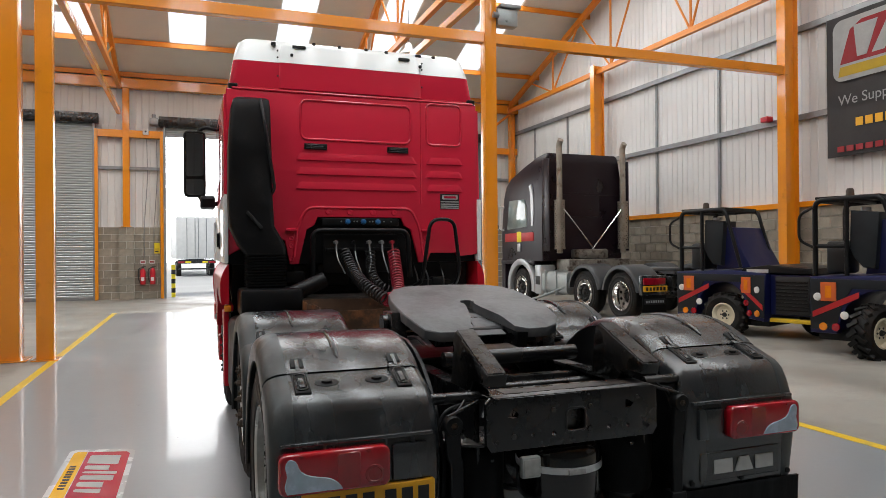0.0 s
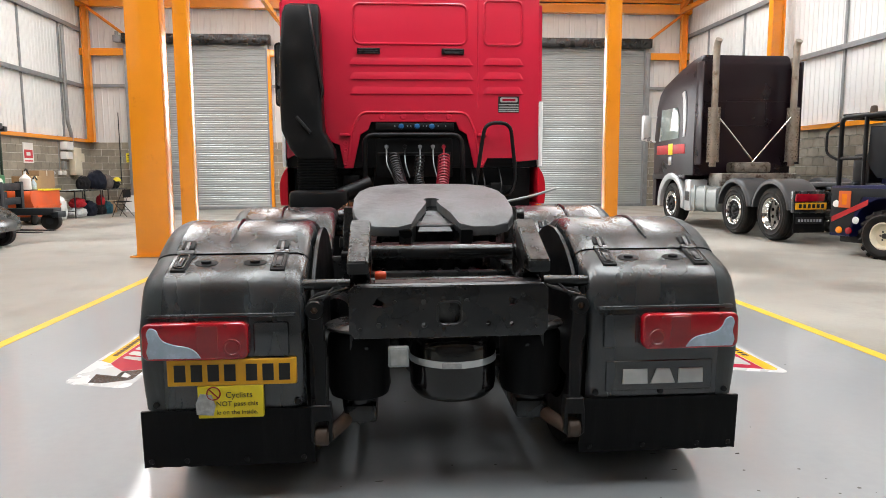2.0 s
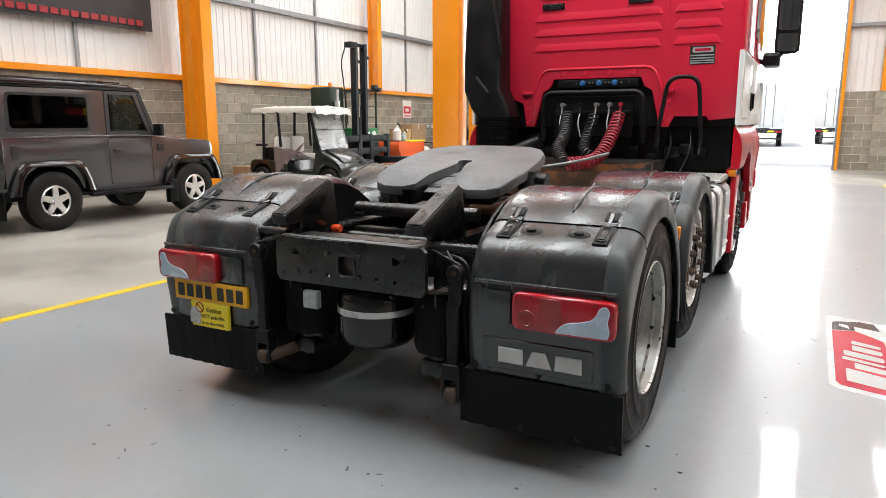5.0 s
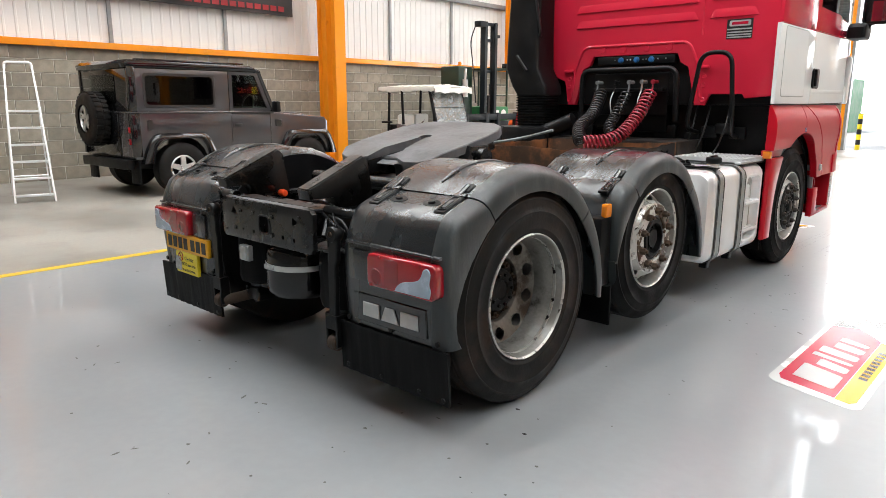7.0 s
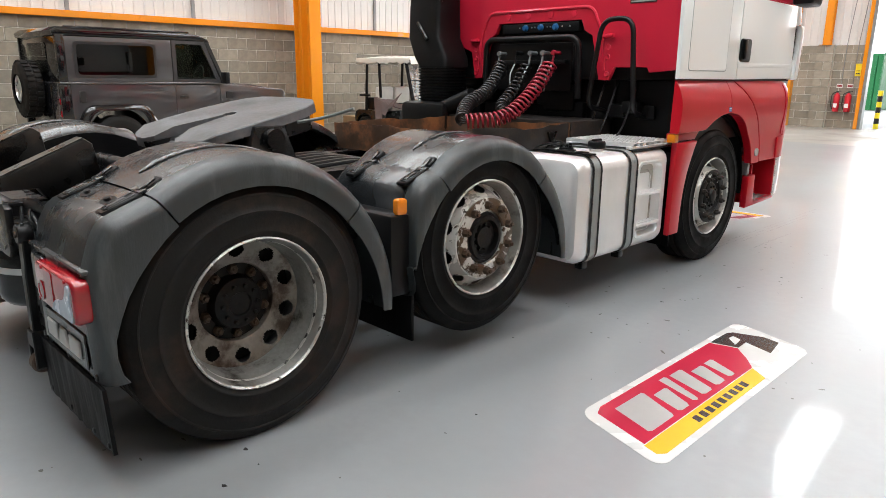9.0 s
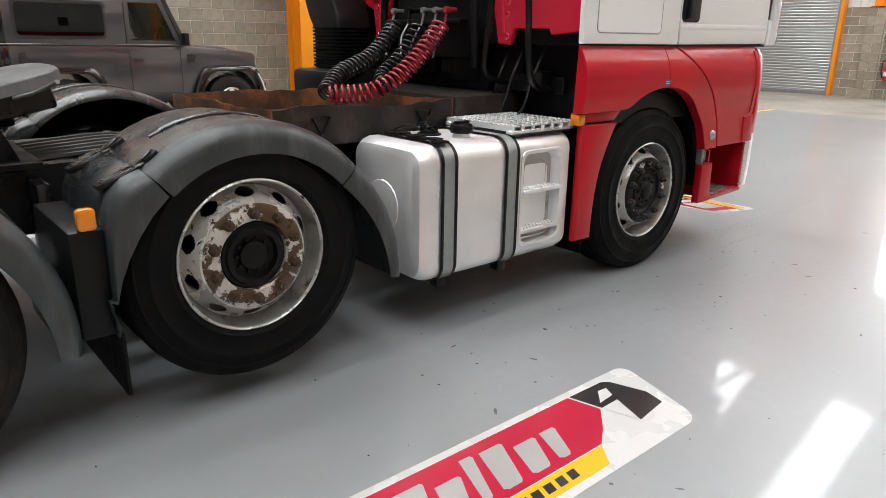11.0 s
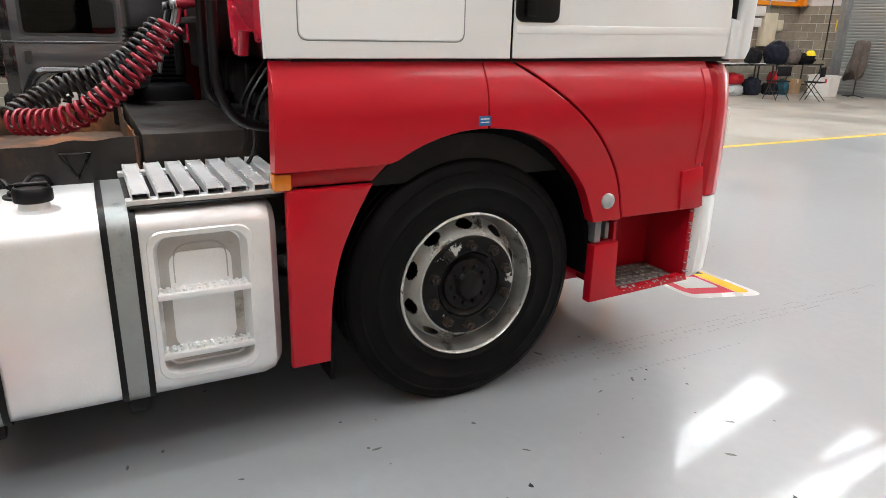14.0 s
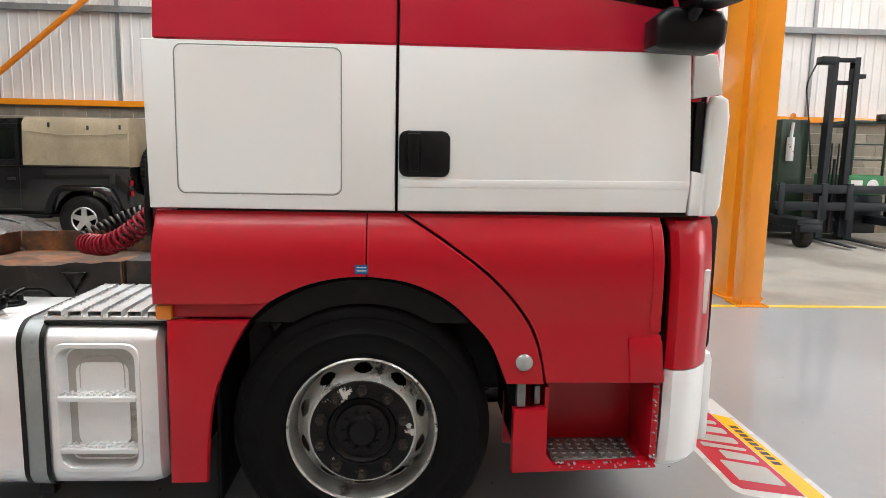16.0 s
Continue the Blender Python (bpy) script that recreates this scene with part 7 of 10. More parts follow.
# ---- other vehicles ----
M.update({
    "lr_grey": mat("dark_grey_metallic_paint", (0.082, 0.079, 0.083), 0.16, 0.4, 0.06, 1.5, 0.02, 90, coat=0.8),
    "gloss_black": mat("glossy_black_paint", (0.007, 0.007, 0.0078), 0.08, 0, 0.1, 2, 0.01, 90, spec=0.6, coat=0.3),
    "alloy": mat("silver_alloy", (0.66, 0.66, 0.65), 0.3, 0.8, 0.08, 6, 0.05),
    "canvas": mat("tan_canvas", (0.31, 0.255, 0.17), 0.85, 0, 0.18, 2.2, 0.6, 30, dirt=(0.22, 0.18, 0.12), dirt_amt=0.35, dirt_scale=3),
    "cream": mat("cream_paint", (0.66, 0.60, 0.46), 0.45, 0, 0.08, 4, 0.05),
    "blue": mat("blue_machine_paint", (0.006, 0.009, 0.06), 0.4, 0, 0.15, 2, 0.06, 60, spec=0.35),
    "fork_grey": mat("dark_blue_grey_paint", (0.012, 0.015, 0.018), 0.45, 0, 0.15, 3, 0.08, 60, spec=0.3),
    "green": mat("green_machine_paint", (0.015, 0.17, 0.05), 0.4, 0, 0.12, 3, 0.05),
    "green_d": mat("dark_green_paint", (0.008, 0.026, 0.013), 0.4, 0, 0.12, 3, 0.05),
    "cart_green": mat("dark_green_gloss_body", (0.0085, 0.0115, 0.0112), 0.24, 0, 0.1, 3, 0.05, coat=0.3),
    "vinyl": mat("white_vinyl", (0.62, 0.605, 0.56), 0.5, 0, 0.06, 5, 0.15, 40),
    "brown": mat("brown_cloth", (0.16, 0.12, 0.115), 0.9, 0, 0.15, 6, 0.4, 50),
    "aubergine": mat("dark_aubergine_paint", (0.012, 0.006, 0.010), 0.3, 0, 0.15, 1.5, 0.04, 60, spec=0.3),
    "scania_white": mat("silver_white_paint", (0.42, 0.43, 0.44), 0.32, 0.3, 0.05, 2, 0.03, coat=0.3),
    "sticker_red": mat("bright_red_vinyl", (0.42, 0.016, 0.018), 0.4, 0, 0.1, 5, 0.02),
    "sticker_orange": mat("orange_reflective", (0.60, 0.115, 0.025), 0.4, 0, 0.1, 5, 0.02),
    "guard_grey": mat("mid_grey_mudguard_plastic", (0.03, 0.032, 0.035), 0.4, 0, 0.15, 3, 0.06, 60),
    "stack": mat("weathered_steel_exhaust", (0.38, 0.345, 0.29), 0.35, 0.6, 0.15, 4, 0.08, 60, dirt=(0.18, 0.145, 0.105), dirt_amt=0.35),
    "haze": haze("smoky_perspex_screen", (0.5, 0.52, 0.52), 0.38),
    # pale base colour stands in for the bright wall showing in the window
    "pale_glass": mat("pale_wall_view_glass", (0.20, 0.24, 0.225), 0.06, 0, 0.25, 1.5, 0.01, 40, spec=1.0, coat=0.6),
    "skip": mat("orange_red_plastic", (0.62, 0.09, 0.012), 0.45, 0, 0.1, 3, 0.05),
    "card": mat("brown_cardboard", (0.36, 0.235, 0.13), 0.85, 0, 0.12, 4, 0.15),
    "banner": mat("dark_banner_cloth", (0.035, 0.032, 0.032), 0.7, 0, 0.15, 2, 0.15, 30),
    "banner_white": mat("dull_white_banner_print", (0.34, 0.34, 0.33), 0.7, 0, 0.1, 3, 0.1, 30),
    "banner_red": mat("dull_red_banner_print", (0.26, 0.015, 0.02), 0.7, 0, 0.1, 3, 0.1, 30),
    "banner_yellow": mat("dull_yellow_banner_print", (0.42, 0.28, 0.02), 0.7, 0, 0.1, 3, 0.1, 30),
    "sign_red": mat("red_sign", (0.55, 0.015, 0.03), 0.4, 0, 0.05, 5, 0.02),
    "shade_red": mat("dull_red_print", (0.30, 0.02, 0.025), 0.6, 0, 0.08, 5, 0.02),
})


def car_wheel(parent, x, y, z, R, W, r, side, rim_m="alloy", spokes=5, lug=0):
    """A road wheel whose outer face looks to the given side."""
    sg = -side
    b = bmn()
    lathe(b, [(r, 0.02), (r + 0.02, 0.0), (R - 0.08, -0.01), (R - 0.03, 0.006), (R, 0.035), (R, W - 0.035), (R - 0.03, W), (r, W - 0.02)], (x, y, z), "x", sg, 40)
    if lug:
        for k in range(lug):
            t = 2 * math.pi * k / lug
            for h in (0, 1):
                m = Matrix.Translation((x, y, z)) @ Matrix.Rotation(t + h * math.pi / lug, 4, "X") @ Matrix.Translation((sg * W * (0.27 + 0.46 * h), 0, R)) @ Matrix.Rotation(radians(30 if h else -30), 4, "Z")
                box(b, -W * 0.26, W * 0.26, -0.035, 0.035, -0.02, 0.03, m=m)
    w = part("wheel", b, "tyre", parent, "black rubber tyre")
    b = bmn()
    lathe(b, [(r + 0.004, 0.02), (r - 0.012, 0.012), (r - 0.03, 0.03), (r - 0.035, 0.09), (0.0005, 0.1)], (x, y, z), "x", sg, 32)
    part("rim", b, "hub" if spokes else rim_m, w)
    b = bmn()
    if spokes:
        for k in range(spokes):
            t = 2 * math.pi * k / spokes
            m = Matrix.Translation((x + sg * 0.03, y, z)) @ Matrix.Rotation(t, 4, "X")
            prism(b2 := bmn(), [(-r * 0.22, 0.03), (r * 0.22, 0.03), (r * 0.17, r - 0.02), (-r * 0.17, r - 0.02)], "x", -0.012, 0.02, 0.006)
            bmesh.ops.transform(b2, matrix=m, verts=b2.verts)
            tmp = bpy.data.meshes.new("tmp")
            b2.to_mesh(tmp)
            b2.free()
            b.from_mesh(tmp)
            bpy.data.meshes.remove(tmp)
        lathe(b, [(r * 0.32, 0.03), (r * 0.30, 0.012), (0.0005, 0.01)], (x, y, z), "x", sg, 20)
        lathe(b, [(r + 0.002, 0.018), (r - 0.012, 0.008), (r - 0.028, 0.02)], (x, y, z), "x", sg, 32)
    else:
        lathe(b, [(r * 0.7, 0.09), (r * 0.45, 0.05), (r * 0.2, 0.045), (0.0005, 0.04)], (x, y, z), "x", sg, 24)
    part("wheel_face", b, rim_m, w)
    if not spokes:
        b = bmn()
        for k in range(6):
            t = 2 * math.pi * k / 6
            lathe(b, [(0.018, 0.05), (0.018, 0.035), (0.0005, 0.034)], (x, y + r * 0.33 * math.cos(t), z + r * 0.33 * math.sin(t)), "x", sg, 6)
        lathe(b, [(0.05, 0.045), (0.045, 0.02), (0.0005, 0.018)], (x, y, z), "x", sg, 16)
        part("wheel_nut", b, "ink", w)
    return w


def off_roader(name, label, paint, canvas):
    """A boxy short off-roader; the rear axle is at the origin and it looks along +y."""
    t = thing(name, label, "car", "off-road cars")
    R = 0.395
    dy = 0.0 if canvas else -0.08

    def body_profile():
        p = [(-0.72, 0.62), (-0.70, 0.56), (-0.5, 0.56)]
        p += arc(0, 0.42, 0.47, 165, 15, 8)
        p += [(0.52, 0.47), (1.86, 0.47)]
        p += arc(2.4, 0.42, 0.47, 165, 15, 8)
        p += [(2.86, 0.62), (2.88, 0.75), (2.87, 1.08), (2.80, 1.15), (1.75 + dy, 1.24), (-0.72, 1.24)]
        return p
    b = bmn()
    prism(b, body_profile(), "x", -0.87, 0.87, 0.025)
    bmesh.ops.triangulate(b, faces=[f for f in b.faces if len(f.verts) > 4])
    body = part("body", b, paint, t, "slab-sided body", 32)
    b = bmn()
    box(b, -0.9, 0.9, -0.74, 1.8 + dy, 1.235, 1.262, 0.012)
    part("waist_rail", b, paint, body)
    for sx in (-1, 1):
        for yc in (0, 2.4):
            b = bmn()
            outer = [(yc + u, v) for u, v in ((-0.63, 0.5), (-0.57, 0.68), (-0.49, 0.84), (-0.43, 0.91), (-0.35, 0.94), (0.35, 0.94), (0.43, 0.91), (0.49, 0.84), (0.57, 0.68), (0.63, 0.5))]
            inner = [(yc + u, v) for u, v in ((-0.48, 0.5), (-0.46, 0.62), (-0.42, 0.74), (-0.36, 0.82), (-0.28, 0.86), (0.28, 0.86), (0.36, 0.82), (0.42, 0.74), (0.46, 0.62), (0.48, 0.5))]
            mid = [((a + c) / 2, (e + f) / 2) for (a, e), (c, f) in zip(outer, inner)]
            loft(b, [[(sx * x, y, z) for y, z in ln + inner[::-1]] for x, ln in ((0.84, outer), (0.90, outer), (0.935, [(a * 0.8 + c * 0.2, e * 0.8 + f * 0.2) for (a, e), (c, f) in zip(outer, mid)]), (0.96, mid), (0.965, [(a * 0.2 + c * 0.8, e * 0.2 + f * 0.8) for (a, e), (c, f) in zip(mid, inner)]))])
            part("wheel_arch", b, "gloss_black", t, "glossy black wheel arch")
            car_wheel(t, sx * 0.93, yc, R, R, 0.26, 0.21, sx, "alloy", 5)
        b = bmn()
        box(b, sx * 0.87, sx * 1.0, 0.5, 1.9, 0.42, 0.47, 0.012)
        part("side_step", b, "black", t)
        b = bmn()
        box(b, sx * 0.87, sx * 0.98, 1.84, 2.0, 0.2, 0.55, 0.006)
        part("mud_flap", b, "flap", t)
        b = bmn()
        box(b, sx * 0.6, sx * 0.9, -0.68, -0.66, 0.2, 0.55, 0.004)
        part("mud_flap", b, "flap", t)
        # door: raised edge, handle, hinge; mirror
        b = bmn()
        tube(b, [(sx * 0.872, y, z) for y, z in ((0.98 + dy, 0.56), (0.98 + dy, 1.22), (1.72 + dy, 1.22), (1.72 + dy, 0.56))], 0.006, 6, closed=True)
        dr = part("door", b, "ink", body)
        b = bmn()
        box(b, sx * 0.87, sx * 0.89, 1.04 + dy, 1.17 + dy, 1.02, 1.06, 0.008)
        part("door_handle", b, "ink", dr)
        b = bmn()
        prism(b, rrect(1.82 + dy, 1.94 + dy, 1.0, 1.12, 0.02), "x", sx * 0.868, sx * 0.885, 0.004, 1)
        part("air_vent", b, "ink", body)
        b = bmn()
        prism(b, rrect(-0.5, -0.42, 0.98, 1.14, 0.02), "x", sx * 0.868, sx * 0.885, 0.004, 1)
        part("air_vent", b, "ink", body)
        b = bmn()
        box(b, sx * 0.92, sx * 1.08, 1.72 + dy, 1.8 + dy, 1.24, 1.42, 0.02)
        box(b, sx * 0.86, sx * 0.96, 1.73 + dy, 1.77 + dy, 1.25, 1.28, 0.006)
        part("wing_mirror", b, "black", t)
        for z in (0.78, 0.95):
            b = bmn()
            box(b, sx * 0.76, sx * 0.84, -0.755, -0.72, z, z + 0.09, 0.01)
            part("tail_lamp", b, "lamp_red", t, "round red tail lamp")
    # bonnet, bumpers, grille
    b = bmn()
    prism(b, [(1.78 + dy, 1.245), (2.3, 1.235), (2.84, 1.14), (2.84, 1.10), (1.78 + dy, 1.15)], "x", -0.62, 0.62, 0.015)
    part("bonnet", b, paint, t)
    b = bmn()
    box(b, -0.88, 0.88, 2.84, 3.02, 0.5, 0.66, 0.015)
    part("front_bumper", b, "black", t)
    b = bmn()
    box(b, -0.8, 0.8, -0.82, -0.7, 0.42, 0.56, 0.012)
    part("rear_bumper", b, "black", t)
    b = bmn()
    box(b, -0.4, 0.4, 2.86, 2.9, 0.72, 1.05, 0.01)
    gr = part("grille", b, "black", t)
    for sx in (-1, 1):
        b = bmn()
        lathe(b, [(0.1, 2.87), (0.1, 2.9), (0.085, 2.91), (0.0005, 2.92)], (sx * 0.6, 0, 0.9), "y", 1, 20)
        part("head_lamp", b, "glass_clear", t)
    # chassis underside
    b = bmn()
    box(b, -0.6, 0.6, -0.6, 2.7, 0.4, 0.6, 0.02)
    part("underside", b, "black", t)
    # upper body
    z0, z1 = 1.26, 1.88
    for sx in (-1, 1):
        xo = 0.86 if sx > 0 else -0.86
        xi = xo - sx * 0.05
        if not canvas:
            b = bmn()
            prism(b, [(-0.72, z0), (0.96 + dy, z0), (0.96 + dy, z1), (-0.70, z1)], "x", xo - sx * 0.04, xo, 0.008)
            q = part("quarter_panel", b, paint, t)
            b = bmn()
            prism(b, rrect(-0.52, 0.72 + dy, z0 + 0.06, z1 - 0.06, 0.06), "x", xo - sx * 0.01, xo + sx * 0.005, 0.003, 1)
            part("window_seal", b, "ink", q)
            b = bmn()
            prism(b, rrect(-0.48, 0.68 + dy, z0 + 0.1, z1 - 0.1, 0.05), "x", xo + sx * 0.004, xo + sx * 0.008)
            part("window_pane", b, "glass_dark", q, "dark tinted side window")
        # door frame and glass
        b = bmn()
        fo = [(y + dy, z) for y, z in ((0.97, z0), (1.76, z0), (1.50, z1), (0.97, z1))]
        fi = [(y + dy, z) for y, z in ((1.03, z0 + 0.05), (1.67, z0 + 0.05), (1.45, z1 - 0.05), (1.03, z1 - 0.05))]
        loft(b, [[(xi, y, z) for y, z in fo], [(xo, y, z) for y, z in fo], [(xo, y, z) for y, z in fi], [(xi, y, z) for y, z in fi], [(xi, y, z) for y, z in fo]], cap=False)
        f = part("window_frame", b, paint, t)
        b = bmn()
        prism(b, fi, "x", xi + sx * 0.02, xi + sx * 0.025)
        part("window_pane", b, "glass_clear", f)
        # windscreen pillar
        b = bmn()
        loft(b, [[(xo - sx * 0.06, y, z), (xo, y, z), (xo, y + 0.06, z), (xo - sx * 0.06, y + 0.06, z)] for y, z in ((1.78 + dy, z0), (1.51 + dy, z1))])
        part("screen_pillar", b, "ink", t)
    b = bmn()
    loft(b, [[(-0.8, y, z), (0.8, y, z), (0.8, y + 0.01, z), (-0.8, y + 0.01, z)] for y, z in ((1.8 + dy, z0), (1.54 + dy, z1))])
    part("windscreen", b, "glass_clear", t)
    for sx in (-1, 1):
        b = bmn()
        box(b, sx * 0.45 - 0.24, sx * 0.45 + 0.24, 0.85, 1.0, 0.9, 1.6, 0.06)
        box(b, sx * 0.45 - 0.24, sx * 0.45 + 0.24, 0.9, 1.4, 0.85, 1.05, 0.05)
        part("seat", b, "ink", t, "black seat")
    b = bmn()
    tube(b, [(0.42 + 0.17 * math.cos(a), 1.5 + 0.05 * math.sin(a), 1.36 + 0.16 * math.sin(a)) for a in (2 * math.pi * k / 20 for k in range(20))], 0.014, 6, closed=True)
    box(b, -0.8, 0.8, 1.6, 1.78, 1.15, 1.32, 0.03)
    part("steering_wheel", b, "ink", t)
    if canvas:
        b = bmn()
        rings = []
        for y, k in ((-0.74, 0.03), (-0.72, 0.0), (0.0, 0.008), (0.92, 0.0)):
            rings.append([(x, y, z) for x, z in [(-0.87, 1.25), (-0.86, 1.6), (-0.83 + k, 1.93 - k), (-0.74, 2.02 - k), (0.0, 2.05 - k), (0.74, 2.02 - k), (0.83 - k, 1.93 - k), (0.86, 1.6), (0.87, 1.25)]])
        loft(b, rings)
        cv = part("canvas_hood", b, "canvas", t, "tan canvas hood stretched over the load bed")
        for sx in (-1, 1):
            for y, z in ((-0.6, 1.88), (0.5, 1.9), (-0.1, 1.86)):
                b = bmn()
                box(b, sx * 0.83, sx * 0.868, y - 0.012, y + 0.012, z - 0.035, z + 0.035, 0.004, 1)
                part("hood_strap", b, "ink", cv)
            b = bmn()
            tube(b, arc_path([(sx * 0.868, -0.7, 1.78), (sx * 0.872, 0.1, 1.73), (sx * 0.868, 0.9, 1.80)], 0.3), 0.008, 6)
            part("hood_seam", b, "canvas", cv)
            b = bmn()
            prism(b, [(0.98, 1.88), (1.55, 1.88), (1.5, 1.98), (0.98, 2.0)], "x", -0.84, 0.84, 0.02) if sx > 0 else box(b, -0.8, 0.8, 0.93, 0.97, 1.26, 1.9, 0.01)
            part("cab_roof" if sx > 0 else "bulkhead", b, "gloss_black", t)
    else:
        b = bmn()
        prism(b, [(-0.76, 1.885), (1.43, 1.885), (1.51, 1.87), (1.48, 1.92), (1.31, 1.98), (-0.70, 2.0), (-0.77, 1.95)], "x", -0.87, 0.87, 0.03)
        rf = part("roof", b, "gloss_black", t, "glossy black roof")
        for sx in (-1, 1):
            b = bmn()
            box(b, sx * 0.78, sx * 0.83, -0.6, 1.2, 1.99, 2.02, 0.01)
            part("roof_gutter", b, "gloss_black", rf)
        b = bmn()
        prism(b, rrect(-0.86, 0.86, 1.25, 1.9, 0.04), "y", -0.73, -0.69, 0.01)
        rr = part("rear_panel", b, "gloss_black", t)
        b = bmn()
        prism(b, rrect(-0.44, 0.44, 0.6, 1.25, 0.03), "y", -0.742, -0.7, 0.008)
        part("tail_door", b, "gloss_black", t, "black tail door")
        b = bmn()
        prism(b, rrect(-0.42, 0.42, 1.38, 1.8, 0.04), "y", -0.74, -0.728)
        part("window_pane", b, "glass_clear", rr)
    # spare wheel on the tail door
    b = bmn()
    c = (-0.12, -0.9, 1.15)
    lathe(b, [(0.21, -0.02), (0.24, 0.0), (0.33, -0.005), (0.37, 0.01), (0.395, 0.04), (0.395, 0.2), (0.36, 0.235), (0.2, 0.235)], (c[0], c[1] - 0.09, c[2]), "y", 1, 40)
    for k in range(30):
        m = Matrix.Translation((c[0], c[1] + 0.03, c[2])) @ Matrix.Rotation(2 * math.pi * k / 30, 4, "Y")
        for q in (-1, 1):
            box(b, -0.026 + q * 0.01, 0.026 + q * 0.01, q * 0.055 - 0.045, q * 0.055 + 0.045, 0.385, 0.412, 0.005, 1, m)
    sp = part("spare_wheel", b, "tyre", t, "spare wheel with a chunky tyre")
    b = bmn()
    for k in range(5):
        a = 2 * math.pi * k / 5
        m = Matrix.Translation((c[0], c[1] - 0.075, c[2])) @ Matrix.Rotation(a, 4, "Y")
        box(b, -0.035, 0.035, -0.01, 0.02, 0.02, 0.2, 0.006, 1, m)
    lathe(b, [(0.21, 0.0), (0.195, -0.012), (0.185, 0.02)], (c[0], c[1] - 0.075, c[2]), "y", 1, 28)
    part("rim", b, "alloy", sp)
    b = bmn()
    lathe(b, [(0.19, 0.06), (0.0005, 0.06)], (c[0], c[1] - 0.075, c[2]), "y", 1, 24)
    part("wheel_back", b, "hub", sp)
    if canvas:
        b = bmn()
        box(b, 0.45, 0.7, -0.78, -0.74, 0.72, 0.82, 0.006)
        part("number_plate", b, "plate", t)
    else:
        for sx in (-1, 1):
            b = bmn()
            box(b, sx * 0.80, sx * 0.876, -0.745, -0.60, 0.6, 1.235, 0.012)
            box(b, sx * 0.80, sx * 0.868, -0.735, -0.62, 1.262, 1.9, 0.01)
            part("corner_capping", b, "gloss_black", body, "glossy black rear corner capping")
    return t


lr1 = off_roader("off_road_car", "dark grey boxy off-road car with a glossy black roof", "lr_grey", False)
lr1.matrix_basis = pose(-8.02, 3.12, 0, 0, 0, 1.0)
lr2 = off_roader("off_road_car", "black off-road pickup with a tan canvas hood", "gloss_black", True)
lr2.matrix_basis = pose(-8.35, -0.45, 0, 0, 0, 180)


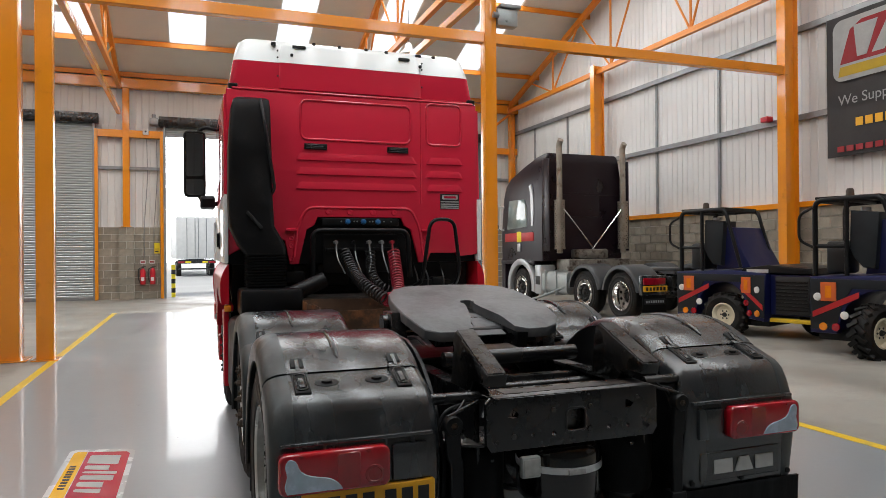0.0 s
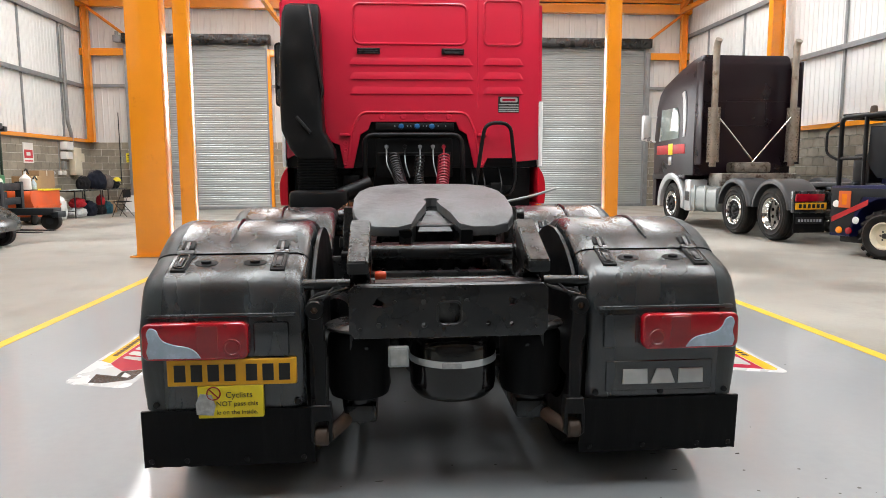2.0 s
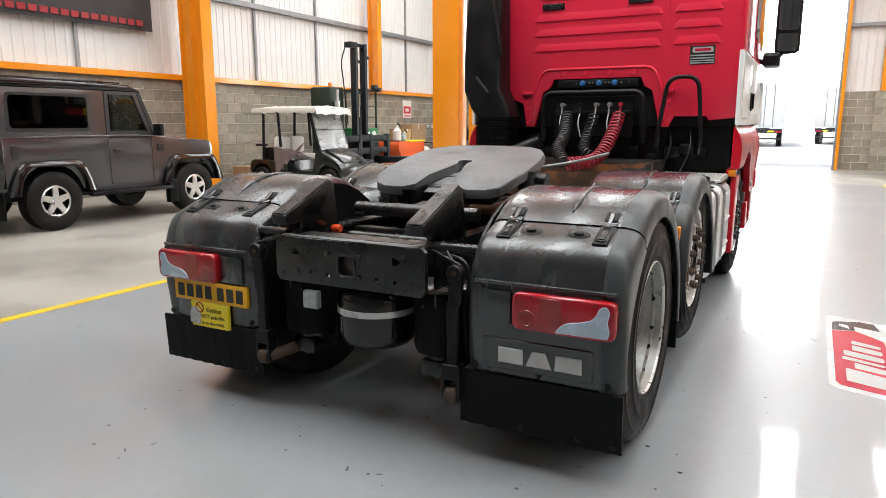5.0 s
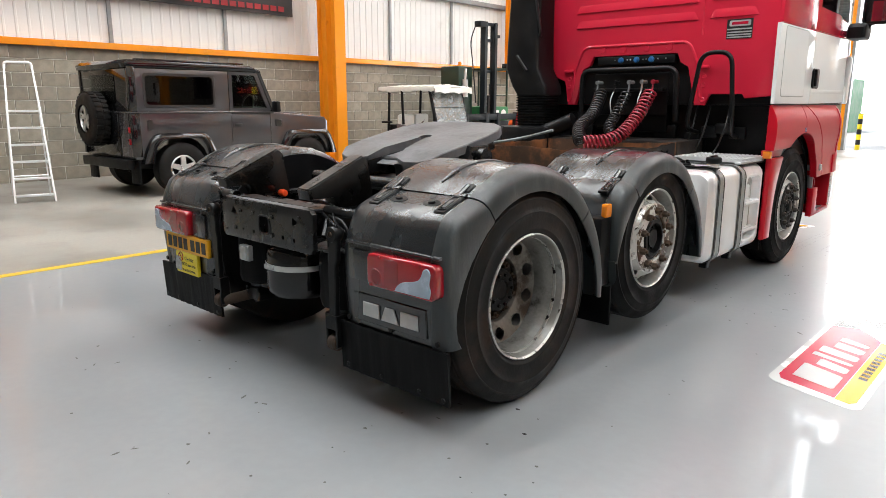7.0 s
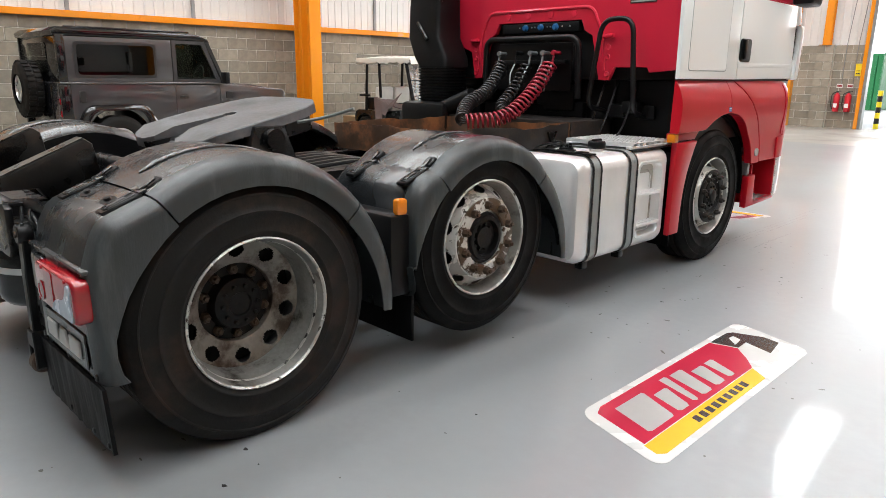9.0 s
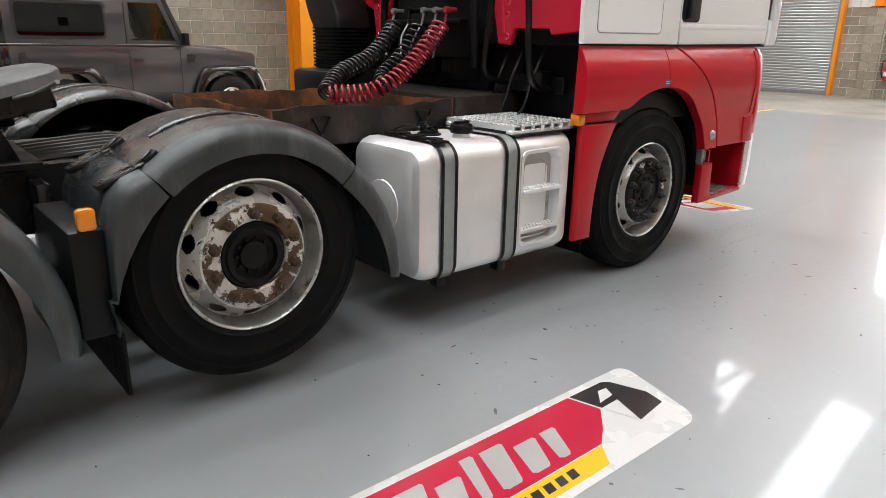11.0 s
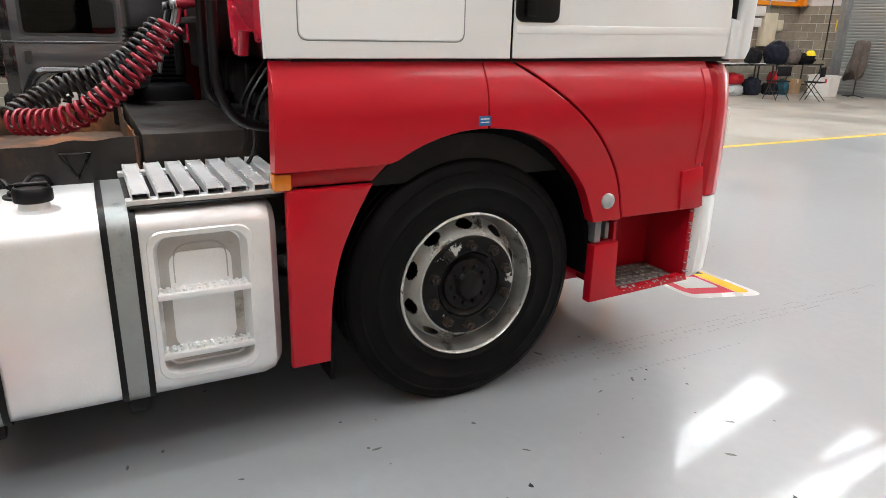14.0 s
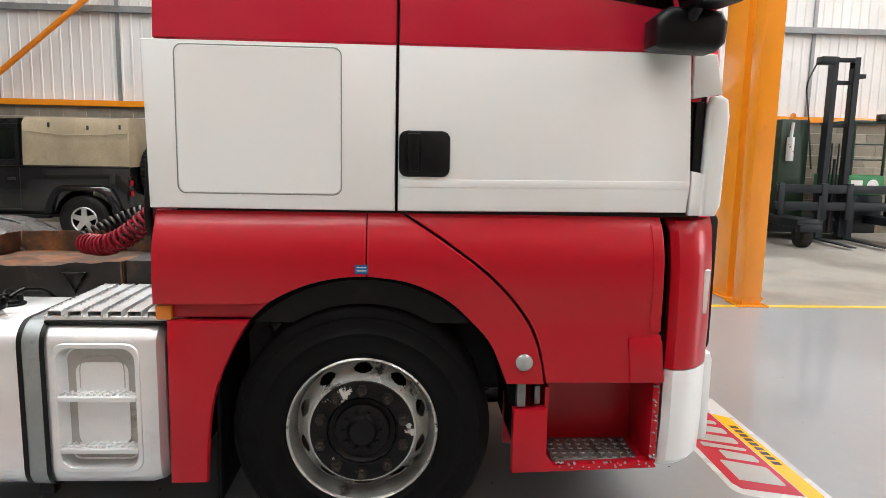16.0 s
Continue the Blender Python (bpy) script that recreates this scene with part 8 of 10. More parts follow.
# ---- golf cart, looks along +x ----
def golf_cart():
    t = thing("golf_cart", "dark green golf cart with a white fabric roof", "golf cart")
    for x in (-1.0, 0.85):
        for sy in (-1, 1):
            b = bmn()
            c = (x, sy * 0.5, 0.23)
            lathe(b, [(0.12, 0.01), (0.14, 0.0), (0.2, 0.0), (0.23, 0.03), (0.23, 0.16), (0.2, 0.19), (0.12, 0.18)], (c[0], sy * 0.6, c[2]), "y", -sy, 28)
            w = part("wheel", b, "tyre", t)
            b = bmn()
            lathe(b, [(0.125, 0.01), (0.11, 0.0), (0.09, 0.03), (0.04, 0.01), (0.0005, 0.01)], (c[0], sy * 0.6, c[2]), "y", -sy, 20)
            part("wheel_cover", b, "alloy", w, "silver wheel trim")
    b = bmn()
    prism(b, [(-1.34, 0.38), (-1.31, 0.32)] + arc(-1.0, 0.24, 0.29, 168, 10, 10) + [(-0.64, 0.24), (0.5, 0.24)] + arc(0.85, 0.24, 0.29, 170, 10, 10) + [(1.16, 0.29), (1.19, 0.37), (1.17, 0.47), (1.11, 0.56), (1.0, 0.65), (0.85, 0.73), (0.7, 0.8), (0.6, 0.87), (0.52, 0.87), (0.47, 0.6), (0.42, 0.38), (-0.25, 0.38), (-0.28, 0.6), (-1.2, 0.62), (-1.3, 0.58), (-1.34, 0.5)], "y", -0.58, 0.58, 0.04)
    bmesh.ops.triangulate(b, faces=[f for f in b.faces if len(f.verts) > 4])
    part("body", b, "cart_green", t, "dark green moulded body", 40)
    b = bmn()
    prism(b, [(0.6, 0.84), (0.85, 0.71), (1.0, 0.63), (1.1, 0.55), (1.12, 0.6), (1.02, 0.7), (0.86, 0.79), (0.66, 0.88)], "y", -0.4, 0.4, 0.03)
    part("bonnet", b, "cart_green", t)
    b = bmn()
    box(b, -0.62, -0.1, -0.52, 0.52, 0.62, 0.74, 0.05)
    part("seat", b, "vinyl", t, "cream vinyl seat")
    for y in (-0.5, 0.02):
        b = bmn()
        box(b, -0.72, -0.58, y, y + 0.48, 0.76, 1.14, 0.06)
        part("backrest", b, "vinyl", t, "cream vinyl backrest")
    b = bmn()
    rings = []
    n = 22
    for j in range(9):
        y = -0.66 + 1.32 * j / 8
        rings.append([(-1.15 + 1.76 * i / n, y, 1.81 - 0.05 * abs(j - 4) / 4 - (0.05 if i in (0, n) else 0) + 0.008 * math.sin(i * 2.1 + j)) for i in range(n + 1)])
    loft(b, rings, cap=False, closed=False)
    for sy in (-1, 1):
        loft(b, [[(-1.15 + 1.76 * i / n, sy * 0.66, 1.76 + 0.008 * math.sin(i * 2.1)) for i in range(n + 1)], [(-1.15 + 1.76 * i / n, sy * 0.685, 1.71 + 0.01 * math.sin(i * 1.3)) for i in range(n + 1)], [(-1.15 + 1.76 * i / n, sy * 0.67, 1.65 + 0.018 * math.sin(i * 2.3) + 0.012 * math.sin(i * 0.9)) for i in range(n + 1)]], cap=False, closed=False)
    for x in (-1.15, 0.61):
        loft(b, [[(x, -0.66 + 1.32 * j / 8, 1.74) for j in range(9)], [(x + 0.03 * (1 if x > 0 else -1), -0.66 + 1.32 * j / 8, 1.62 + 0.02 * math.sin(j * 2.2)) for j in range(9)]], cap=False, closed=False)
    part("roof", b, "vinyl", t, "white fabric roof with a scalloped edge", 50)
    for x, x2, z in ((-0.95, -0.9, 0.6), (-0.45, -0.5, 0.9), (0.58, 0.35, 0.85)):
        for sy in (-1, 1):
            b = bmn()
            cyl(b, (x, sy * 0.55, z), (x2, sy * 0.55, 1.74), 0.032, 10)
            part("roof_post", b, "black", t)
    b = bmn()
    loft(b, [[(x, -0.54, z), (x, 0.54, z), (x + 0.008, 0.54, z), (x + 0.008, -0.54, z)] for x, z in ((0.62, 0.86), (0.38, 1.72))])
    part("windscreen", b, "haze", t, "scuffed clear folding windscreen")
    for sy in (-0.55, 0.55):
        b = bmn()
        cyl(b, (0.63, sy, 0.86), (0.385, sy, 1.72), 0.014, 8)
        part("screen_frame", b, "black", t)
    b = bmn()
    cyl(b, (0.505, -0.55, 1.29), (0.505, 0.55, 1.29), 0.01, 8)
    part("screen_hinge", b, "black", t)
    b = bmn()
    box(b, -1.02, -0.72, -0.5, 0.5, 0.62, 0.9, 0.05)
    box(b, -1.12, -0.85, -0.62, -0.5, 0.92, 0.97, 0.02)
    part("bag_rack", b, "black", t)
    b = bmn()
    loft(b, [[(-0.62 + 0.07 * i + 0.05 * f * f * (1 - i / 6), -0.60 - f * 0.035 * math.sin(i * 1.9), 0.9 - 0.02 * i - f * (0.62 - 0.075 * i + 0.05 * math.sin(i * 2.7))) for i in range(11)] for f in (0, 0.2, 0.45, 0.7, 1.0)], cap=False, closed=False)
    loft(b, [[(-0.62 + 0.07 * i, y, 0.9 - 0.02 * i - 0.06 * (y + 0.6) + 0.02 * math.sin(i * 1.4 + y * 9)) for i in range(11)] for y in (-0.6, -0.45, -0.3, -0.15)], cap=False, closed=False)
    bmesh.ops.solidify(b, geom=b.faces[:], thickness=0.012)
    part("cloth", b, "brown", t, "brown cloth hanging over the seat")
    b = bmn()
    tube(b, [(0.35 + 0.04 * math.sin(a), -0.22 + 0.16 * math.cos(a), 0.98 + 0.15 * math.sin(a)) for a in (2 * math.pi * k / 16 for k in range(16))], 0.014, 6, closed=True)
    cyl(b, (0.35, -0.22, 0.98), (0.52, -0.22, 0.8), 0.02, 8)
    part("steering_wheel", b, "black", t)
    return t


golf_cart().matrix_basis = pose(-8.28, 9.98, 0, 0, 0, 2)


# ---- multi-way forklift, looks along +x ----
def forklift():
    t = thing("forklift", "tall mast forklift in dark grey and green, forks lowered", "forklift")
    for sy in (-1, 1):
        b = bmn()
        prism(b, [(-0.085, sy * 0.26), (0.085, sy * 0.26), (0.085, sy * 0.16), (0.065, sy * 0.16), (0.065, sy * 0.24), (-0.065, sy * 0.24), (-0.065, sy * 0.16), (-0.085, sy * 0.16)], "z", 0.1, 3.5, 0.003, 1)
        bmesh.ops.triangulate(b, faces=[f for f in b.faces if len(f.verts) > 4])
        part("mast_rail", b, "fork_grey", t, "dark steel mast channel")
        b = bmn()
        box(b, -0.06, 0.04, sy * 0.165, sy * 0.21, 0.1, 3.3, 0.006)
        part("inner_rail", b, "fork_grey", t)
        b = bmn()
        box(b, -0.5, 1.0, sy * 1.02 - 0.2, sy * 1.02 + 0.2, 0.36, 0.52, 0.015)
        box(b, 0.95, 1.1, sy * 1.02 - 0.2, sy * 1.02 + 0.2, 0.3, 0.44, 0.01)
        part("outrigger", b, "fork_grey", t, "dark steel wheel arm")
        b = bmn()
        lathe(b, [(0.08, 0.0), (0.2, 0.0), (0.215, 0.02), (0.215, 0.16), (0.2, 0.18), (0.08, 0.18)], (0.85, sy * 1.02 - 0.09, 0.215), "y", 1, 28)
        w = part("wheel", b, "tyre", t)
        b = bmn()
        lathe(b, [(0.09, 0.0), (0.09, 0.18)], (0.85, sy * 1.02 - 0.09, 0.215), "y", 1, 16, cap=True)
        part("hub", b, "fork_grey", w)
        b = bmn()
        prism(b, [(0.12, 0.06), (0.16, 0.9), (0.2, 0.9), (0.19, 0.1), (1.25, 0.06), (1.25, 0.045)], "y", sy * 0.3 - 0.06, sy * 0.3 + 0.06, 0.004, 1)
        part("fork", b, "fork_grey", t, "steel lifting fork")
    for z in (3.42, 3.0, 2.2, 0.35):
        b = bmn()
        box(b, -0.1, -0.02, -0.24, 0.24, z, z + 0.08, 0.006)
        part("mast_crossbar", b, "fork_grey", t)
    b = bmn()
    box(b, -0.1, 0.12, -0.5, -0.2, 3.36, 3.5, 0.01)
    part("pulley_box", b, "fork_grey", t)
    b = bmn()
    box(b, -0.1, 0.05, 0.24, 0.42, 3.12, 3.2, 0.01)
    part("pulley_box", b, "fork_grey", t)
    b = bmn()
    for z in (0.62, 0.95):
        box(b, 0.08, 0.18, -1.2, 1.2, z, z + 0.16, 0.01)
    for y in (-1.1, -0.25, 0.25, 1.1):
        box(b, 0.06, 0.2, y - 0.06, y + 0.06, 0.45, 1.14, 0.008)
    part("carriage", b, "fork_grey", t, "wide dark fork carriage")
    b = bmn()
    for y in (-0.07, 0.07):
        cyl(b, (-0.02, y, 0.2), (-0.02, y, 1.9), 0.016, 10)
    cyl(b, (0.0, 0.0, 0.2), (0.0, 0.0, 1.6), 0.03, 12)
    tube(b, arc_path([(-0.05, -0.5, 3.4), (-0.1, -0.66, 3.0), (-0.1, -0.56, 2.5), (-0.1, -0.4, 1.4)], 0.2), 0.016, 6)
    part("lift_chain", b, "black_hose", t)
    b = bmn()
    box(b, -0.85, -0.2, -1.0, -0.42, 0.4, 2.35, 0.04)
    part("engine_cover", b, "green_d", t, "dark green engine cover")
    b = bmn()
    box(b, -1.35, -0.2, 0.42, 1.2, 0.9, 1.3, 0.05)
    cb = part("cab_body", b, "green", t, "bright green cab lower panel")
    b = bmn()
    box(b, -1.33, -0.18, 0.44, 1.18, 0.4, 0.905, 0.03)
    part("side_box", b, "fork_grey", t)
    b = bmn()
    prism(b, rrect(0.5, 0.74, 1.02, 1.2, 0.01), "x", -0.2, -0.195)
    part("notice", b, "plastic_white", cb)
    b = bmn()
    lathe(b, [(0.12, 0.0), (0.11, 0.01), (0.0005, 0.012)], (-0.198, 0.95, 1.1), "x", 1, 20)
    part("round_mark", b, "plastic_white", cb)
    b = bmn()
    for x, y in ((-0.25, 0.5), (-0.25, 1.15), (-1.3, 0.5), (-1.3, 1.15)):
        cyl(b, (x, y, 1.28), (x, y, 2.32), 0.03, 8)
    box(b, -1.35, -0.2, 0.45, 1.2, 2.3, 2.36, 0.015)
    for z in (1.6, 1.9):
        cyl(b, (-0.25, 0.5, z), (-0.25, 1.15, z), 0.015, 6)
    part("guard_frame", b, "green_d", t)
    b = bmn()
    box(b, -0.25, -0.1, 0.9, 1.05, 2.36, 2.48, 0.015)
    part("work_lamp", b, "ink", t)
    b = bmn()
    box(b, -0.25, -0.1, 1.1, 1.24, 2.3, 2.42, 0.015)
    part("work_lamp", b, "ink", t)
    b = bmn()
    lathe(b, [(0.05, 0.0), (0.05, 0.1), (0.03, 0.13), (0.0005, 0.135)], (-0.5, -0.62, 2.35), "z", 1, 16)
    part("beacon", b, "amber", t, "orange beacon")
    b = bmn()
    cyl(b, (-0.1, -0.85, 1.55), (-0.1, -0.85, 2.0), 0.07, 14)
    cyl(b, (-0.1, -0.85, 2.0), (-0.1, -0.83, 2.28), 0.03, 10)
    part("exhaust", b, "silver", t, "silver exhaust stack")
    b = bmn()
    box(b, -1.3, -0.2, -1.1, 1.1, 0.15, 0.45, 0.03)
    part("base", b, "fork_grey", t)
    return t


forklift().matrix_basis = pose(-9.03, 12.95, 0, 0, 0, 0)


# ---- two truck-mounted loaders seen side on; long axis along x ----
def loader():
    t = thing("truck_mounted_loader", "blue and black truck-mounted loader with red warning stripes", "loader", "parked loaders")
    b = bmn()
    prism(b, [(-1.0, 0.32), (-0.62, 0.32)] + arc(0.0, 0.42, 0.56, 165, 15, 8) + [(0.6, 0.34), (0.95, 0.3), (1.0, 1.14), (0.2, 1.2), (-1.0, 1.16)], "y", 0.0, 1.6, 0.025)
    bmesh.ops.triangulate(b, faces=[f for f in b.faces if len(f.verts) > 4])
    body = part("body", b, "blue", t, "dark blue steel body", 32)
    b = bmn()
    prism(b, [(-0.985, 0.37), (-0.62, 0.4), (-0.52, 0.8), (-0.4, 0.99), (0.4, 0.99), (0.52, 0.8), (0.64, 0.42), (0.96, 0.36), (0.97, 1.12), (-0.985, 1.13)], "y", -0.012, 0.01, 0.004)
    bmesh.ops.triangulate(b, faces=[f for f in b.faces if len(f.verts) > 4])
    part("side_board", b, "fork_grey", body, "grey warning board")
    for x0, x1, z0, z1 in ((-0.95, -0.3, 0.55, 0.86), (0.42, 0.93, 0.86, 0.5)):
        b = bmn()
        prism(b, [(x0, z0), (x1, z1), (x1, z1 + 0.09), (x0, z0 + 0.09)], "y", -0.022, -0.012)
        part("stripe", b, "sticker_red", body, "red diagonal stripe")
    for x in (-0.72, 0.55):
        b = bmn()
        prism(b, rrect(x - 0.11, x + 0.11, 0.8, 1.08, 0.01), "y", -0.03, -0.012, 0.003, 1)
        part("reflector", b, "sticker_orange", body, "orange reflective plate")
        b = bmn()
        prism(b, rrect(x - 0.045, x + 0.045, 0.85, 1.03, 0.01), "y", -0.034, -0.028)
        part("reflector_panel", b, "amber", body)
    for x, z, mt in ((-0.88, 0.86, "plastic_white"), (-0.5, 0.6, "plastic_white"), (0.8, 0.86, "plastic_white"), (-0.8, 0.42, "amber"), (-0.62, 0.42, "lamp_red"), (0.55, 0.62, "lamp_red"), (0.62, 0.44, "lamp_red"), (0.8, 0.44, "amber")):
        b = bmn()
        lathe(b, [(0.06, 0.0), (0.055, 0.02), (0.0005, 0.03)], (x, -0.012, z), "y", -1, 18)
        part("round_lamp", b, mt, body)
    b = bmn()
    c = (0.0, 0.0, 0.42)
    R, W, r = 0.38, 0.30, 0.22
    lathe(b, [(r, 0.02), (r + 0.02, 0.0), (R - 0.06, -0.01), (R, 0.04), (R, W - 0.04), (R - 0.06, W), (r, W)], (0, -0.05, 0.38), "y", 1, 36)
    for k in range(18):
        for h in (0, 1):
            a = 2 * math.pi * (k + 0.5 * h) / 18
            m = Matrix.Translation((0, -0.05, 0.38)) @ Matrix.Rotation(a, 4, "Y") @ Matrix.Translation((0, W * (0.27 + 0.46 * h), R)) @ Matrix.Rotation(radians(35 if h else -35), 4, "Z")
            box(b, -0.03, 0.03, -W * 0.27, W * 0.27, -0.02, 0.028, m=m)
    w = part("wheel", b, "tyre", t, "chunky lugged tyre")
    w.data.name = "wheel_steered"
    b = bmn()
    lathe(b, [(r + 0.004, 0.02), (r - 0.02, 0.01), (r - 0.04, 0.05), (r - 0.05, 0.10), (0.1, 0.09), (0.09, 0.07), (0.0005, 0.07)], (0, -0.05, 0.38), "y", 1, 32)
    part("rim", b, "cream", w, "cream steel rim")
    b = bmn()
    for k in range(6):
        a = 2 * math.pi * k / 6
        lathe(b, [(0.018, 0.09), (0.018, 0.07), (0.0005, 0.069)], (0.075 * math.cos(a), -0.05, 0.38 + 0.075 * math.sin(a)), "y", 1, 6)
    lathe(b, [(0.045, 0.07), (0.04, 0.045), (0.0005, 0.04)], (0, -0.05, 0.38), "y", 1, 16)
    part("wheel_nut", b, "ink", w)
    # engine hood and radiator
    b = bmn()
    box(b, 1.0, 1.92, 0.15, 1.5, 0.42, 1.14, 0.03)
    part("engine_box", b, "blue", t)
    b = bmn()
    box(b, 1.15, 1.88, 0.1, 0.155, 0.45, 1.1, 0.01)
    gr = part("grille", b, "ink", t, "black radiator grille")
    for k in range(9):
        b = bmn()
        box(b, 1.17, 1.86, 0.085, 0.102, 0.51 + 0.06 * k, 0.535 + 0.06 * k)
        part("grille_slat", b, "black", gr)
    b = bmn()
    prism(b, [(0.35, 1.15), (1.95, 1.15), (1.9, 1.24), (1.0, 1.3), (0.4, 1.24)], "y", 0.1, 1.55, 0.02)
    hood = part("hood", b, "black", t, "black engine hood")
    b = bmn()
    box(b, 0.5, 1.0, 0.085, 0.1, 1.16, 1.22)
    part("label_bar", b, "silver", hood)
    b = bmn()
    box(b, 1.0, 1.9, 0.12, 0.3, 0.3, 0.37, 0.01)
    part("bumper", b, "yline", t, "yellow steel bumper")
    # counterweight block and tank
    b = bmn()
    prism(b, [(-0.3, 1.2), (0.5, 1.24), (0.25, 1.6), (0.08, 1.98), (-0.12, 2.0), (-0.22, 1.8)], "y", 0.25, 1.4, 0.02)
    part("boom_tower", b, "blue", t, "blue sloping tower")
    b = bmn()
    prism(b, [(-0.42, 1.45), (-0.3, 1.3), (-0.12, 1.28), (-0.06, 2.1), (-0.46, 2.14), (-0.48, 1.6)], "y", 0.12, 0.6, 0.04)
    part("oil_tank", b, "fork_grey", t, "dark grey tank")
    b = bmn()
    lathe(b, [(0.07, 0.0), (0.07, 0.05), (0.0005, 0.055)], (-0.3, 0.3, 2.13), "z", 1, 16)
    part("tank_cap", b, "steel", t)
    b = bmn()
    box(b, -0.88, -0.55, 0.3, 0.8, 1.2, 1.7, 0.06)
    part("seat", b, "ink", t, "black operator seat")
    # roll cage
    b = bmn()
    tube(b, arc_path([(-0.95, 0.1, 1.14), (-0.95, 0.1, 2.3), (-0.02, 0.1, 2.32), (0.35, 0.1, 1.25)], 0.12), 0.04, 10)
    cage = part("roll_cage", b, "black", t, "black tubular roll cage")
    b = bmn()
    tube(b, arc_path([(-0.95, 1.3, 1.14), (-0.95, 1.3, 2.3), (-0.02, 1.3, 2.32), (0.35, 1.3, 1.25)], 0.12), 0.04, 10)
    for x in (-0.9, -0.5, -0.06):
        cyl(b, (x, 0.1, 2.3), (x, 1.3, 2.3), 0.035, 8)
    cyl(b, (-0.5, 0.1, 1.15), (-0.5, 0.1, 2.3), 0.035, 8)
    cyl(b, (-0.95, 0.1, 1.62), (-0.5, 0.1, 1.62), 0.03, 8)
    box(b, -0.95, -0.04, 0.1, 1.3, 2.32, 2.36, 0.01)
    part("cage_bar", b, "black", cage)
    b = bmn()
    tube(b, arc_path([(-0.96, 0.05, 2.2), (-1.15, 0.0, 2.1), (-1.15, 0.0, 1.7), (-0.96, 0.05, 1.6)], 0.1), 0.022, 8)
    part("grab_handle", b, "black", cage)
    b = bmn()
    lathe(b, [(0.06, 0.0), (0.055, 0.08), (0.04, 0.11), (0.0005, 0.115)], (-0.5, 0.25, 2.36), "z", 1, 16)
    part("beacon", b, "stab", t, "brown-red beacon")
    b = bmn()
    box(b, -0.95, 0.95, 0.2, 1.5, 0.2, 0.36, 0.02)
    part("underframe", b, "black", t)
    b = bmn()
    lathe(b, [(0.1, 0.0), (0.35, 0.0), (0.4, 0.04), (0.4, 0.28), (0.35, 0.3), (0.1, 0.3)], (1.45, 1.1, 0.4), "y", 1, 28)
    part("wheel", b, "tyre", t)
    return t


ld = loader()
for o in ld.children_recursive:
    if o.data and o.data.name != "wheel_steered" and (o.parent is ld or o.parent.data.name != "wheel_steered"):
        for v in o.data.vertices:
            v.co.x *= 0.78 if v.co.x > 0 else 0.97
ld.matrix_basis = pose(7.12, 6.88, 0, 0, 0, -72) @ Matrix.Scale(0.94, 4)
ld2 = copy_thing(ld, pose(7.07, 3.96, 0, 0, 0, -70))
for o in ld2.children:
    if o.name.startswith("wheel") and o.data.name == "wheel_steered":
        o.matrix_basis = Matrix.Rotation(radians(70), 4, "Z")


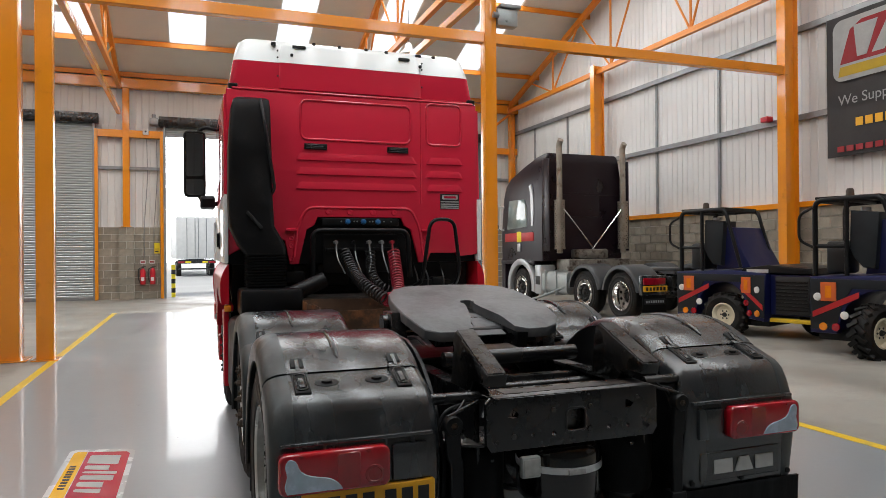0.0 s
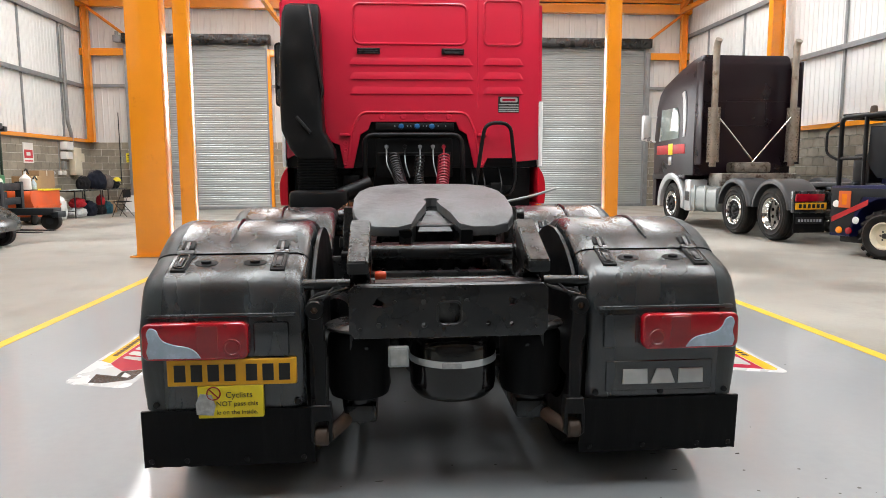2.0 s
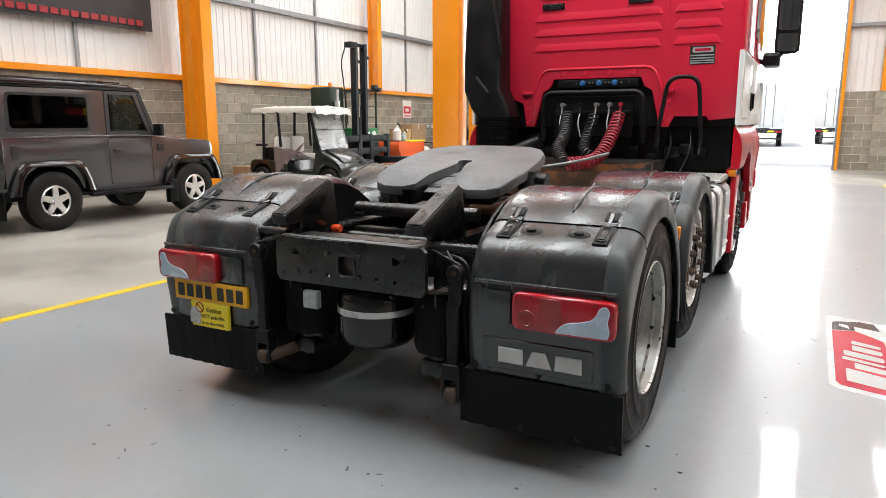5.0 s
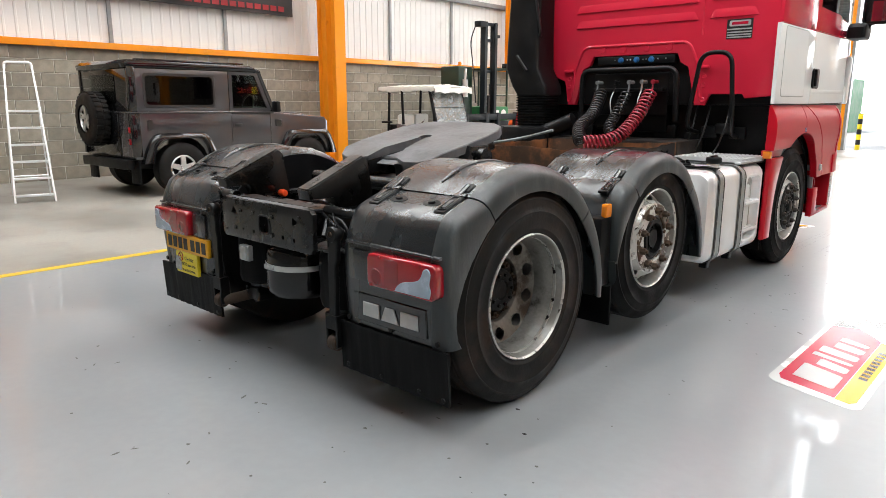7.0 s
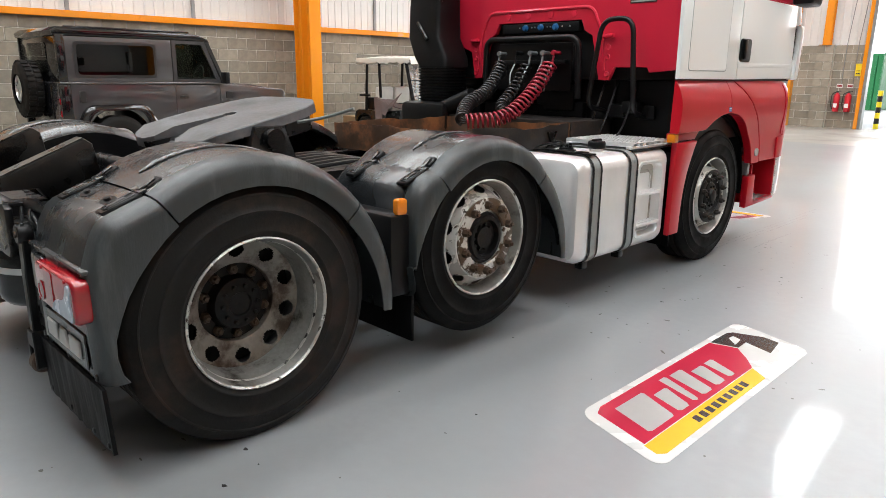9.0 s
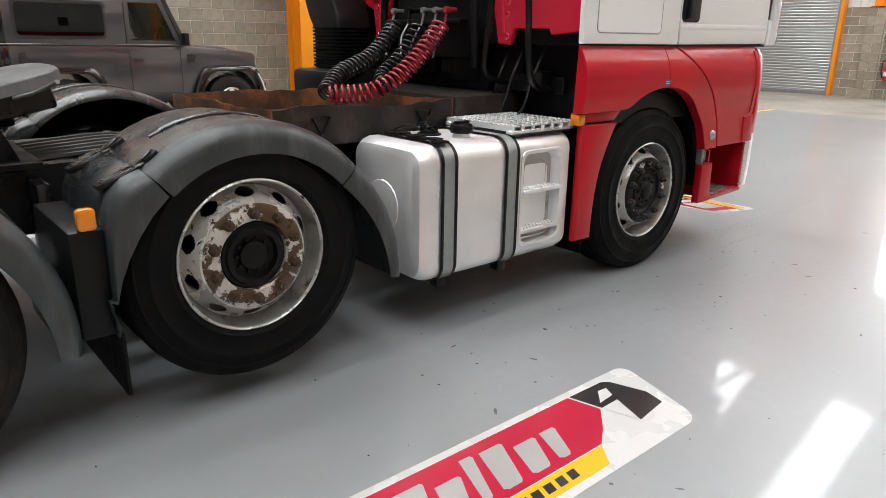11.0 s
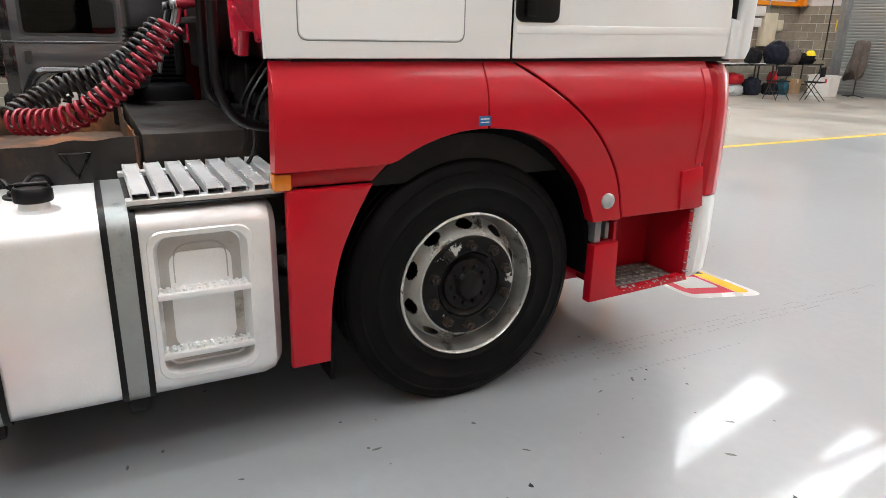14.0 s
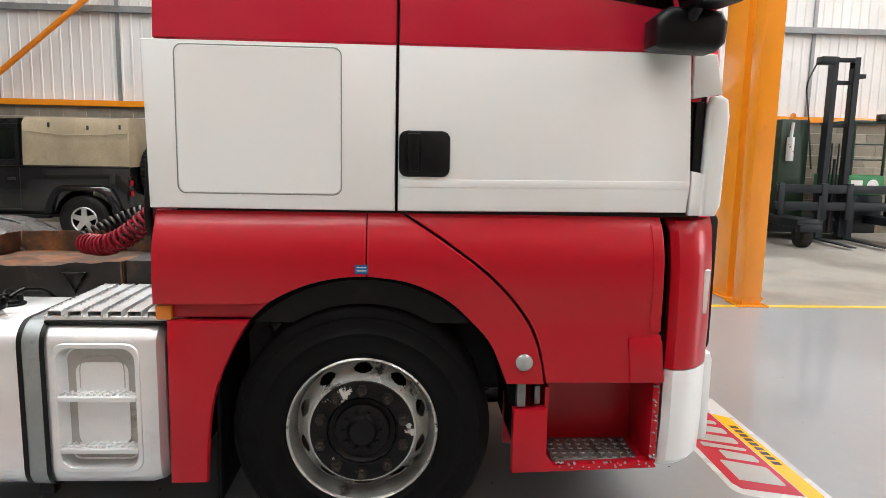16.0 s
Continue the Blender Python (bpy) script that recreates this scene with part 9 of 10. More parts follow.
# ---- dark tractor unit parked by the wall, looks along +y ----
def dark_truck():
    t = thing("truck", "dark aubergine tractor unit with twin silver exhaust stacks", "truck")
    for sd in (1, -1):
        wheel(t, sd, 1.2, 0.75, 0.5, "drive", R=0.5, rim_m="chrome")
        wheel(t, sd, 1.2, 2.1, 0.5, "steer", R=0.5, rim_m="chrome")
        wheel(t, sd, 1.2, 5.1, 0.5, "steer", R=0.5, rim_m="chrome")
        for yc in (0.75, 2.1):
            o = arc(yc, 0.5, 0.66, 170, 10, 14)
            i2 = arc(yc, 0.5, 0.57, 170, 10, 14)
            part("mudguard", band(o, i2, 0.6, 1.24, 0.05, sd), "guard_grey", t, "grey plastic mudguard")
        b = bmn()
        box(b, sd * 0.62, sd * 1.22, 0.02, 0.12, 0.55, 0.95, 0.02)
        part("rear_panel", b, "fender", t)
        b = bmn()
        box(b, sd * 0.66, sd * 1.2, -0.02, 0.02, 0.76, 0.9, 0.015)
        part("rear_lamp", b, "lamp_red", t, "red rear lamp")
        b = bmn()
        box(b, sd * 0.6, sd * 1.2, 0.03, 0.05, 0.2, 0.55, 0.006)
        fl = part("mud_flap", b, "flap", t)
        b = bmn()
        box(b, sd * 0.64, sd * 1.17, 0.018, 0.026, 0.36, 0.48, 0.004, 1)
        part("badge_plate", b, "ink", fl)
        b = bmn()
        for k in range(8):
            box(b, sd * (0.68 + 0.058 * k), sd * (0.715 + 0.058 * k), 0.012, 0.019, 0.395, 0.445)
        part("badge_bar", b, "silver", fl)
        # side tank, skirts
        b = bmn()
        loft(b, [[(sd * x, y, z) for x, z in rrect(0.6, 1.2, 0.4, 0.95, 0.12, 5)] for y in (2.85, 4.2)])
        tk = part("fuel_tank", b, "strap", t, "dull grey side tank")
        b = bmn()
        box(b, sd * 0.62, sd * 1.22, 3.3, 3.36, 0.38, 0.97, 0.004)
        part("tank_strap", b, "strap", tk)
        b = bmn()
        box(b, sd * 0.62, sd * 1.22, 3.8, 3.86, 0.38, 0.97, 0.004)
        part("tank_strap", b, "strap", tk)
        b = bmn()
        prism(b, arc(5.1, 0.5, 0.6, 188, -8, 14) + arc(5.1, 0.5, 0.76, -8, 188, 14), "x", sd * 1.1, sd * 1.24, 0.02)
        bmesh.ops.triangulate(b, faces=[f for f in b.faces if len(f.verts) > 4])
        part("lower_side", b, "scania_white", t, "silver white lower cab side", 32)
        b = bmn()
        box(b, sd * 0.8, sd * 1.22, 4.02, 4.36, 0.36, 1.1, 0.03)
        stp = part("cab_step", b, "scania_white", t, "silver entry step panel")
        b = bmn()
        box(b, sd * 1.215, sd * 1.226, 4.08, 4.3, 0.6, 0.82, 0.01)
        part("step_recess", b, "ink", stp)
        b = bmn()
        box(b, sd * 0.7, sd * 1.21, 4.38, 6.3, 1.1, 1.21, 0.02)
        part("sill", b, "aubergine", t)
        # exhaust stack with a perforated guard
        b = bmn()
        cyl(b, (sd * 0.95, 3.55, 1.4), (sd * 0.95, 3.55, 4.0), 0.075, 16)
        tube(b, arc_path([(sd * 0.95, 3.55, 3.95), (sd * 0.95, 3.55, 4.12), (sd * 0.95, 3.46, 4.22)], 0.08), 0.075, 14)
        ex = part("exhaust_pipe", b, "stack", t, "tall silver exhaust stack")
        b = bmn()
        lathe(b, [(0.135, 1.5 + 0.0275 * k) for k in range(45)], (sd * 0.95, 3.55, 0), "z", 1, 24, skip=lambda i, k: (i + 2 * (k % 2)) % 4 == 0 and 0 < i < 43)
        lathe(b, [(0.1, 1.5), (0.139, 1.5), (0.139, 1.53), (0.1, 1.53)], (sd * 0.95, 3.55, 0), "z", 1, 24)
        lathe(b, [(0.1, 2.7), (0.139, 2.7), (0.139, 2.73), (0.1, 2.73)], (sd * 0.95, 3.55, 0), "z", 1, 24)
        part("heat_guard", b, "stack", ex, "perforated metal heat guard")
        b = bmn()
        cyl(b, (sd * 0.85, 3.5, 2.5), (-sd * 0.15, 3.5, 1.35), 0.02, 8)
        part("stay", b, "chrome", ex)
        b = bmn()
        tube(b, arc_path([(sd * 1.2, 6.1, 2.7), (sd * 1.5, 6.15, 2.7), (sd * 1.5, 6.15, 2.1), (sd * 1.22, 6.1, 2.05)], 0.06), 0.025, 8)
        box(b, sd * 1.36, sd * 1.58, 6.08, 6.24, 2.1, 2.75, 0.03)
        part("mirror", b, "silver", t, "silver door mirror")
        b = bmn()
        prism(b, [(4.75, 2.1), (5.9, 2.05), (5.75, 2.85), (4.9, 2.85), (4.75, 2.6)], "x", sd * 1.2, sd * 1.225, 0.01)
        part("side_window", b, "pale_glass", t, "side window with the pale wall put into its colour")
        b = bmn()
        prism(b, flow([(4.42, 2.12), (4.38, 2.5), (4.42, 2.95), (4.52, 3.2)], 3) + flow([(4.62, 3.16), (4.56, 2.95), (4.53, 2.5), (4.52, 2.12)], 3), "x", sd * 1.15, sd * 1.226, 0.003, 1)
        bmesh.ops.triangulate(b, faces=[f for f in b.faces if len(f.verts) > 4])
        part("side_stripe", b, "scania_white", t, "white curved stripe behind the side window")
        b = bmn()
        box(b, sd * 1.165, sd * 1.2, 3.62, 3.96, 1.45, 3.78, 0.012)
        part("side_fin", b, "aubergine", t, "dark cab side deflector")
        b = bmn()
        box(b, sd * 1.21, sd * 1.23, 5.12, 5.28, 1.45, 1.66, 0.003)
        part("side_notice", b, "scania_white", t)
        # bright flank lettering as plain bars
        b = bmn()
        box(b, sd * 1.21, sd * 1.228, 4.4, 6.0, 1.72, 1.95, 0.004)
        lt = part("flank_stripe", b, "sticker_red", t, "red lettering band as a plain bar")
        b = bmn()
        box(b, sd * 1.226, sd * 1.232, 5.05, 5.3, 1.7, 1.98, 0.004)
        part("flank_mark", b, "yellow", lt)
    b = bmn()
    box(b, 0.62, 1.2, -0.022, 0.0, 0.62, 0.74, 0.004)
    pl = part("number_plate", b, "plate", t, "yellow number plate with black marks")
    for k in range(6):
        b = bmn()
        box(b, 0.67 + 0.085 * k, 0.725 + 0.085 * k, -0.026, -0.02, 0.645, 0.715)
        part("plate_mark", b, "ink", pl)
    b = bmn()
    mirror_x(box(b, 0.62, 1.2, -0.022, 0.0, 0.62, 0.74, 0.004))
    pl2 = part("number_plate", b, "plate", t, "yellow number plate with black marks")
    for k in range(6):
        b = bmn()
        box(b, -1.15 + 0.085 * k, -1.095 + 0.085 * k, -0.026, -0.02, 0.645, 0.715)
        part("plate_mark", b, "ink", pl2)
    b = bmn()
    loft(b, [ring_z(z, hw, y0, y1, 0.05) for z, hw, y0, y1 in ((1.2, 1.2, 3.95, 6.4), (2.0, 1.215, 3.93, 6.38), (2.9, 1.2, 3.92, 6.28), (3.25, 1.18, 3.92, 6.16), (3.45, 1.15, 3.92, 5.95), (3.72, 1.11, 3.92, 5.2), (3.9, 1.07, 3.93, 4.6), (3.96, 1.03, 3.97, 4.3))])
    cab = part("cab", b, "aubergine", t, "dark aubergine high-roof cab")
    b = bmn()
    tube(b, [(x, 3.925, z) for x, z in rrect(-0.5, 0.5, 2.35, 2.95, 0.06)], 0.012, 6, closed=True)
    tube(b, [(x, 3.925, 2.9) for x in (-1.1, 0, 1.1)], 0.01, 6)
    part("rear_pressing", b, "aubergine", cab)
    b = bmn()
    loft(b, [ring_z(z, 1.2, 6.05, 6.43, 0.02) for z in (0.4, 1.25)])
    part("bumper", b, "aubergine", t, "dark bumper")
    b = bmn()
    box(b, -1.05, 1.05, 6.2, 6.42, 2.05, 2.95, 0.04)
    part("windscreen", b, "glass_dark", t)
    for sx in (-1, 1):
        b = bmn()
        box(b, sx * 0.34, sx * 0.42, 0.1, 6.0, 0.62, 0.92, 0.006)
        part("chassis_rail", b, "chassis", t)
    b = bmn()
    box(b, -0.45, 0.45, 0.8, 1.7, 1.0, 1.08, 0.03)
    part("coupling_plate", b, "greasy", t)
    b = bmn()
    box(b, -0.9, 0.9, 3.2, 3.8, 0.95, 1.25, 0.03)
    box(b, -0.5, 0.4, 3.4, 3.8, 1.25, 1.5, 0.06)
    part("deck_box", b, "rim_rust_shade", t, "grimy metal deck and box behind the cab")
    for y in (0.75, 2.1, 5.1):
        b = bmn()
        cyl(b, (-1.0, y, 0.5), (1.0, y, 0.5), 0.07)
        part("axle", b, "chassis", t)
    b = bmn()
    box(b, -0.5, 0.5, 4.2, 6.0, 0.5, 1.2)
    part("driveline", b, "chassis", t)
    return t


dark_truck().matrix_basis = pose(8.17, 8.95, 0.02, 0, 0, 1.5)

# ---- floor decals ----
def decal(label):
    """A floor sticker 1.62 m long, 0.46 m wide, lying along +y from the origin; bars stand in for the lettering."""
    t = thing("floor_decal", label, "floor decal", "floor decals")

    def lay(name, pts, z, mt, lb=""):
        b = bmn()
        prism(b, pts, "z", z, z + 0.0006)
        return part(name, b, mt, t, lb)

    def skew(pts):
        return [(x, y - 0.36 * x * 0.0 - 0.16 * (x - 0.0) / 0.46 * 0.9) for x, y in pts]
    lay("border", skew(rrect(0, 0.46, 0.0, 1.62, 0.07, 5)), 0.0046, "decal_white", "white decal border")
    lay("red_field", skew([(0.035, 0.12), (0.06, 0.07), (0.33, 0.07), (0.33, 1.13), (0.27, 1.2), (0.175, 1.28), (0.035, 1.2)]), 0.0054, "decal_red")
    lay("yellow_band", skew([(0.335, 0.06), (0.40, 0.06), (0.425, 0.1), (0.425, 1.08), (0.335, 1.125)]), 0.0054, "decal_yellow")
    lay("black_corner", skew([(0.035, 1.212), (0.038, 1.42), (0.06, 1.46), (0.21, 1.56), (0.30, 1.565), (0.325, 1.385), (0.175, 1.292)]), 0.0054, "decal_black")
    lay("road_stripe", skew([(0.175, 1.29), (0.172, 1.395), (0.33, 1.384)]), 0.0058, "decal_white")
    lay("road_dash", skew([(0.079, 1.36), (0.084, 1.41), (0.136, 1.40), (0.145, 1.31)]), 0.0058, "decal_white")
    for i, (y0, y1, x0) in enumerate(((0.16, 0.40, 0.09), (0.42, 0.54, 0.14), (0.56, 0.63, 0.08), (0.65, 0.77, 0.09), (0.79, 0.91, 0.14), (0.93, 1.02, 0.14))):
        lay("lettering_bar", skew([(x0, y0 + 0.01), (x0, y1 - 0.01), (x0 + 0.012, y1), (0.288, y1 - 0.03), (0.30, y1 - 0.04), (0.30, y0 + 0.02), (0.288, y0)]), 0.0062, "decal_grey", "plain silver bar in place of lettering")
    for i in range(9):
        lay("small_bar", skew([(0.36, 0.42 + 0.06 * i), (0.402, 0.42 + 0.06 * i), (0.402, 0.46 + 0.06 * i), (0.36, 0.46 + 0.06 * i)]), 0.0062, "decal_black")
    return t


dc = decal("red and yellow company floor decal with a white border")
dc.matrix_basis = pose(1.97, 1.66, 0)
copy_thing(dc, Matrix.Translation((-1.9, 3.2, 0)) @ Matrix.Rotation(radians(180), 4, "Z"))
copy_thing(dc, Matrix.Translation((0.76, 6.33, 0)) @ Matrix.Rotation(radians(90), 4, "Z"))

# ---- banners on the side walls ----
for s in (1, -1):
    t = thing("banner", "dark company banner hung on the sheet wall", "banner", "wall banners")
    b = bmn()
    n = 24
    rings = []
    for i in range(n + 1):
        y = 7.75 - 6.0 * i / n
        w = 0.015 * math.sin(i * 1.3)
        rings.append([(s * (SIDE_X - 0.16 + w), y, 3.3), (s * (SIDE_X - 0.15 + w), y, 3.3), (s * (SIDE_X - 0.15 + w), y, 6.08), (s * (SIDE_X - 0.16 + w), y, 6.08)])
    loft(b, rings)
    part("cloth", b, "banner", t)
    X = s * (SIDE_X - 0.19)
    for mt, pts, k in (("banner_white", rrect(4.4, 7.58, 4.77, 5.98, 0.2), 0), ("banner_red", [(7.42, 5.1), (4.7, 5.1), (4.6, 5.88), (6.95, 5.88), (7.2, 5.75)], 1), ("banner_yellow", [(7.46, 4.86), (4.8, 4.86), (4.75, 5.05), (7.42, 5.05)], 1), ("banner_white", [(7.05, 5.18), (6.85, 5.18), (6.62, 5.8), (7.12, 5.8)], 2), ("banner_white", [(6.75, 5.18), (6.5, 5.18), (6.1, 5.72), (6.45, 5.72)], 2)):
        b = bmn()
        prism(b, pts, "x", X - s * 0.004 * k, X - s * (0.004 * k + 0.003))
        part("logo_shape", b, mt, t)
    R = Matrix(((0, 0, -1 * s, 0), (-s, 0, 0, 0), (0, 1, 0, 0), (0, 0, 0, 1)))
    if s > 0:
        text_mesh("lettering", "We Supp", 0.28, "banner_white", t, Matrix.Translation((X - 0.02, 7.46, 4.3)) @ R)
    for y0, y1, z, h, mt in ((5.0, 7.1, 3.93, 0.16, "plate"), (2.4, 7.5, 3.44, 0.11, "shade_red")):
        yy = y1
        while yy > y0:
            b = bmn()
            box(b, X - 0.004, X + 0.004, yy - 0.15, yy, z - h / 2, z + h / 2)
            part("lettering_bar", b, mt, t)
            yy -= 0.2

# ---- things at the far wall ----
def extinguisher(x):
    t = thing("fire_extinguisher", "red fire extinguisher hung on the blockwork", "fire extinguisher", "fire extinguishers")
    y = 22.08
    b = bmn()
    lathe(b, [(0.0005, 0.48), (0.075, 0.48), (0.085, 0.5), (0.085, 0.9), (0.07, 0.97), (0.03, 1.0), (0.025, 1.03), (0.0005, 1.03)], (x, y, 0), "z", 1, 20)
    part("cylinder", b, "sign_red", t)
    b = bmn()
    box(b, x - 0.03, x + 0.04, y - 0.03, y + 0.03, 1.03, 1.07, 0.008)
    box(b, x - 0.02, x + 0.1, y - 0.012, y + 0.012, 1.06, 1.08, 0.004)
    part("valve", b, "ink", t)
    b = bmn()
    tube(b, arc_path([(x - 0.02, y, 1.04), (x - 0.13, y - 0.02, 1.0), (x - 0.14, y - 0.02, 0.7), (x - 0.09, y - 0.02, 0.55)], 0.06), 0.014, 6)
    part("hose", b, "ink", t)
    b = bmn()
    box(b, x - 0.05, x + 0.05, y - 0.09, y - 0.083, 0.6, 0.72)
    part("label", b, "plastic_white", t)
    return t


for x in (-3.02, -2.72):
    extinguisher(x)


def sign(x0, x1, z0, z1, mt, label, y=22.19, bars=()):
    t = thing("wall_sign", label, "sign")
    b = bmn()
    box(b, x0, x1, y - 0.01, y, z0, z1, 0.002, 1)
    part("board", b, mt, t)
    for u0, u1, v0, v1, m2 in bars:
        b = bmn()
        box(b, x0 + (x1 - x0) * u0, x0 + (x1 - x0) * u1, y - 0.013, y - 0.0095, z0 + (z1 - z0) * v0, z0 + (z1 - z0) * v1)
        part("sign_bar", b, m2, t)
    return t


sign(-2.68, -2.5, 1.5, 1.85, "yellow", "yellow instruction card on the blockwork", bars=((0.2, 0.8, 0.15, 0.25, "ink"), (0.2, 0.8, 0.4, 0.45, "ink")))
sign(3.86, 4.02, 1.5, 1.82, "yellow", "yellow instruction card on the blockwork", bars=((0.2, 0.8, 0.15, 0.25, "ink"), (0.2, 0.8, 0.4, 0.45, "ink")))
for x in (-3.1, -2.82):
    sign(x, x + 0.16, 1.16, 1.28, "plastic_white", "small white notice above the extinguishers", bars=((0.1, 0.9, 0.3, 0.7, "shade_red"),))
b = bmn()
for x in (-2.98, -2.68):
    tube(b, arc_path([(x, 22.18, 1.3), (x, 22.18, 2.3), (x + 0.12, 22.17, 4.0), (x + 0.1, 22.17, 5.3)], 0.3), 0.012, 6)
tagged(solid("conduit", b, "steel", "grey cable conduits running up the wall", "conduit"), kind="structure")
t = thing("switch_box", "small grey switch on the blockwork", "switch", "wall switches")
b = bmn()
box(b, -2.45, -2.39, 22.12, 22.2, 1.35, 1.48, 0.01)
part("case", b, "steel", t)
t = thing("switch_box", "small grey switch on the blockwork", "switch", "wall switches")
b = bmn()
box(b, 4.1, 4.18, 22.12, 22.2, 1.05, 1.3, 0.01)
part("case", b, "steel", t)
for x in (-2.9, 3.3):
    t = thing("alarm_box", "small white alarm box on the orange header", "alarm", "alarm boxes")
    b = bmn()
    box(b, x - 0.09, x + 0.09, 21.95, 22.05, 5.42, 5.62, 0.02)
    part("case", b, "plastic_white", t)
    b = bmn()
    lathe(b, [(0.03, 0), (0.02, 0.02), (0.0005, 0.021)], (x, 21.95, 5.52), "y", -1, 12)
    part("sounder", b, "ink", t)

# ---- lamps and boxes in the roof ----
t = thing("junction_box", "grey electric box on the slim post", "electric box")
b = bmn()
box(b, 3.56, 3.95, 8.35, 8.55, 5.45, 5.75, 0.015)
part("case", b, "strap", t)
b = bmn()
box(b, 3.6, 4.0, 8.3, 8.5, 5.76, 5.82, 0.01)
cyl(b, (3.55, 8.3, 5.6), (3.45, 8.3, 5.6), 0.05, 12)
part("bracket", b, "steel", t)
for x, y in ((-4.6, 16.5), (4.8, 17.5), (-0.2, 12.0), (-7.5, 12.0), (7.5, 11.0)):
    t = thing("high_bay_lamp", "white high bay lamp under the roof", "lamp", "high bay lamps")
    z = 7.55
    b = bmn()
    lathe(b, [(0.05, 0.35), (0.1, 0.3), (0.12, 0.2), (0.26, 0.05), (0.27, 0.0), (0.25, 0.0), (0.11, 0.18)], (x, y, z), "z", 1, 28)
    part("shade", b, "plastic_white", t)
    b = bmn()
    cyl(b, (x, y, z + 0.3), (x, y, roof_z(y) - 0.02), 0.01, 6)
    part("cord", b, "ink", t)

# ---- along the left wall ----
def ladder():
    t = thing("step_ladder", "aluminium step ladder standing open by the wall", "step ladder")
    for sx in (-1, 1):
        b = bmn()
        loft(b, [[(sx * w - 0.012, y - 0.03, z), (sx * w + 0.012, y - 0.03, z), (sx * w + 0.012, y + 0.03, z), (sx * w - 0.012, y + 0.03, z)] for w, y, z in ((0.25, -0.45, 0.0), (0.2, -0.12, 1.3), (0.17, 0.02, 1.9))])
        part("stile", b, "alu", t)
        b = bmn()
        loft(b, [[(sx * w - 0.01, y - 0.015, z), (sx * w + 0.01, y - 0.015, z), (sx * w + 0.01, y + 0.015, z), (sx * w - 0.01, y + 0.015, z)] for w, y, z in ((0.25, 0.55, 0.0), (0.2, 0.1, 1.35))])
        part("back_leg", b, "alu", t)
    b = bmn()
    tube(b, arc_path([(-0.17, 0.02, 1.86), (-0.165, 0.03, 1.95), (0.165, 0.03, 1.95), (0.17, 0.02, 1.86)], 0.05), 0.018, 8)
    part("top_hoop", b, "alu", t)
    for k in range(6):
        z = 0.1 + 0.235 * k
        f = z / 1.9
        w = 0.25 - 0.08 * f
        y = -0.45 + 0.47 * f
        b = bmn()
        box(b, -w, w, y - 0.04, y + 0.05, z - 0.02, z + 0.01, 0.004, 1)
        part("tread", b, "alu", t)
    b = bmn()
    cyl(b, (-0.24, 0.4, 0.3), (0.24, 0.4, 0.3), 0.012, 6)
    cyl(b, (-0.24, -0.3, 0.5), (-0.24, 0.3, 0.5), 0.006, 6)
    cyl(b, (0.24, -0.3, 0.5), (0.24, 0.3, 0.5), 0.006, 6)
    part("brace", b, "alu", t)
    return t


ladder().matrix_basis = pose(-8.25, 1.35, 0, 0, 0, 76)

t = thing("tipping_bin", "orange plastic tipping bin with a yellow rim on black wheels", "bin")
b = bmn()
prism(b, flow([(15.62, 0.2), (15.5, 0.42), (15.36, 0.62), (15.34, 0.78), (15.42, 0.88)], 3) + [(16.9, 0.88), (16.9, 0.3), (16.8, 0.2)], "x", -10.15, -9.3, 0.03)
bmesh.ops.triangulate(b, faces=[f for f in b.faces if len(f.verts) > 4])
part("tub", b, "skip", t)
b = bmn()
box(b, -10.17, -9.27, 15.95, 16.92, 0.865, 0.905, 0.012)
part("rim", b, "yellow", t)
b = bmn()
prism(b, [(15.55, 0.44), (15.62, 0.5), (16.88, 0.5), (16.88, 0.44)], "x", -9.3, -9.27, 0.008)
part("moulded_ledge", b, "skip", t)
b = bmn()
box(b, -10.1, -9.32, 15.6, 16.8, 0.1, 0.2, 0.02)
part("base", b, "ink", t)
for y, r in ((15.52, 0.15), (16.6, 0.1)):
    for x in (-10.13, -9.38):
        b = bmn()
        lathe(b, [(0.0005, 0), (r - 0.02, 0), (r, 0.015), (r, 0.065), (r - 0.02, 0.08), (0.0005, 0.08)], (x, y, r), "x", 1, 20)
        part("wheel", b, "tyre_black", t)


def carton(x0, x1, y0, y1, z0, z1, ang=0):
    t = thing("cardboard_box", "brown cardboard box with taped flaps", "box", "cardboard boxes")
    b = bmn()
    c = Matrix.Translation(((x0 + x1) / 2, (y0 + y1) / 2, z0)) @ Matrix.Rotation(radians(ang), 4, "Z")
    w, d, h = (x1 - x0) / 2, (y1 - y0) / 2, z1 - z0
    box(b, -w, w, -d, d, 0, h, 0.008, 1, c)
    part("carton", b, "card", t)
    b = bmn()
    box(b, -w - 0.002, w + 0.002, -0.03, 0.03, h * 0.75, h + 0.002, m=c)
    part("tape", b, "cream", t)
    return t


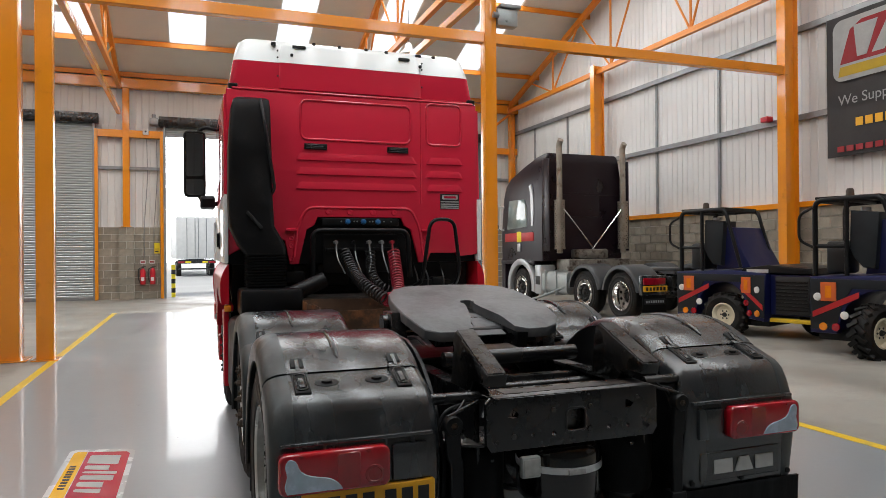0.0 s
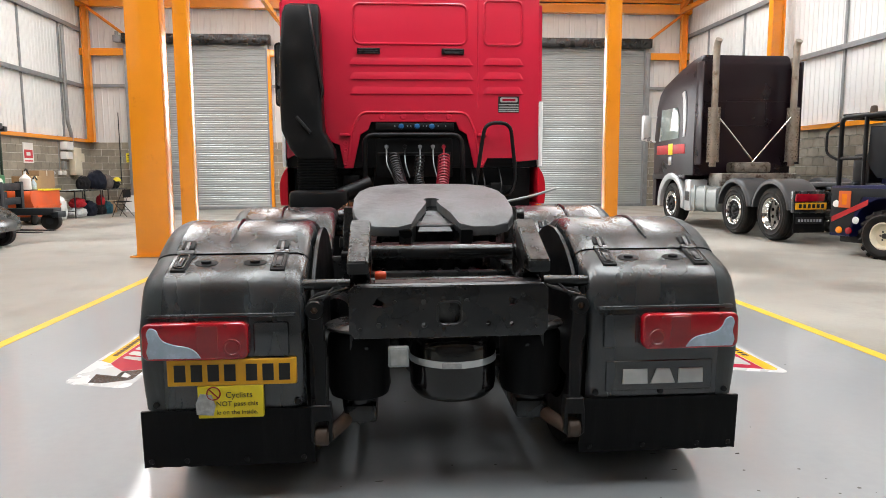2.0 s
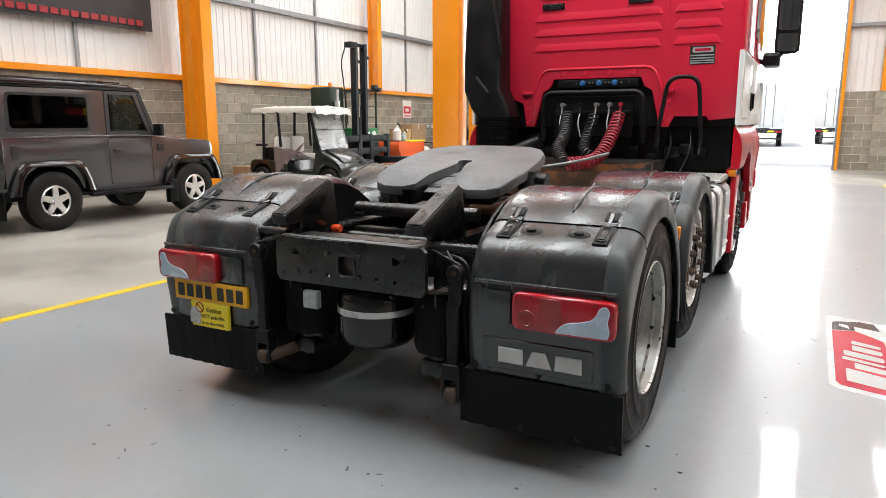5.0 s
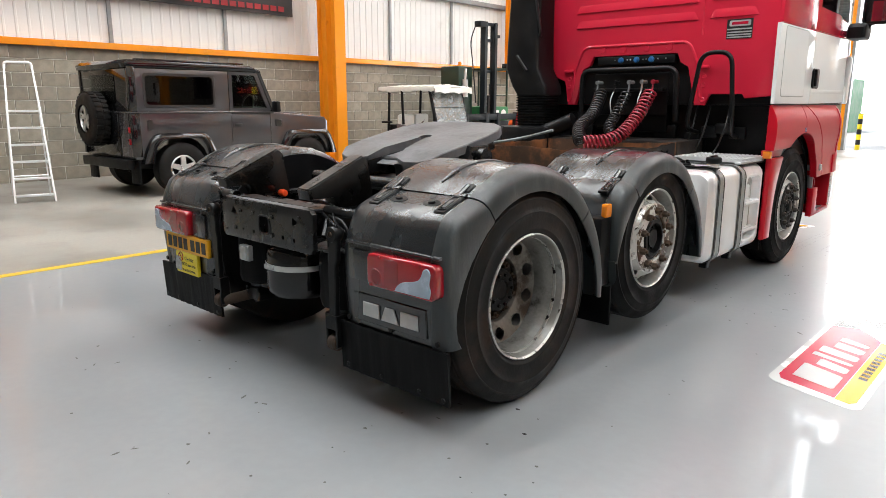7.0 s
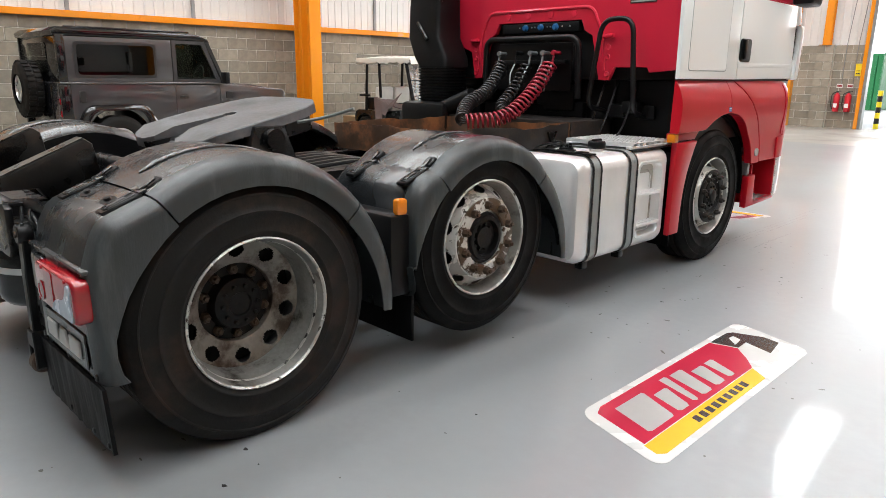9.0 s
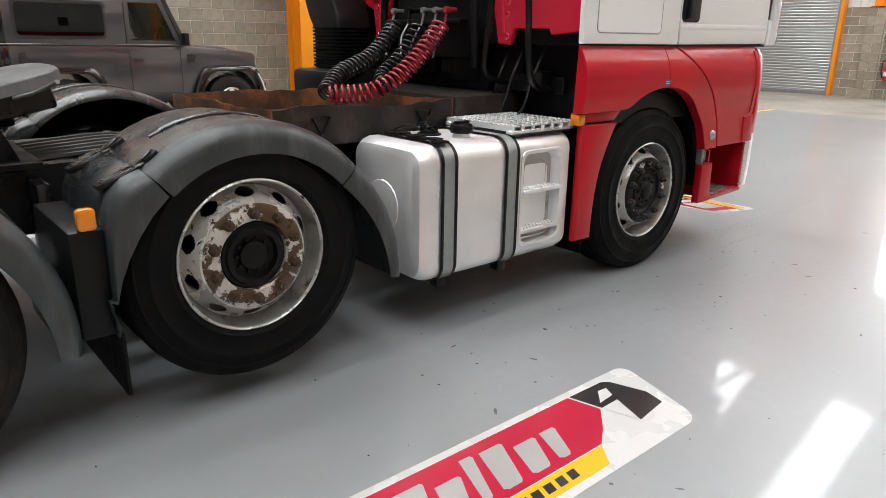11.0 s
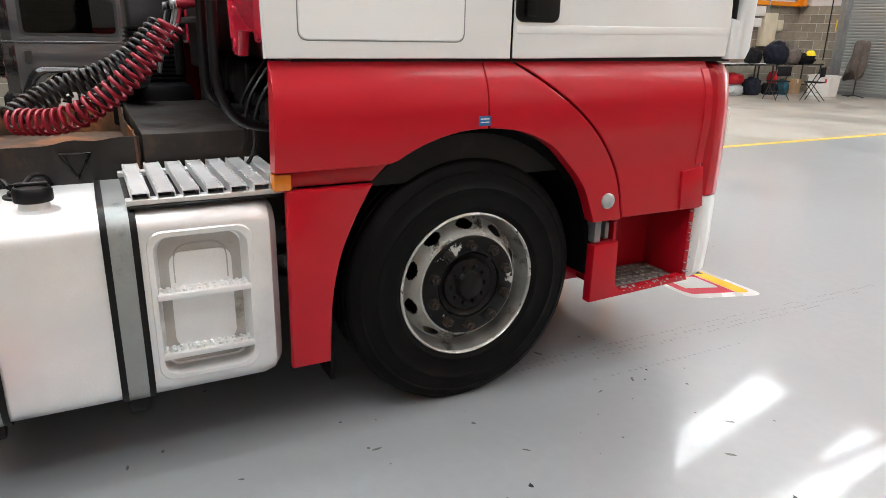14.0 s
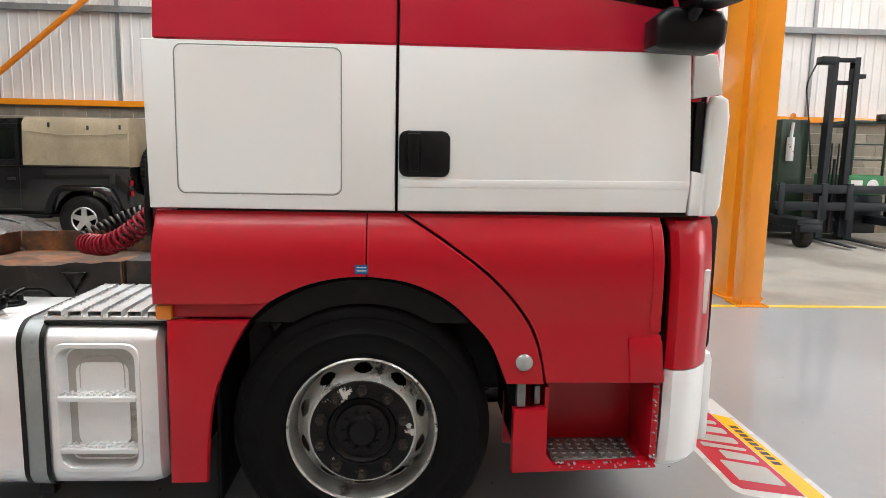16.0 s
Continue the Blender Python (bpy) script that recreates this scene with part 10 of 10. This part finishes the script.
carton(-10.55, -10.08, 17.3, 18.35, 0, 0.75)
carton(-10.55, -10.1, 17.4, 18.4, 0.75, 1.4, 3)
carton(-10.2, -9.7, 16.2, 16.75, 0.905, 1.25, 4)
carton(-10.4, -9.9, 9.6, 10.6, 0, 0.42)
for x, y, mt, nm in ((-9.6, 15.72, "plastic_white", "white"), (-9.6, 16.12, "lamp_blue", "blue")):
    t = thing("spray_bottle", nm + " plastic bottle standing on the orange bin", "bottle", "bottles")
    b = bmn()
    s = 1.8 if nm == "white" else 1.0
    lathe(b, [(0.0005, 0.0), (0.07 * s, 0.0), (0.075 * s, 0.02), (0.075 * s, 0.16 * s), (0.03, 0.22 * s), (0.03, 0.26 * s), (0.0005, 0.26 * s)], (x, y, 0.908), "z", 1, 18)
    part("bottle", b, mt, t)
    b = bmn()
    tube(b, arc_path([(x, y, 0.93 + 0.25 * s), (x, y + 0.08, 1.0 + 0.25 * s), (x, y + 0.2, 0.95 + 0.2 * s)], 0.04), 0.02, 8)
    part("nozzle", b, "ink", t)
b = bmn()
box(b, -10.1, -9.4, 15.5, 15.93, 0.882, 0.91, 0.008)
solid("bin_cover", b, "ink", "black board lying on the orange bin", "board")

# sign on the blockwork
t = thing("wall_sign", "white and red warning sign on the blockwork", "sign")
b = bmn()
box(b, -10.625, -10.61, 17.72, 18.28, 1.62, 2.2, 0.002, 1)
part("board", b, "plastic_white", t)
b = bmn()
box(b, -10.612, -10.606, 17.77, 18.23, 1.76, 2.0)
part("red_field", b, "sign_red", t)
for z0, z1, y0, y1, mt in ((1.83, 1.93, 17.88, 18.1, "plastic_white"), (1.66, 1.7, 17.78, 18.22, "sign_red")):
    b = bmn()
    box(b, -10.608, -10.603, y0, y1, z0, z1)
    part("sign_bar", b, mt, t)

# electric cabinets, sockets and conduits
for y0, y1, z0, z1, dp, mt, lb in ((20.0, 20.5, 2.06, 2.32, 0.2, "plastic_white", "white electric cabinet on the wall"), (19.97, 20.4, 1.77, 2.0, 0.2, "plastic_white", "flat white electric cabinet on the wall"), (20.53, 21.05, 1.25, 2.15, 0.2, "cream", "tall cream electric cabinet on the wall"), (21.12, 21.4, 1.68, 1.97, 0.14, "cream", "small cream switch box on the wall"), (20.0, 20.2, 1.43, 1.7, 0.1, "strap", "grey socket box on the wall"), (19.74, 19.86, 1.26, 1.4, 0.08, "plastic_white", "small white socket box on the wall"), (20.02, 20.16, 1.26, 1.4, 0.08, "plastic_white", "small white socket box on the wall"), (19.36, 19.46, 1.28, 1.37, 0.06, "plastic_white", "tiny white switch on the wall")):
    t = thing("electric_cabinet", lb, "cabinet", "electric cabinets")
    x1 = -10.64 + dp
    b = bmn()
    box(b, -10.64, x1, y0, y1, z0, z1, 0.012)
    part("case", b, mt, t)
    b = bmn()
    k = min(0.04, (y1 - y0) * 0.15)
    box(b, x1 - 0.002, x1 + 0.01, y0 + k, y1 - k, z0 + k, z1 - k, 0.003, 1)
    cyl(b, (x1, y1 - 2 * k, (z0 + z1) / 2), (x1 + 0.022, y1 - 2 * k, (z0 + z1) / 2), 0.012, 10)
    part("door", b, mt, t)
for pts, r in (([(-10.6, 19.8, 1.4), (-10.6, 19.8, 2.5)], 0.012), ([(-10.6, 20.1, 1.7), (-10.6, 20.1, 2.45), (-10.6, 20.3, 2.5)], 0.014), ([(-10.6, 20.25, 2.32), (-10.6, 20.25, 2.55)], 0.014), ([(-10.6, 20.75, 2.14), (-10.6, 20.75, 2.6), (-10.6, 20.55, 2.95), (-10.6, 20.55, 6.0)], 0.06), ([(-9.62, 22.16, 0.9), (-9.62, 22.16, 3.4)], 0.016)):
    b = bmn()
    tube(b, arc_path(pts, 0.12), r, 8)
    tagged(solid("conduit", b, "fork_grey" if r == 0.016 else "steel", "grey cable conduit running up the blockwork", "conduit"), kind="structure")

# trestle tables heaped with clothing, bags and papers
M.update({
    "cloth_navy": mat("navy_work_cloth", (0.012, 0.014, 0.024), 0.9, 0, 0.3, 7, 0.5, 40, spec=0.2),
    "cloth_taupe": mat("grey_brown_coat_cloth", (0.125, 0.105, 0.095), 0.92, 0, 0.25, 7, 0.5, 60, spec=0.2),
    "cloth_black": mat("black_work_cloth", (0.01, 0.0095, 0.011), 0.9, 0, 0.3, 7, 0.5, 40, spec=0.2),
    "cloth_red": mat("red_bag_cloth", (0.33, 0.012, 0.018), 0.8, 0, 0.2, 7, 0.4, 40, spec=0.25),
    "cloth_teal": mat("teal_bag_cloth", (0.012, 0.06, 0.085), 0.8, 0, 0.2, 7, 0.4, 40, spec=0.25),
    "paper": mat("loose_paper", (0.55, 0.56, 0.55), 0.8, 0, 0.06, 6, 0.1, 30),
})


def trestle(y0, y1):
    t = thing("trestle_table", "dark folding table heaped with clothing and papers", "table", "trestle tables")
    b = bmn()
    box(b, -10.02, -9.36, y0, y1, 0.775, 0.81, 0.006)
    part("tabletop", b, "chassis", t)
    for y in (y0 + 0.06, y1 - 0.06):
        for x in (-9.97, -9.41):
            b = bmn()
            box(b, x - 0.014, x + 0.014, y - 0.014, y + 0.014, 0, 0.78)
            part("leg", b, "ink", t)
        b = bmn()
        box(b, -9.96, -9.42, y - 0.01, y + 0.01, 0.2, 0.22)
        part("crossbar", b, "ink", t)


trestle(17.95, 19.9)
trestle(19.93, 21.88)


def heap(name, label, cat, mt, x, y, z, w, d, h, seed, group=""):
    """A slumped cloth thing with folds, resting on z."""
    t = thing(name, label, cat, group)
    b = bmn()
    bmesh.ops.create_icosphere(b, subdivisions=4, radius=1.0)
    off = Vector((seed * 3.7, seed * 1.3, 0))
    for v in b.verts:
        p = v.co.copy()
        ridge = 1 - abs(noise.noise(p * 1.9 + off)) * 2
        k = 0.86 + 0.12 * ridge + 0.1 * noise.noise(p * 5.0 + off)
        v.co = Vector((x + w * p.x * k, y + d * p.y * k, z + max(0.0, (p.z * 0.62 + 0.38) * h * k)))
    part("folds", b, mt, t, angle=80)
    return t


GARM = "worn work clothing"
heap("jacket", "crumpled navy work jacket on the folding table", "jacket", "cloth_navy", -9.66, 20.2, 0.81, 0.28, 0.42, 0.62, 1, GARM)
heap("jacket", "crumpled grey-brown jacket on the folding table", "jacket", "cloth_taupe", -9.58, 20.72, 0.81, 0.22, 0.34, 0.5, 2, GARM)
heap("jacket", "crumpled black jacket on the folding table", "jacket", "cloth_black", -9.68, 21.35, 0.81, 0.28, 0.48, 0.3, 3, GARM)
heap("trousers", "grey-brown trousers thrown on the clothing heap", "trousers", "cloth_taupe", -9.74, 20.35, 1.17, 0.2, 0.36, 0.27, 4, GARM)
heap("bag", "black bag on the folding table", "bag", "cloth_black", -9.74, 19.4, 0.81, 0.2, 0.3, 0.44, 5)
heap("bag", "slumped red bag under the folding table", "bag", "cloth_red", -9.6, 18.6, 0.3, 0.22, 0.36, 0.3, 6)
heap("sheet_bundle", "grey bundle of sheets under the folding table", "bundle", "torn", -9.62, 18.55, 0.0, 0.26, 0.45, 0.34, 7)
heap("bag", "dark bag under the folding table", "bag", "cloth_navy", -9.6, 19.35, 0.0, 0.24, 0.32, 0.5, 8)
heap("bag", "small red bag under the folding table", "bag", "cloth_red", -9.5, 20.0, 0.3, 0.14, 0.16, 0.34, 9)
heap("bag", "dark bag on the floor below the red one", "bag", "cloth_black", -9.55, 20.0, 0.0, 0.22, 0.26, 0.36, 12)
heap("bag", "teal cloth bag under the folding table", "bag", "cloth_teal", -9.45, 20.38, 0.0, 0.18, 0.2, 0.42, 10)
heap("rubbish_sack", "pale torn plastic sack on the floor", "sack", "paper", -9.72, 17.66, 0.0, 0.24, 0.26, 0.72, 11)
rngb = random.Random(11)
for k in range(9):
    t = thing("paper_sheet", "loose white papers lying on the folding table", "paper", "loose papers")
    b = bmn()
    m = Matrix.Translation((rngb.uniform(-9.8, -9.52), 18.15 + 0.17 * k, 0.812 + 0.004 * (k % 3))) @ Matrix.Rotation(rngb.uniform(-0.7, 0.7), 4, "Z")
    box(b, -0.105, 0.105, -0.15, 0.15, 0, 0.003 + 0.008 * (k % 3 == 0), m=m)
    for v in b.verts:
        v.co.z += max(0.0, noise.noise(v.co * 4)) * 0.02
    part("sheet", b, "paper", t)
carton(-9.85, -9.4, 20.72, 21.1, 0, 0.4, 8)
t = thing("storage_box", "white plastic box with a red mark on the floor", "box")
b = bmn()
loft(b, [[(x * k - 8.8, y * k + 21.18, z) for x, y in ((-0.33, -0.2), (0.33, -0.2), (0.33, 0.2), (-0.33, 0.2))] for z, k in ((0.0, 0.93), (0.5, 1.0), (0.505, 1.05), (0.55, 1.05))])
part("tub", b, "plastic_white", t)
b = bmn()
box(b, -8.62, -8.57, 20.962, 20.97, 0.36, 0.46)
part("mark", b, "sign_red", t)
t = thing("hard_hat", "yellow hard hat resting on the black jacket", "hard hat")
b = bmn()
lathe(b, [(0.155, 0.0), (0.155, 0.008), (0.125, 0.014), (0.12, 0.06), (0.09, 0.115), (0.05, 0.14), (0.0005, 0.147)], (-9.5, 21.42, 1.03), "z", 1, 22)
part("shell", b, "yellow", t)


def folding_chair(x, y, rz):
    t = thing("folding_chair", "folding chair with black seat and tubular steel legs", "chair", "folding chairs")
    m = Matrix.Translation((x, y, 0)) @ Matrix.Rotation(radians(rz), 4, "Z")
    for sx in (-0.21, 0.21):
        for p, q in (((sx, -0.22, 0.0), (sx, 0.16, 0.83)), ((sx * 0.93, 0.24, 0.0), (sx * 0.93, -0.16, 0.45))):
            b = bmn()
            tube(b, [m @ Vector(p), m @ Vector(q)], 0.011, 8)
            part("leg", b, "ink", t)
    b = bmn()
    box(b, -0.2, 0.2, -0.2, 0.19, 0.44, 0.468, 0.01, 2, m)
    part("seat", b, "cloth_black", t)
    b = bmn()
    box(b, -0.21, 0.21, 0.095, 0.115, 0.58, 0.82, 0.008, 2, m @ Matrix.Translation((0, 0.045, 0)))
    part("backrest", b, "cloth_black", t)
    for z, y in ((0.2, -0.13), (0.2, 0.06)):
        b = bmn()
        cyl(b, m @ Vector((-0.2, y, z)), m @ Vector((0.2, y, z)), 0.008, 8)
        part("crossbar", b, "ink", t)


folding_chair(-7.85, 19.45, -70)
folding_chair(-8.35, 18.75, -100)

t = thing("coat_stand", "black steel stand with a flat foot", "stand")
b = bmn()
cyl(b, (-8.27, 21.74, 0.02), (-8.27, 21.74, 1.44), 0.02, 10)
part("pole", b, "ink", t)
for d in ((0.3, 0.0), (-0.3, 0.0), (0.0, 0.25), (0.0, -0.25)):
    b = bmn()
    tube(b, [(-8.27, 21.74, 0.05), (-8.27 + d[0], 21.74 + d[1], 0.014)], 0.014, 8)
    part("foot", b, "ink", t)
t = thing("coat", "grey-brown coat draped over the steel stand", "coat")
b = bmn()
rings = []
for z, hw, dp, sh in ((1.47, 0.05, 0.04, 0.0), (1.45, 0.17, 0.08, 0.0), (1.37, 0.21, 0.11, 0.0), (1.1, 0.2, 0.12, -0.01), (0.85, 0.24, 0.12, -0.04), (0.66, 0.26, 0.11, -0.07), (0.56, 0.26, 0.09, -0.1)):
    ring = []
    for i in range(40):
        a = 2 * math.pi * i / 40
        f = 1 + 0.42 * math.sin(7 * a + 2 * z) * (1.5 - z) + 0.16 * math.sin(11 * a)
        ring.append((-8.27 + sh + hw * math.cos(a) * (0.85 + 0.15 * f), 21.74 + dp * math.sin(a) * f, z + ((0.14 * math.sin(3 * a + 1) + 0.05 * math.sin(7 * a)) * (0.9 - z) * 2.6 if z < 0.9 else 0.0)))
    rings.append(ring)
loft(b, rings)
part("folds", b, "cloth_taupe", t, angle=80)
t = thing("wall_card", "yellow card hanging on the blockwork beside the shutter", "card")
b = bmn()
box(b, -9.42, -9.2, 22.16, 22.175, 1.68, 2.0, 0.002, 1)
part("card", b, "yellow", t)
for z in (1.92, 1.86, 1.76):
    b = bmn()
    box(b, -9.38, -9.24, 22.155, 22.162, z - 0.012, z + 0.012)
    part("print_bar", b, "ink", t)

# red wall alarm on the right-hand rail
t = thing("alarm_bell", "small red alarm on the wall rail", "alarm")
b = bmn()
box(b, SIDE_X - 0.3, SIDE_X - 0.12, 9.15, 9.35, 4.3, 4.42, 0.02)
part("case", b, "sign_red", t)

# oil spots and scuffs on the painted lane
rngs = random.Random(21)
b = bmn()
for k in range(60):
    x, y = rngs.choice((rngs.uniform(1.2, 1.9), rngs.uniform(0.6, 3.0), rngs.uniform(-1.2, 1.2))), rngs.uniform(-1.5, 6.5)
    r = rngs.choice((0.003, 0.005, 0.007, 0.012))
    pts = [(x + r * (1 + 0.4 * math.sin(5 * a + k)) * math.cos(a), y + r * 0.7 * (1 + 0.3 * math.sin(3 * a)) * math.sin(a)) for a in (2 * math.pi * i / 9 for i in range(9))]
    vs = [b.verts.new((p[0], p[1], 0.0045)) for p in pts]
    b.faces.new(vs)
tagged(solid("floor_spots", b, "hub", "dark oil drops and dirt specks on the painted floor", "stain"), kind="stuff")

# ---- yard outside the gateway ----
b = bmn()
box(b, -400, 400, FAR_Y + 0.3, 700, -0.3, -0.02)
box(b, -400, 400, -400, BACK_Y - 0.3, -0.3, -0.02)
box(b, -400, -SIDE_X - 0.3, BACK_Y - 0.3, FAR_Y + 0.3, -0.3, -0.02)
box(b, SIDE_X + 0.3, 400, BACK_Y - 0.3, FAR_Y + 0.3, -0.3, -0.02)
tagged(solid("ground", b, "asphalt", "pale concrete yard outside the gateway", "ground"), kind="structure")


b = bmn()
box(b, -160, 160, 120, 121, -1, 60)
tagged(solid("backdrop", b, "sky_backdrop", "bright white overcast sky beyond the yard", "sky"), kind="structure")


def trailer(label, paint):
    t = thing("trailer", label, "trailer", "parked trailers")
    b = bmn()
    box(b, -1.25, 1.25, 0, 13, 1.15, 3.9, 0.03)
    body = part("body", b, paint, t)
    b = bmn()
    box(b, -1.2, 1.2, -0.02, 0.02, 1.25, 3.8, 0.01)
    part("rear_door", b, paint, body)
    b = bmn()
    for x in (-0.6, -0.1, 0.1, 0.6):
        cyl(b, (x, -0.04, 1.25), (x, -0.04, 3.8), 0.02, 8)
    part("door_bar", b, "steel", body)
    b = bmn()
    box(b, -1.2, 1.2, 0.0, 0.2, 0.85, 1.12, 0.02)
    box(b, -0.5, 0.5, 0.2, 12.5, 0.9, 1.14)
    box(b, -1.15, 1.15, 0.05, 0.15, 0.45, 0.55, 0.01)
    part("chassis", b, "chassis", t)
    for sx in (-1, 1):
        b = bmn()
        box(b, sx * 0.75, sx * 1.15, -0.03, 0.0, 0.88, 1.0, 0.01)
        part("rear_lamp", b, "lamp_red", t)
        b = bmn()
        box(b, sx * 0.35, sx * 0.7, -0.03, 0.0, 0.9, 1.0, 0.01)
        part("marker_board", b, "yellow", t)
        for y in (1.6, 2.9, 4.2):
            b = bmn()
            lathe(b, [(0.25, 0.0), (0.48, 0.0), (0.5, 0.04), (0.5, 0.3), (0.25, 0.3)], (sx * 1.2, y, 0.5), "x", -sx, 24)
            w = part("wheel", b, "tyre", t)
            b = bmn()
            lathe(b, [(0.26, 0.03), (0.2, 0.06), (0.0005, 0.05)], (sx * 1.2, y, 0.5), "x", -sx, 16)
            part("rim", b, "alloy", w)
    return t


tr = trailer("white box trailer parked in the yard", "plastic_white")
tr.matrix_basis = pose(-1.2, 45, -0.02, 0, 0, 3)
copy_thing(tr, pose(2.9, 52, -0.02, 0, 0, -4))
copy_thing(tr, pose(-6.0, 60, -0.02, 0, 0, 2))
t = thing("container", "green steel container in the yard", "container")
b = bmn()
ribbed(b, -11, -5.5, 0, 2.6, lambda u, d, z: (u, 37 - d * 2, z), 0.25, 0.03)
box(b, -11, -5.5, 37.05, 39.4, 0, 2.6)
part("shell", b, "green", t)
t = thing("bollard", "yellow and black striped bollard by the gateway", "bollard")
for k in range(7):
    b = bmn()
    cyl(b, (-2.1, 22.9, 0.16 * k - 0.02), (-2.1, 22.9, 0.16 * (k + 1) - 0.02), 0.07, 14)
    part("band", b, "ink" if k % 2 else "yellow", t)

# dusty prints of a tyre's tread on the painted floor
rt = random.Random(4)
b = bmn()
for x, y, y_end in ((1.035, 4.75, 7.6), (1.085, 4.8, 7.4), (1.13, 5.3, 7.0), (1.30, 5.15, 6.1)):
    while y < y_end:
        if rt.random() < 0.8:
            x1, w = x + 0.012 * (y - 5) + rt.gauss(0, 0.003), rt.uniform(0.004, 0.009)
            prism(b, [(x1 - w, y), (x1 + w, y + 0.004), (x1 + w, y + 0.014), (x1 - w, y + 0.011)], "z", 0.004, 0.0043)
        y += 0.034
solid("tyre_prints", b, "tread_dust", "faint dusty tyre prints on the grey painted floor", "tyre prints", kind="stuff")

# dark specks and scuffs on the painted floor
rs = random.Random(21)
b = bmn()
for k in range(150):
    if k % 3:
        cx, cy = rs.choice(((1.5, 3.3), (1.45, 0.1), (1.5, 5.2), (0.5, -0.6), (2.2, 2.6), (1.6, 4.2), (-0.6, -0.7)))
        x, y = cx + rs.gauss(0, 0.28), cy + rs.gauss(0, 0.35)
    else:
        x, y = rs.uniform(-3.0, 3.1), rs.uniform(-2.2, 8.0)
    s0, st, an = rs.uniform(0.003, 0.009), rs.choice((1, 1, 1.5, 3.5)), rs.uniform(0, 3.1)
    pts = []
    for a in (0, 1.1, 2.2, 3.3, 4.4, 5.3):
        p, q = s0 * st * rs.uniform(0.6, 1.1) * math.cos(a), s0 * rs.uniform(0.6, 1.1) * math.sin(a)
        pts.append((x + p * math.cos(an) - q * math.sin(an), y + p * math.sin(an) + q * math.cos(an)))
    prism(b, pts, "z", 0.004, 0.0046)
solid("floor_specks", b, "grime", "dark specks and scuffs on the grey painted floor", "floor dirt", kind="stuff")

# ---- blockwork, piece by piece ----
for s, near in ((-1, lambda u: -1.5 < u < 11.5), (1, lambda u: 9 < u < 22)):
    w = mortar_slab("blockwork_wall", s * (SIDE_X - 0.095), s * (SIDE_X + 0.05), BACK_Y, FAR_Y, BLOCK_TOP - 0.15)
    if s < 0:
        block_wall(w, BACK_Y, FAR_Y, lambda u, z: Matrix.Translation((-SIDE_X + 0.1, u + 0, z)) @ Matrix(((0, 1, 0, 0), (1, 0, 0, 0), (0, 0, 1, 0), (0, 0, 0, 1))) @ Matrix.Translation((0, -0.045, 0)), near)
    else:
        block_wall(w, BACK_Y, FAR_Y, lambda u, z: Matrix.Translation((SIDE_X - 0.1, u, z)) @ Matrix.Rotation(radians(90), 4, "Z") @ Matrix.Translation((0, -0.005, 0)), near)
for u0, u1 in SOLID:
    w = mortar_slab("blockwork_wall", u0 + 0.01, u1 - 0.01, FAR_Y - 0.095, FAR_Y + 0.05, BLOCK_TOP)
    block_wall(w, u0 + 0.02, u1 - 0.02, lambda u, z: Matrix.Translation((u, FAR_Y - 0.1, z)), lambda u: True)
    # the pier under the column
    if abs(u0 + u1) < 8:
        c = (3.5 if u0 > 0 else -3.5)
        p = mortar_slab("blockwork_pier", c - 0.22, c + 0.22, FAR_Y - 0.28, FAR_Y - 0.1, BLOCK_TOP)
        block_wall(p, c - BLOCK_L / 2, c + BLOCK_L / 2, lambda u, z: Matrix.Translation((u, FAR_Y - 0.29, z)), lambda u: True)
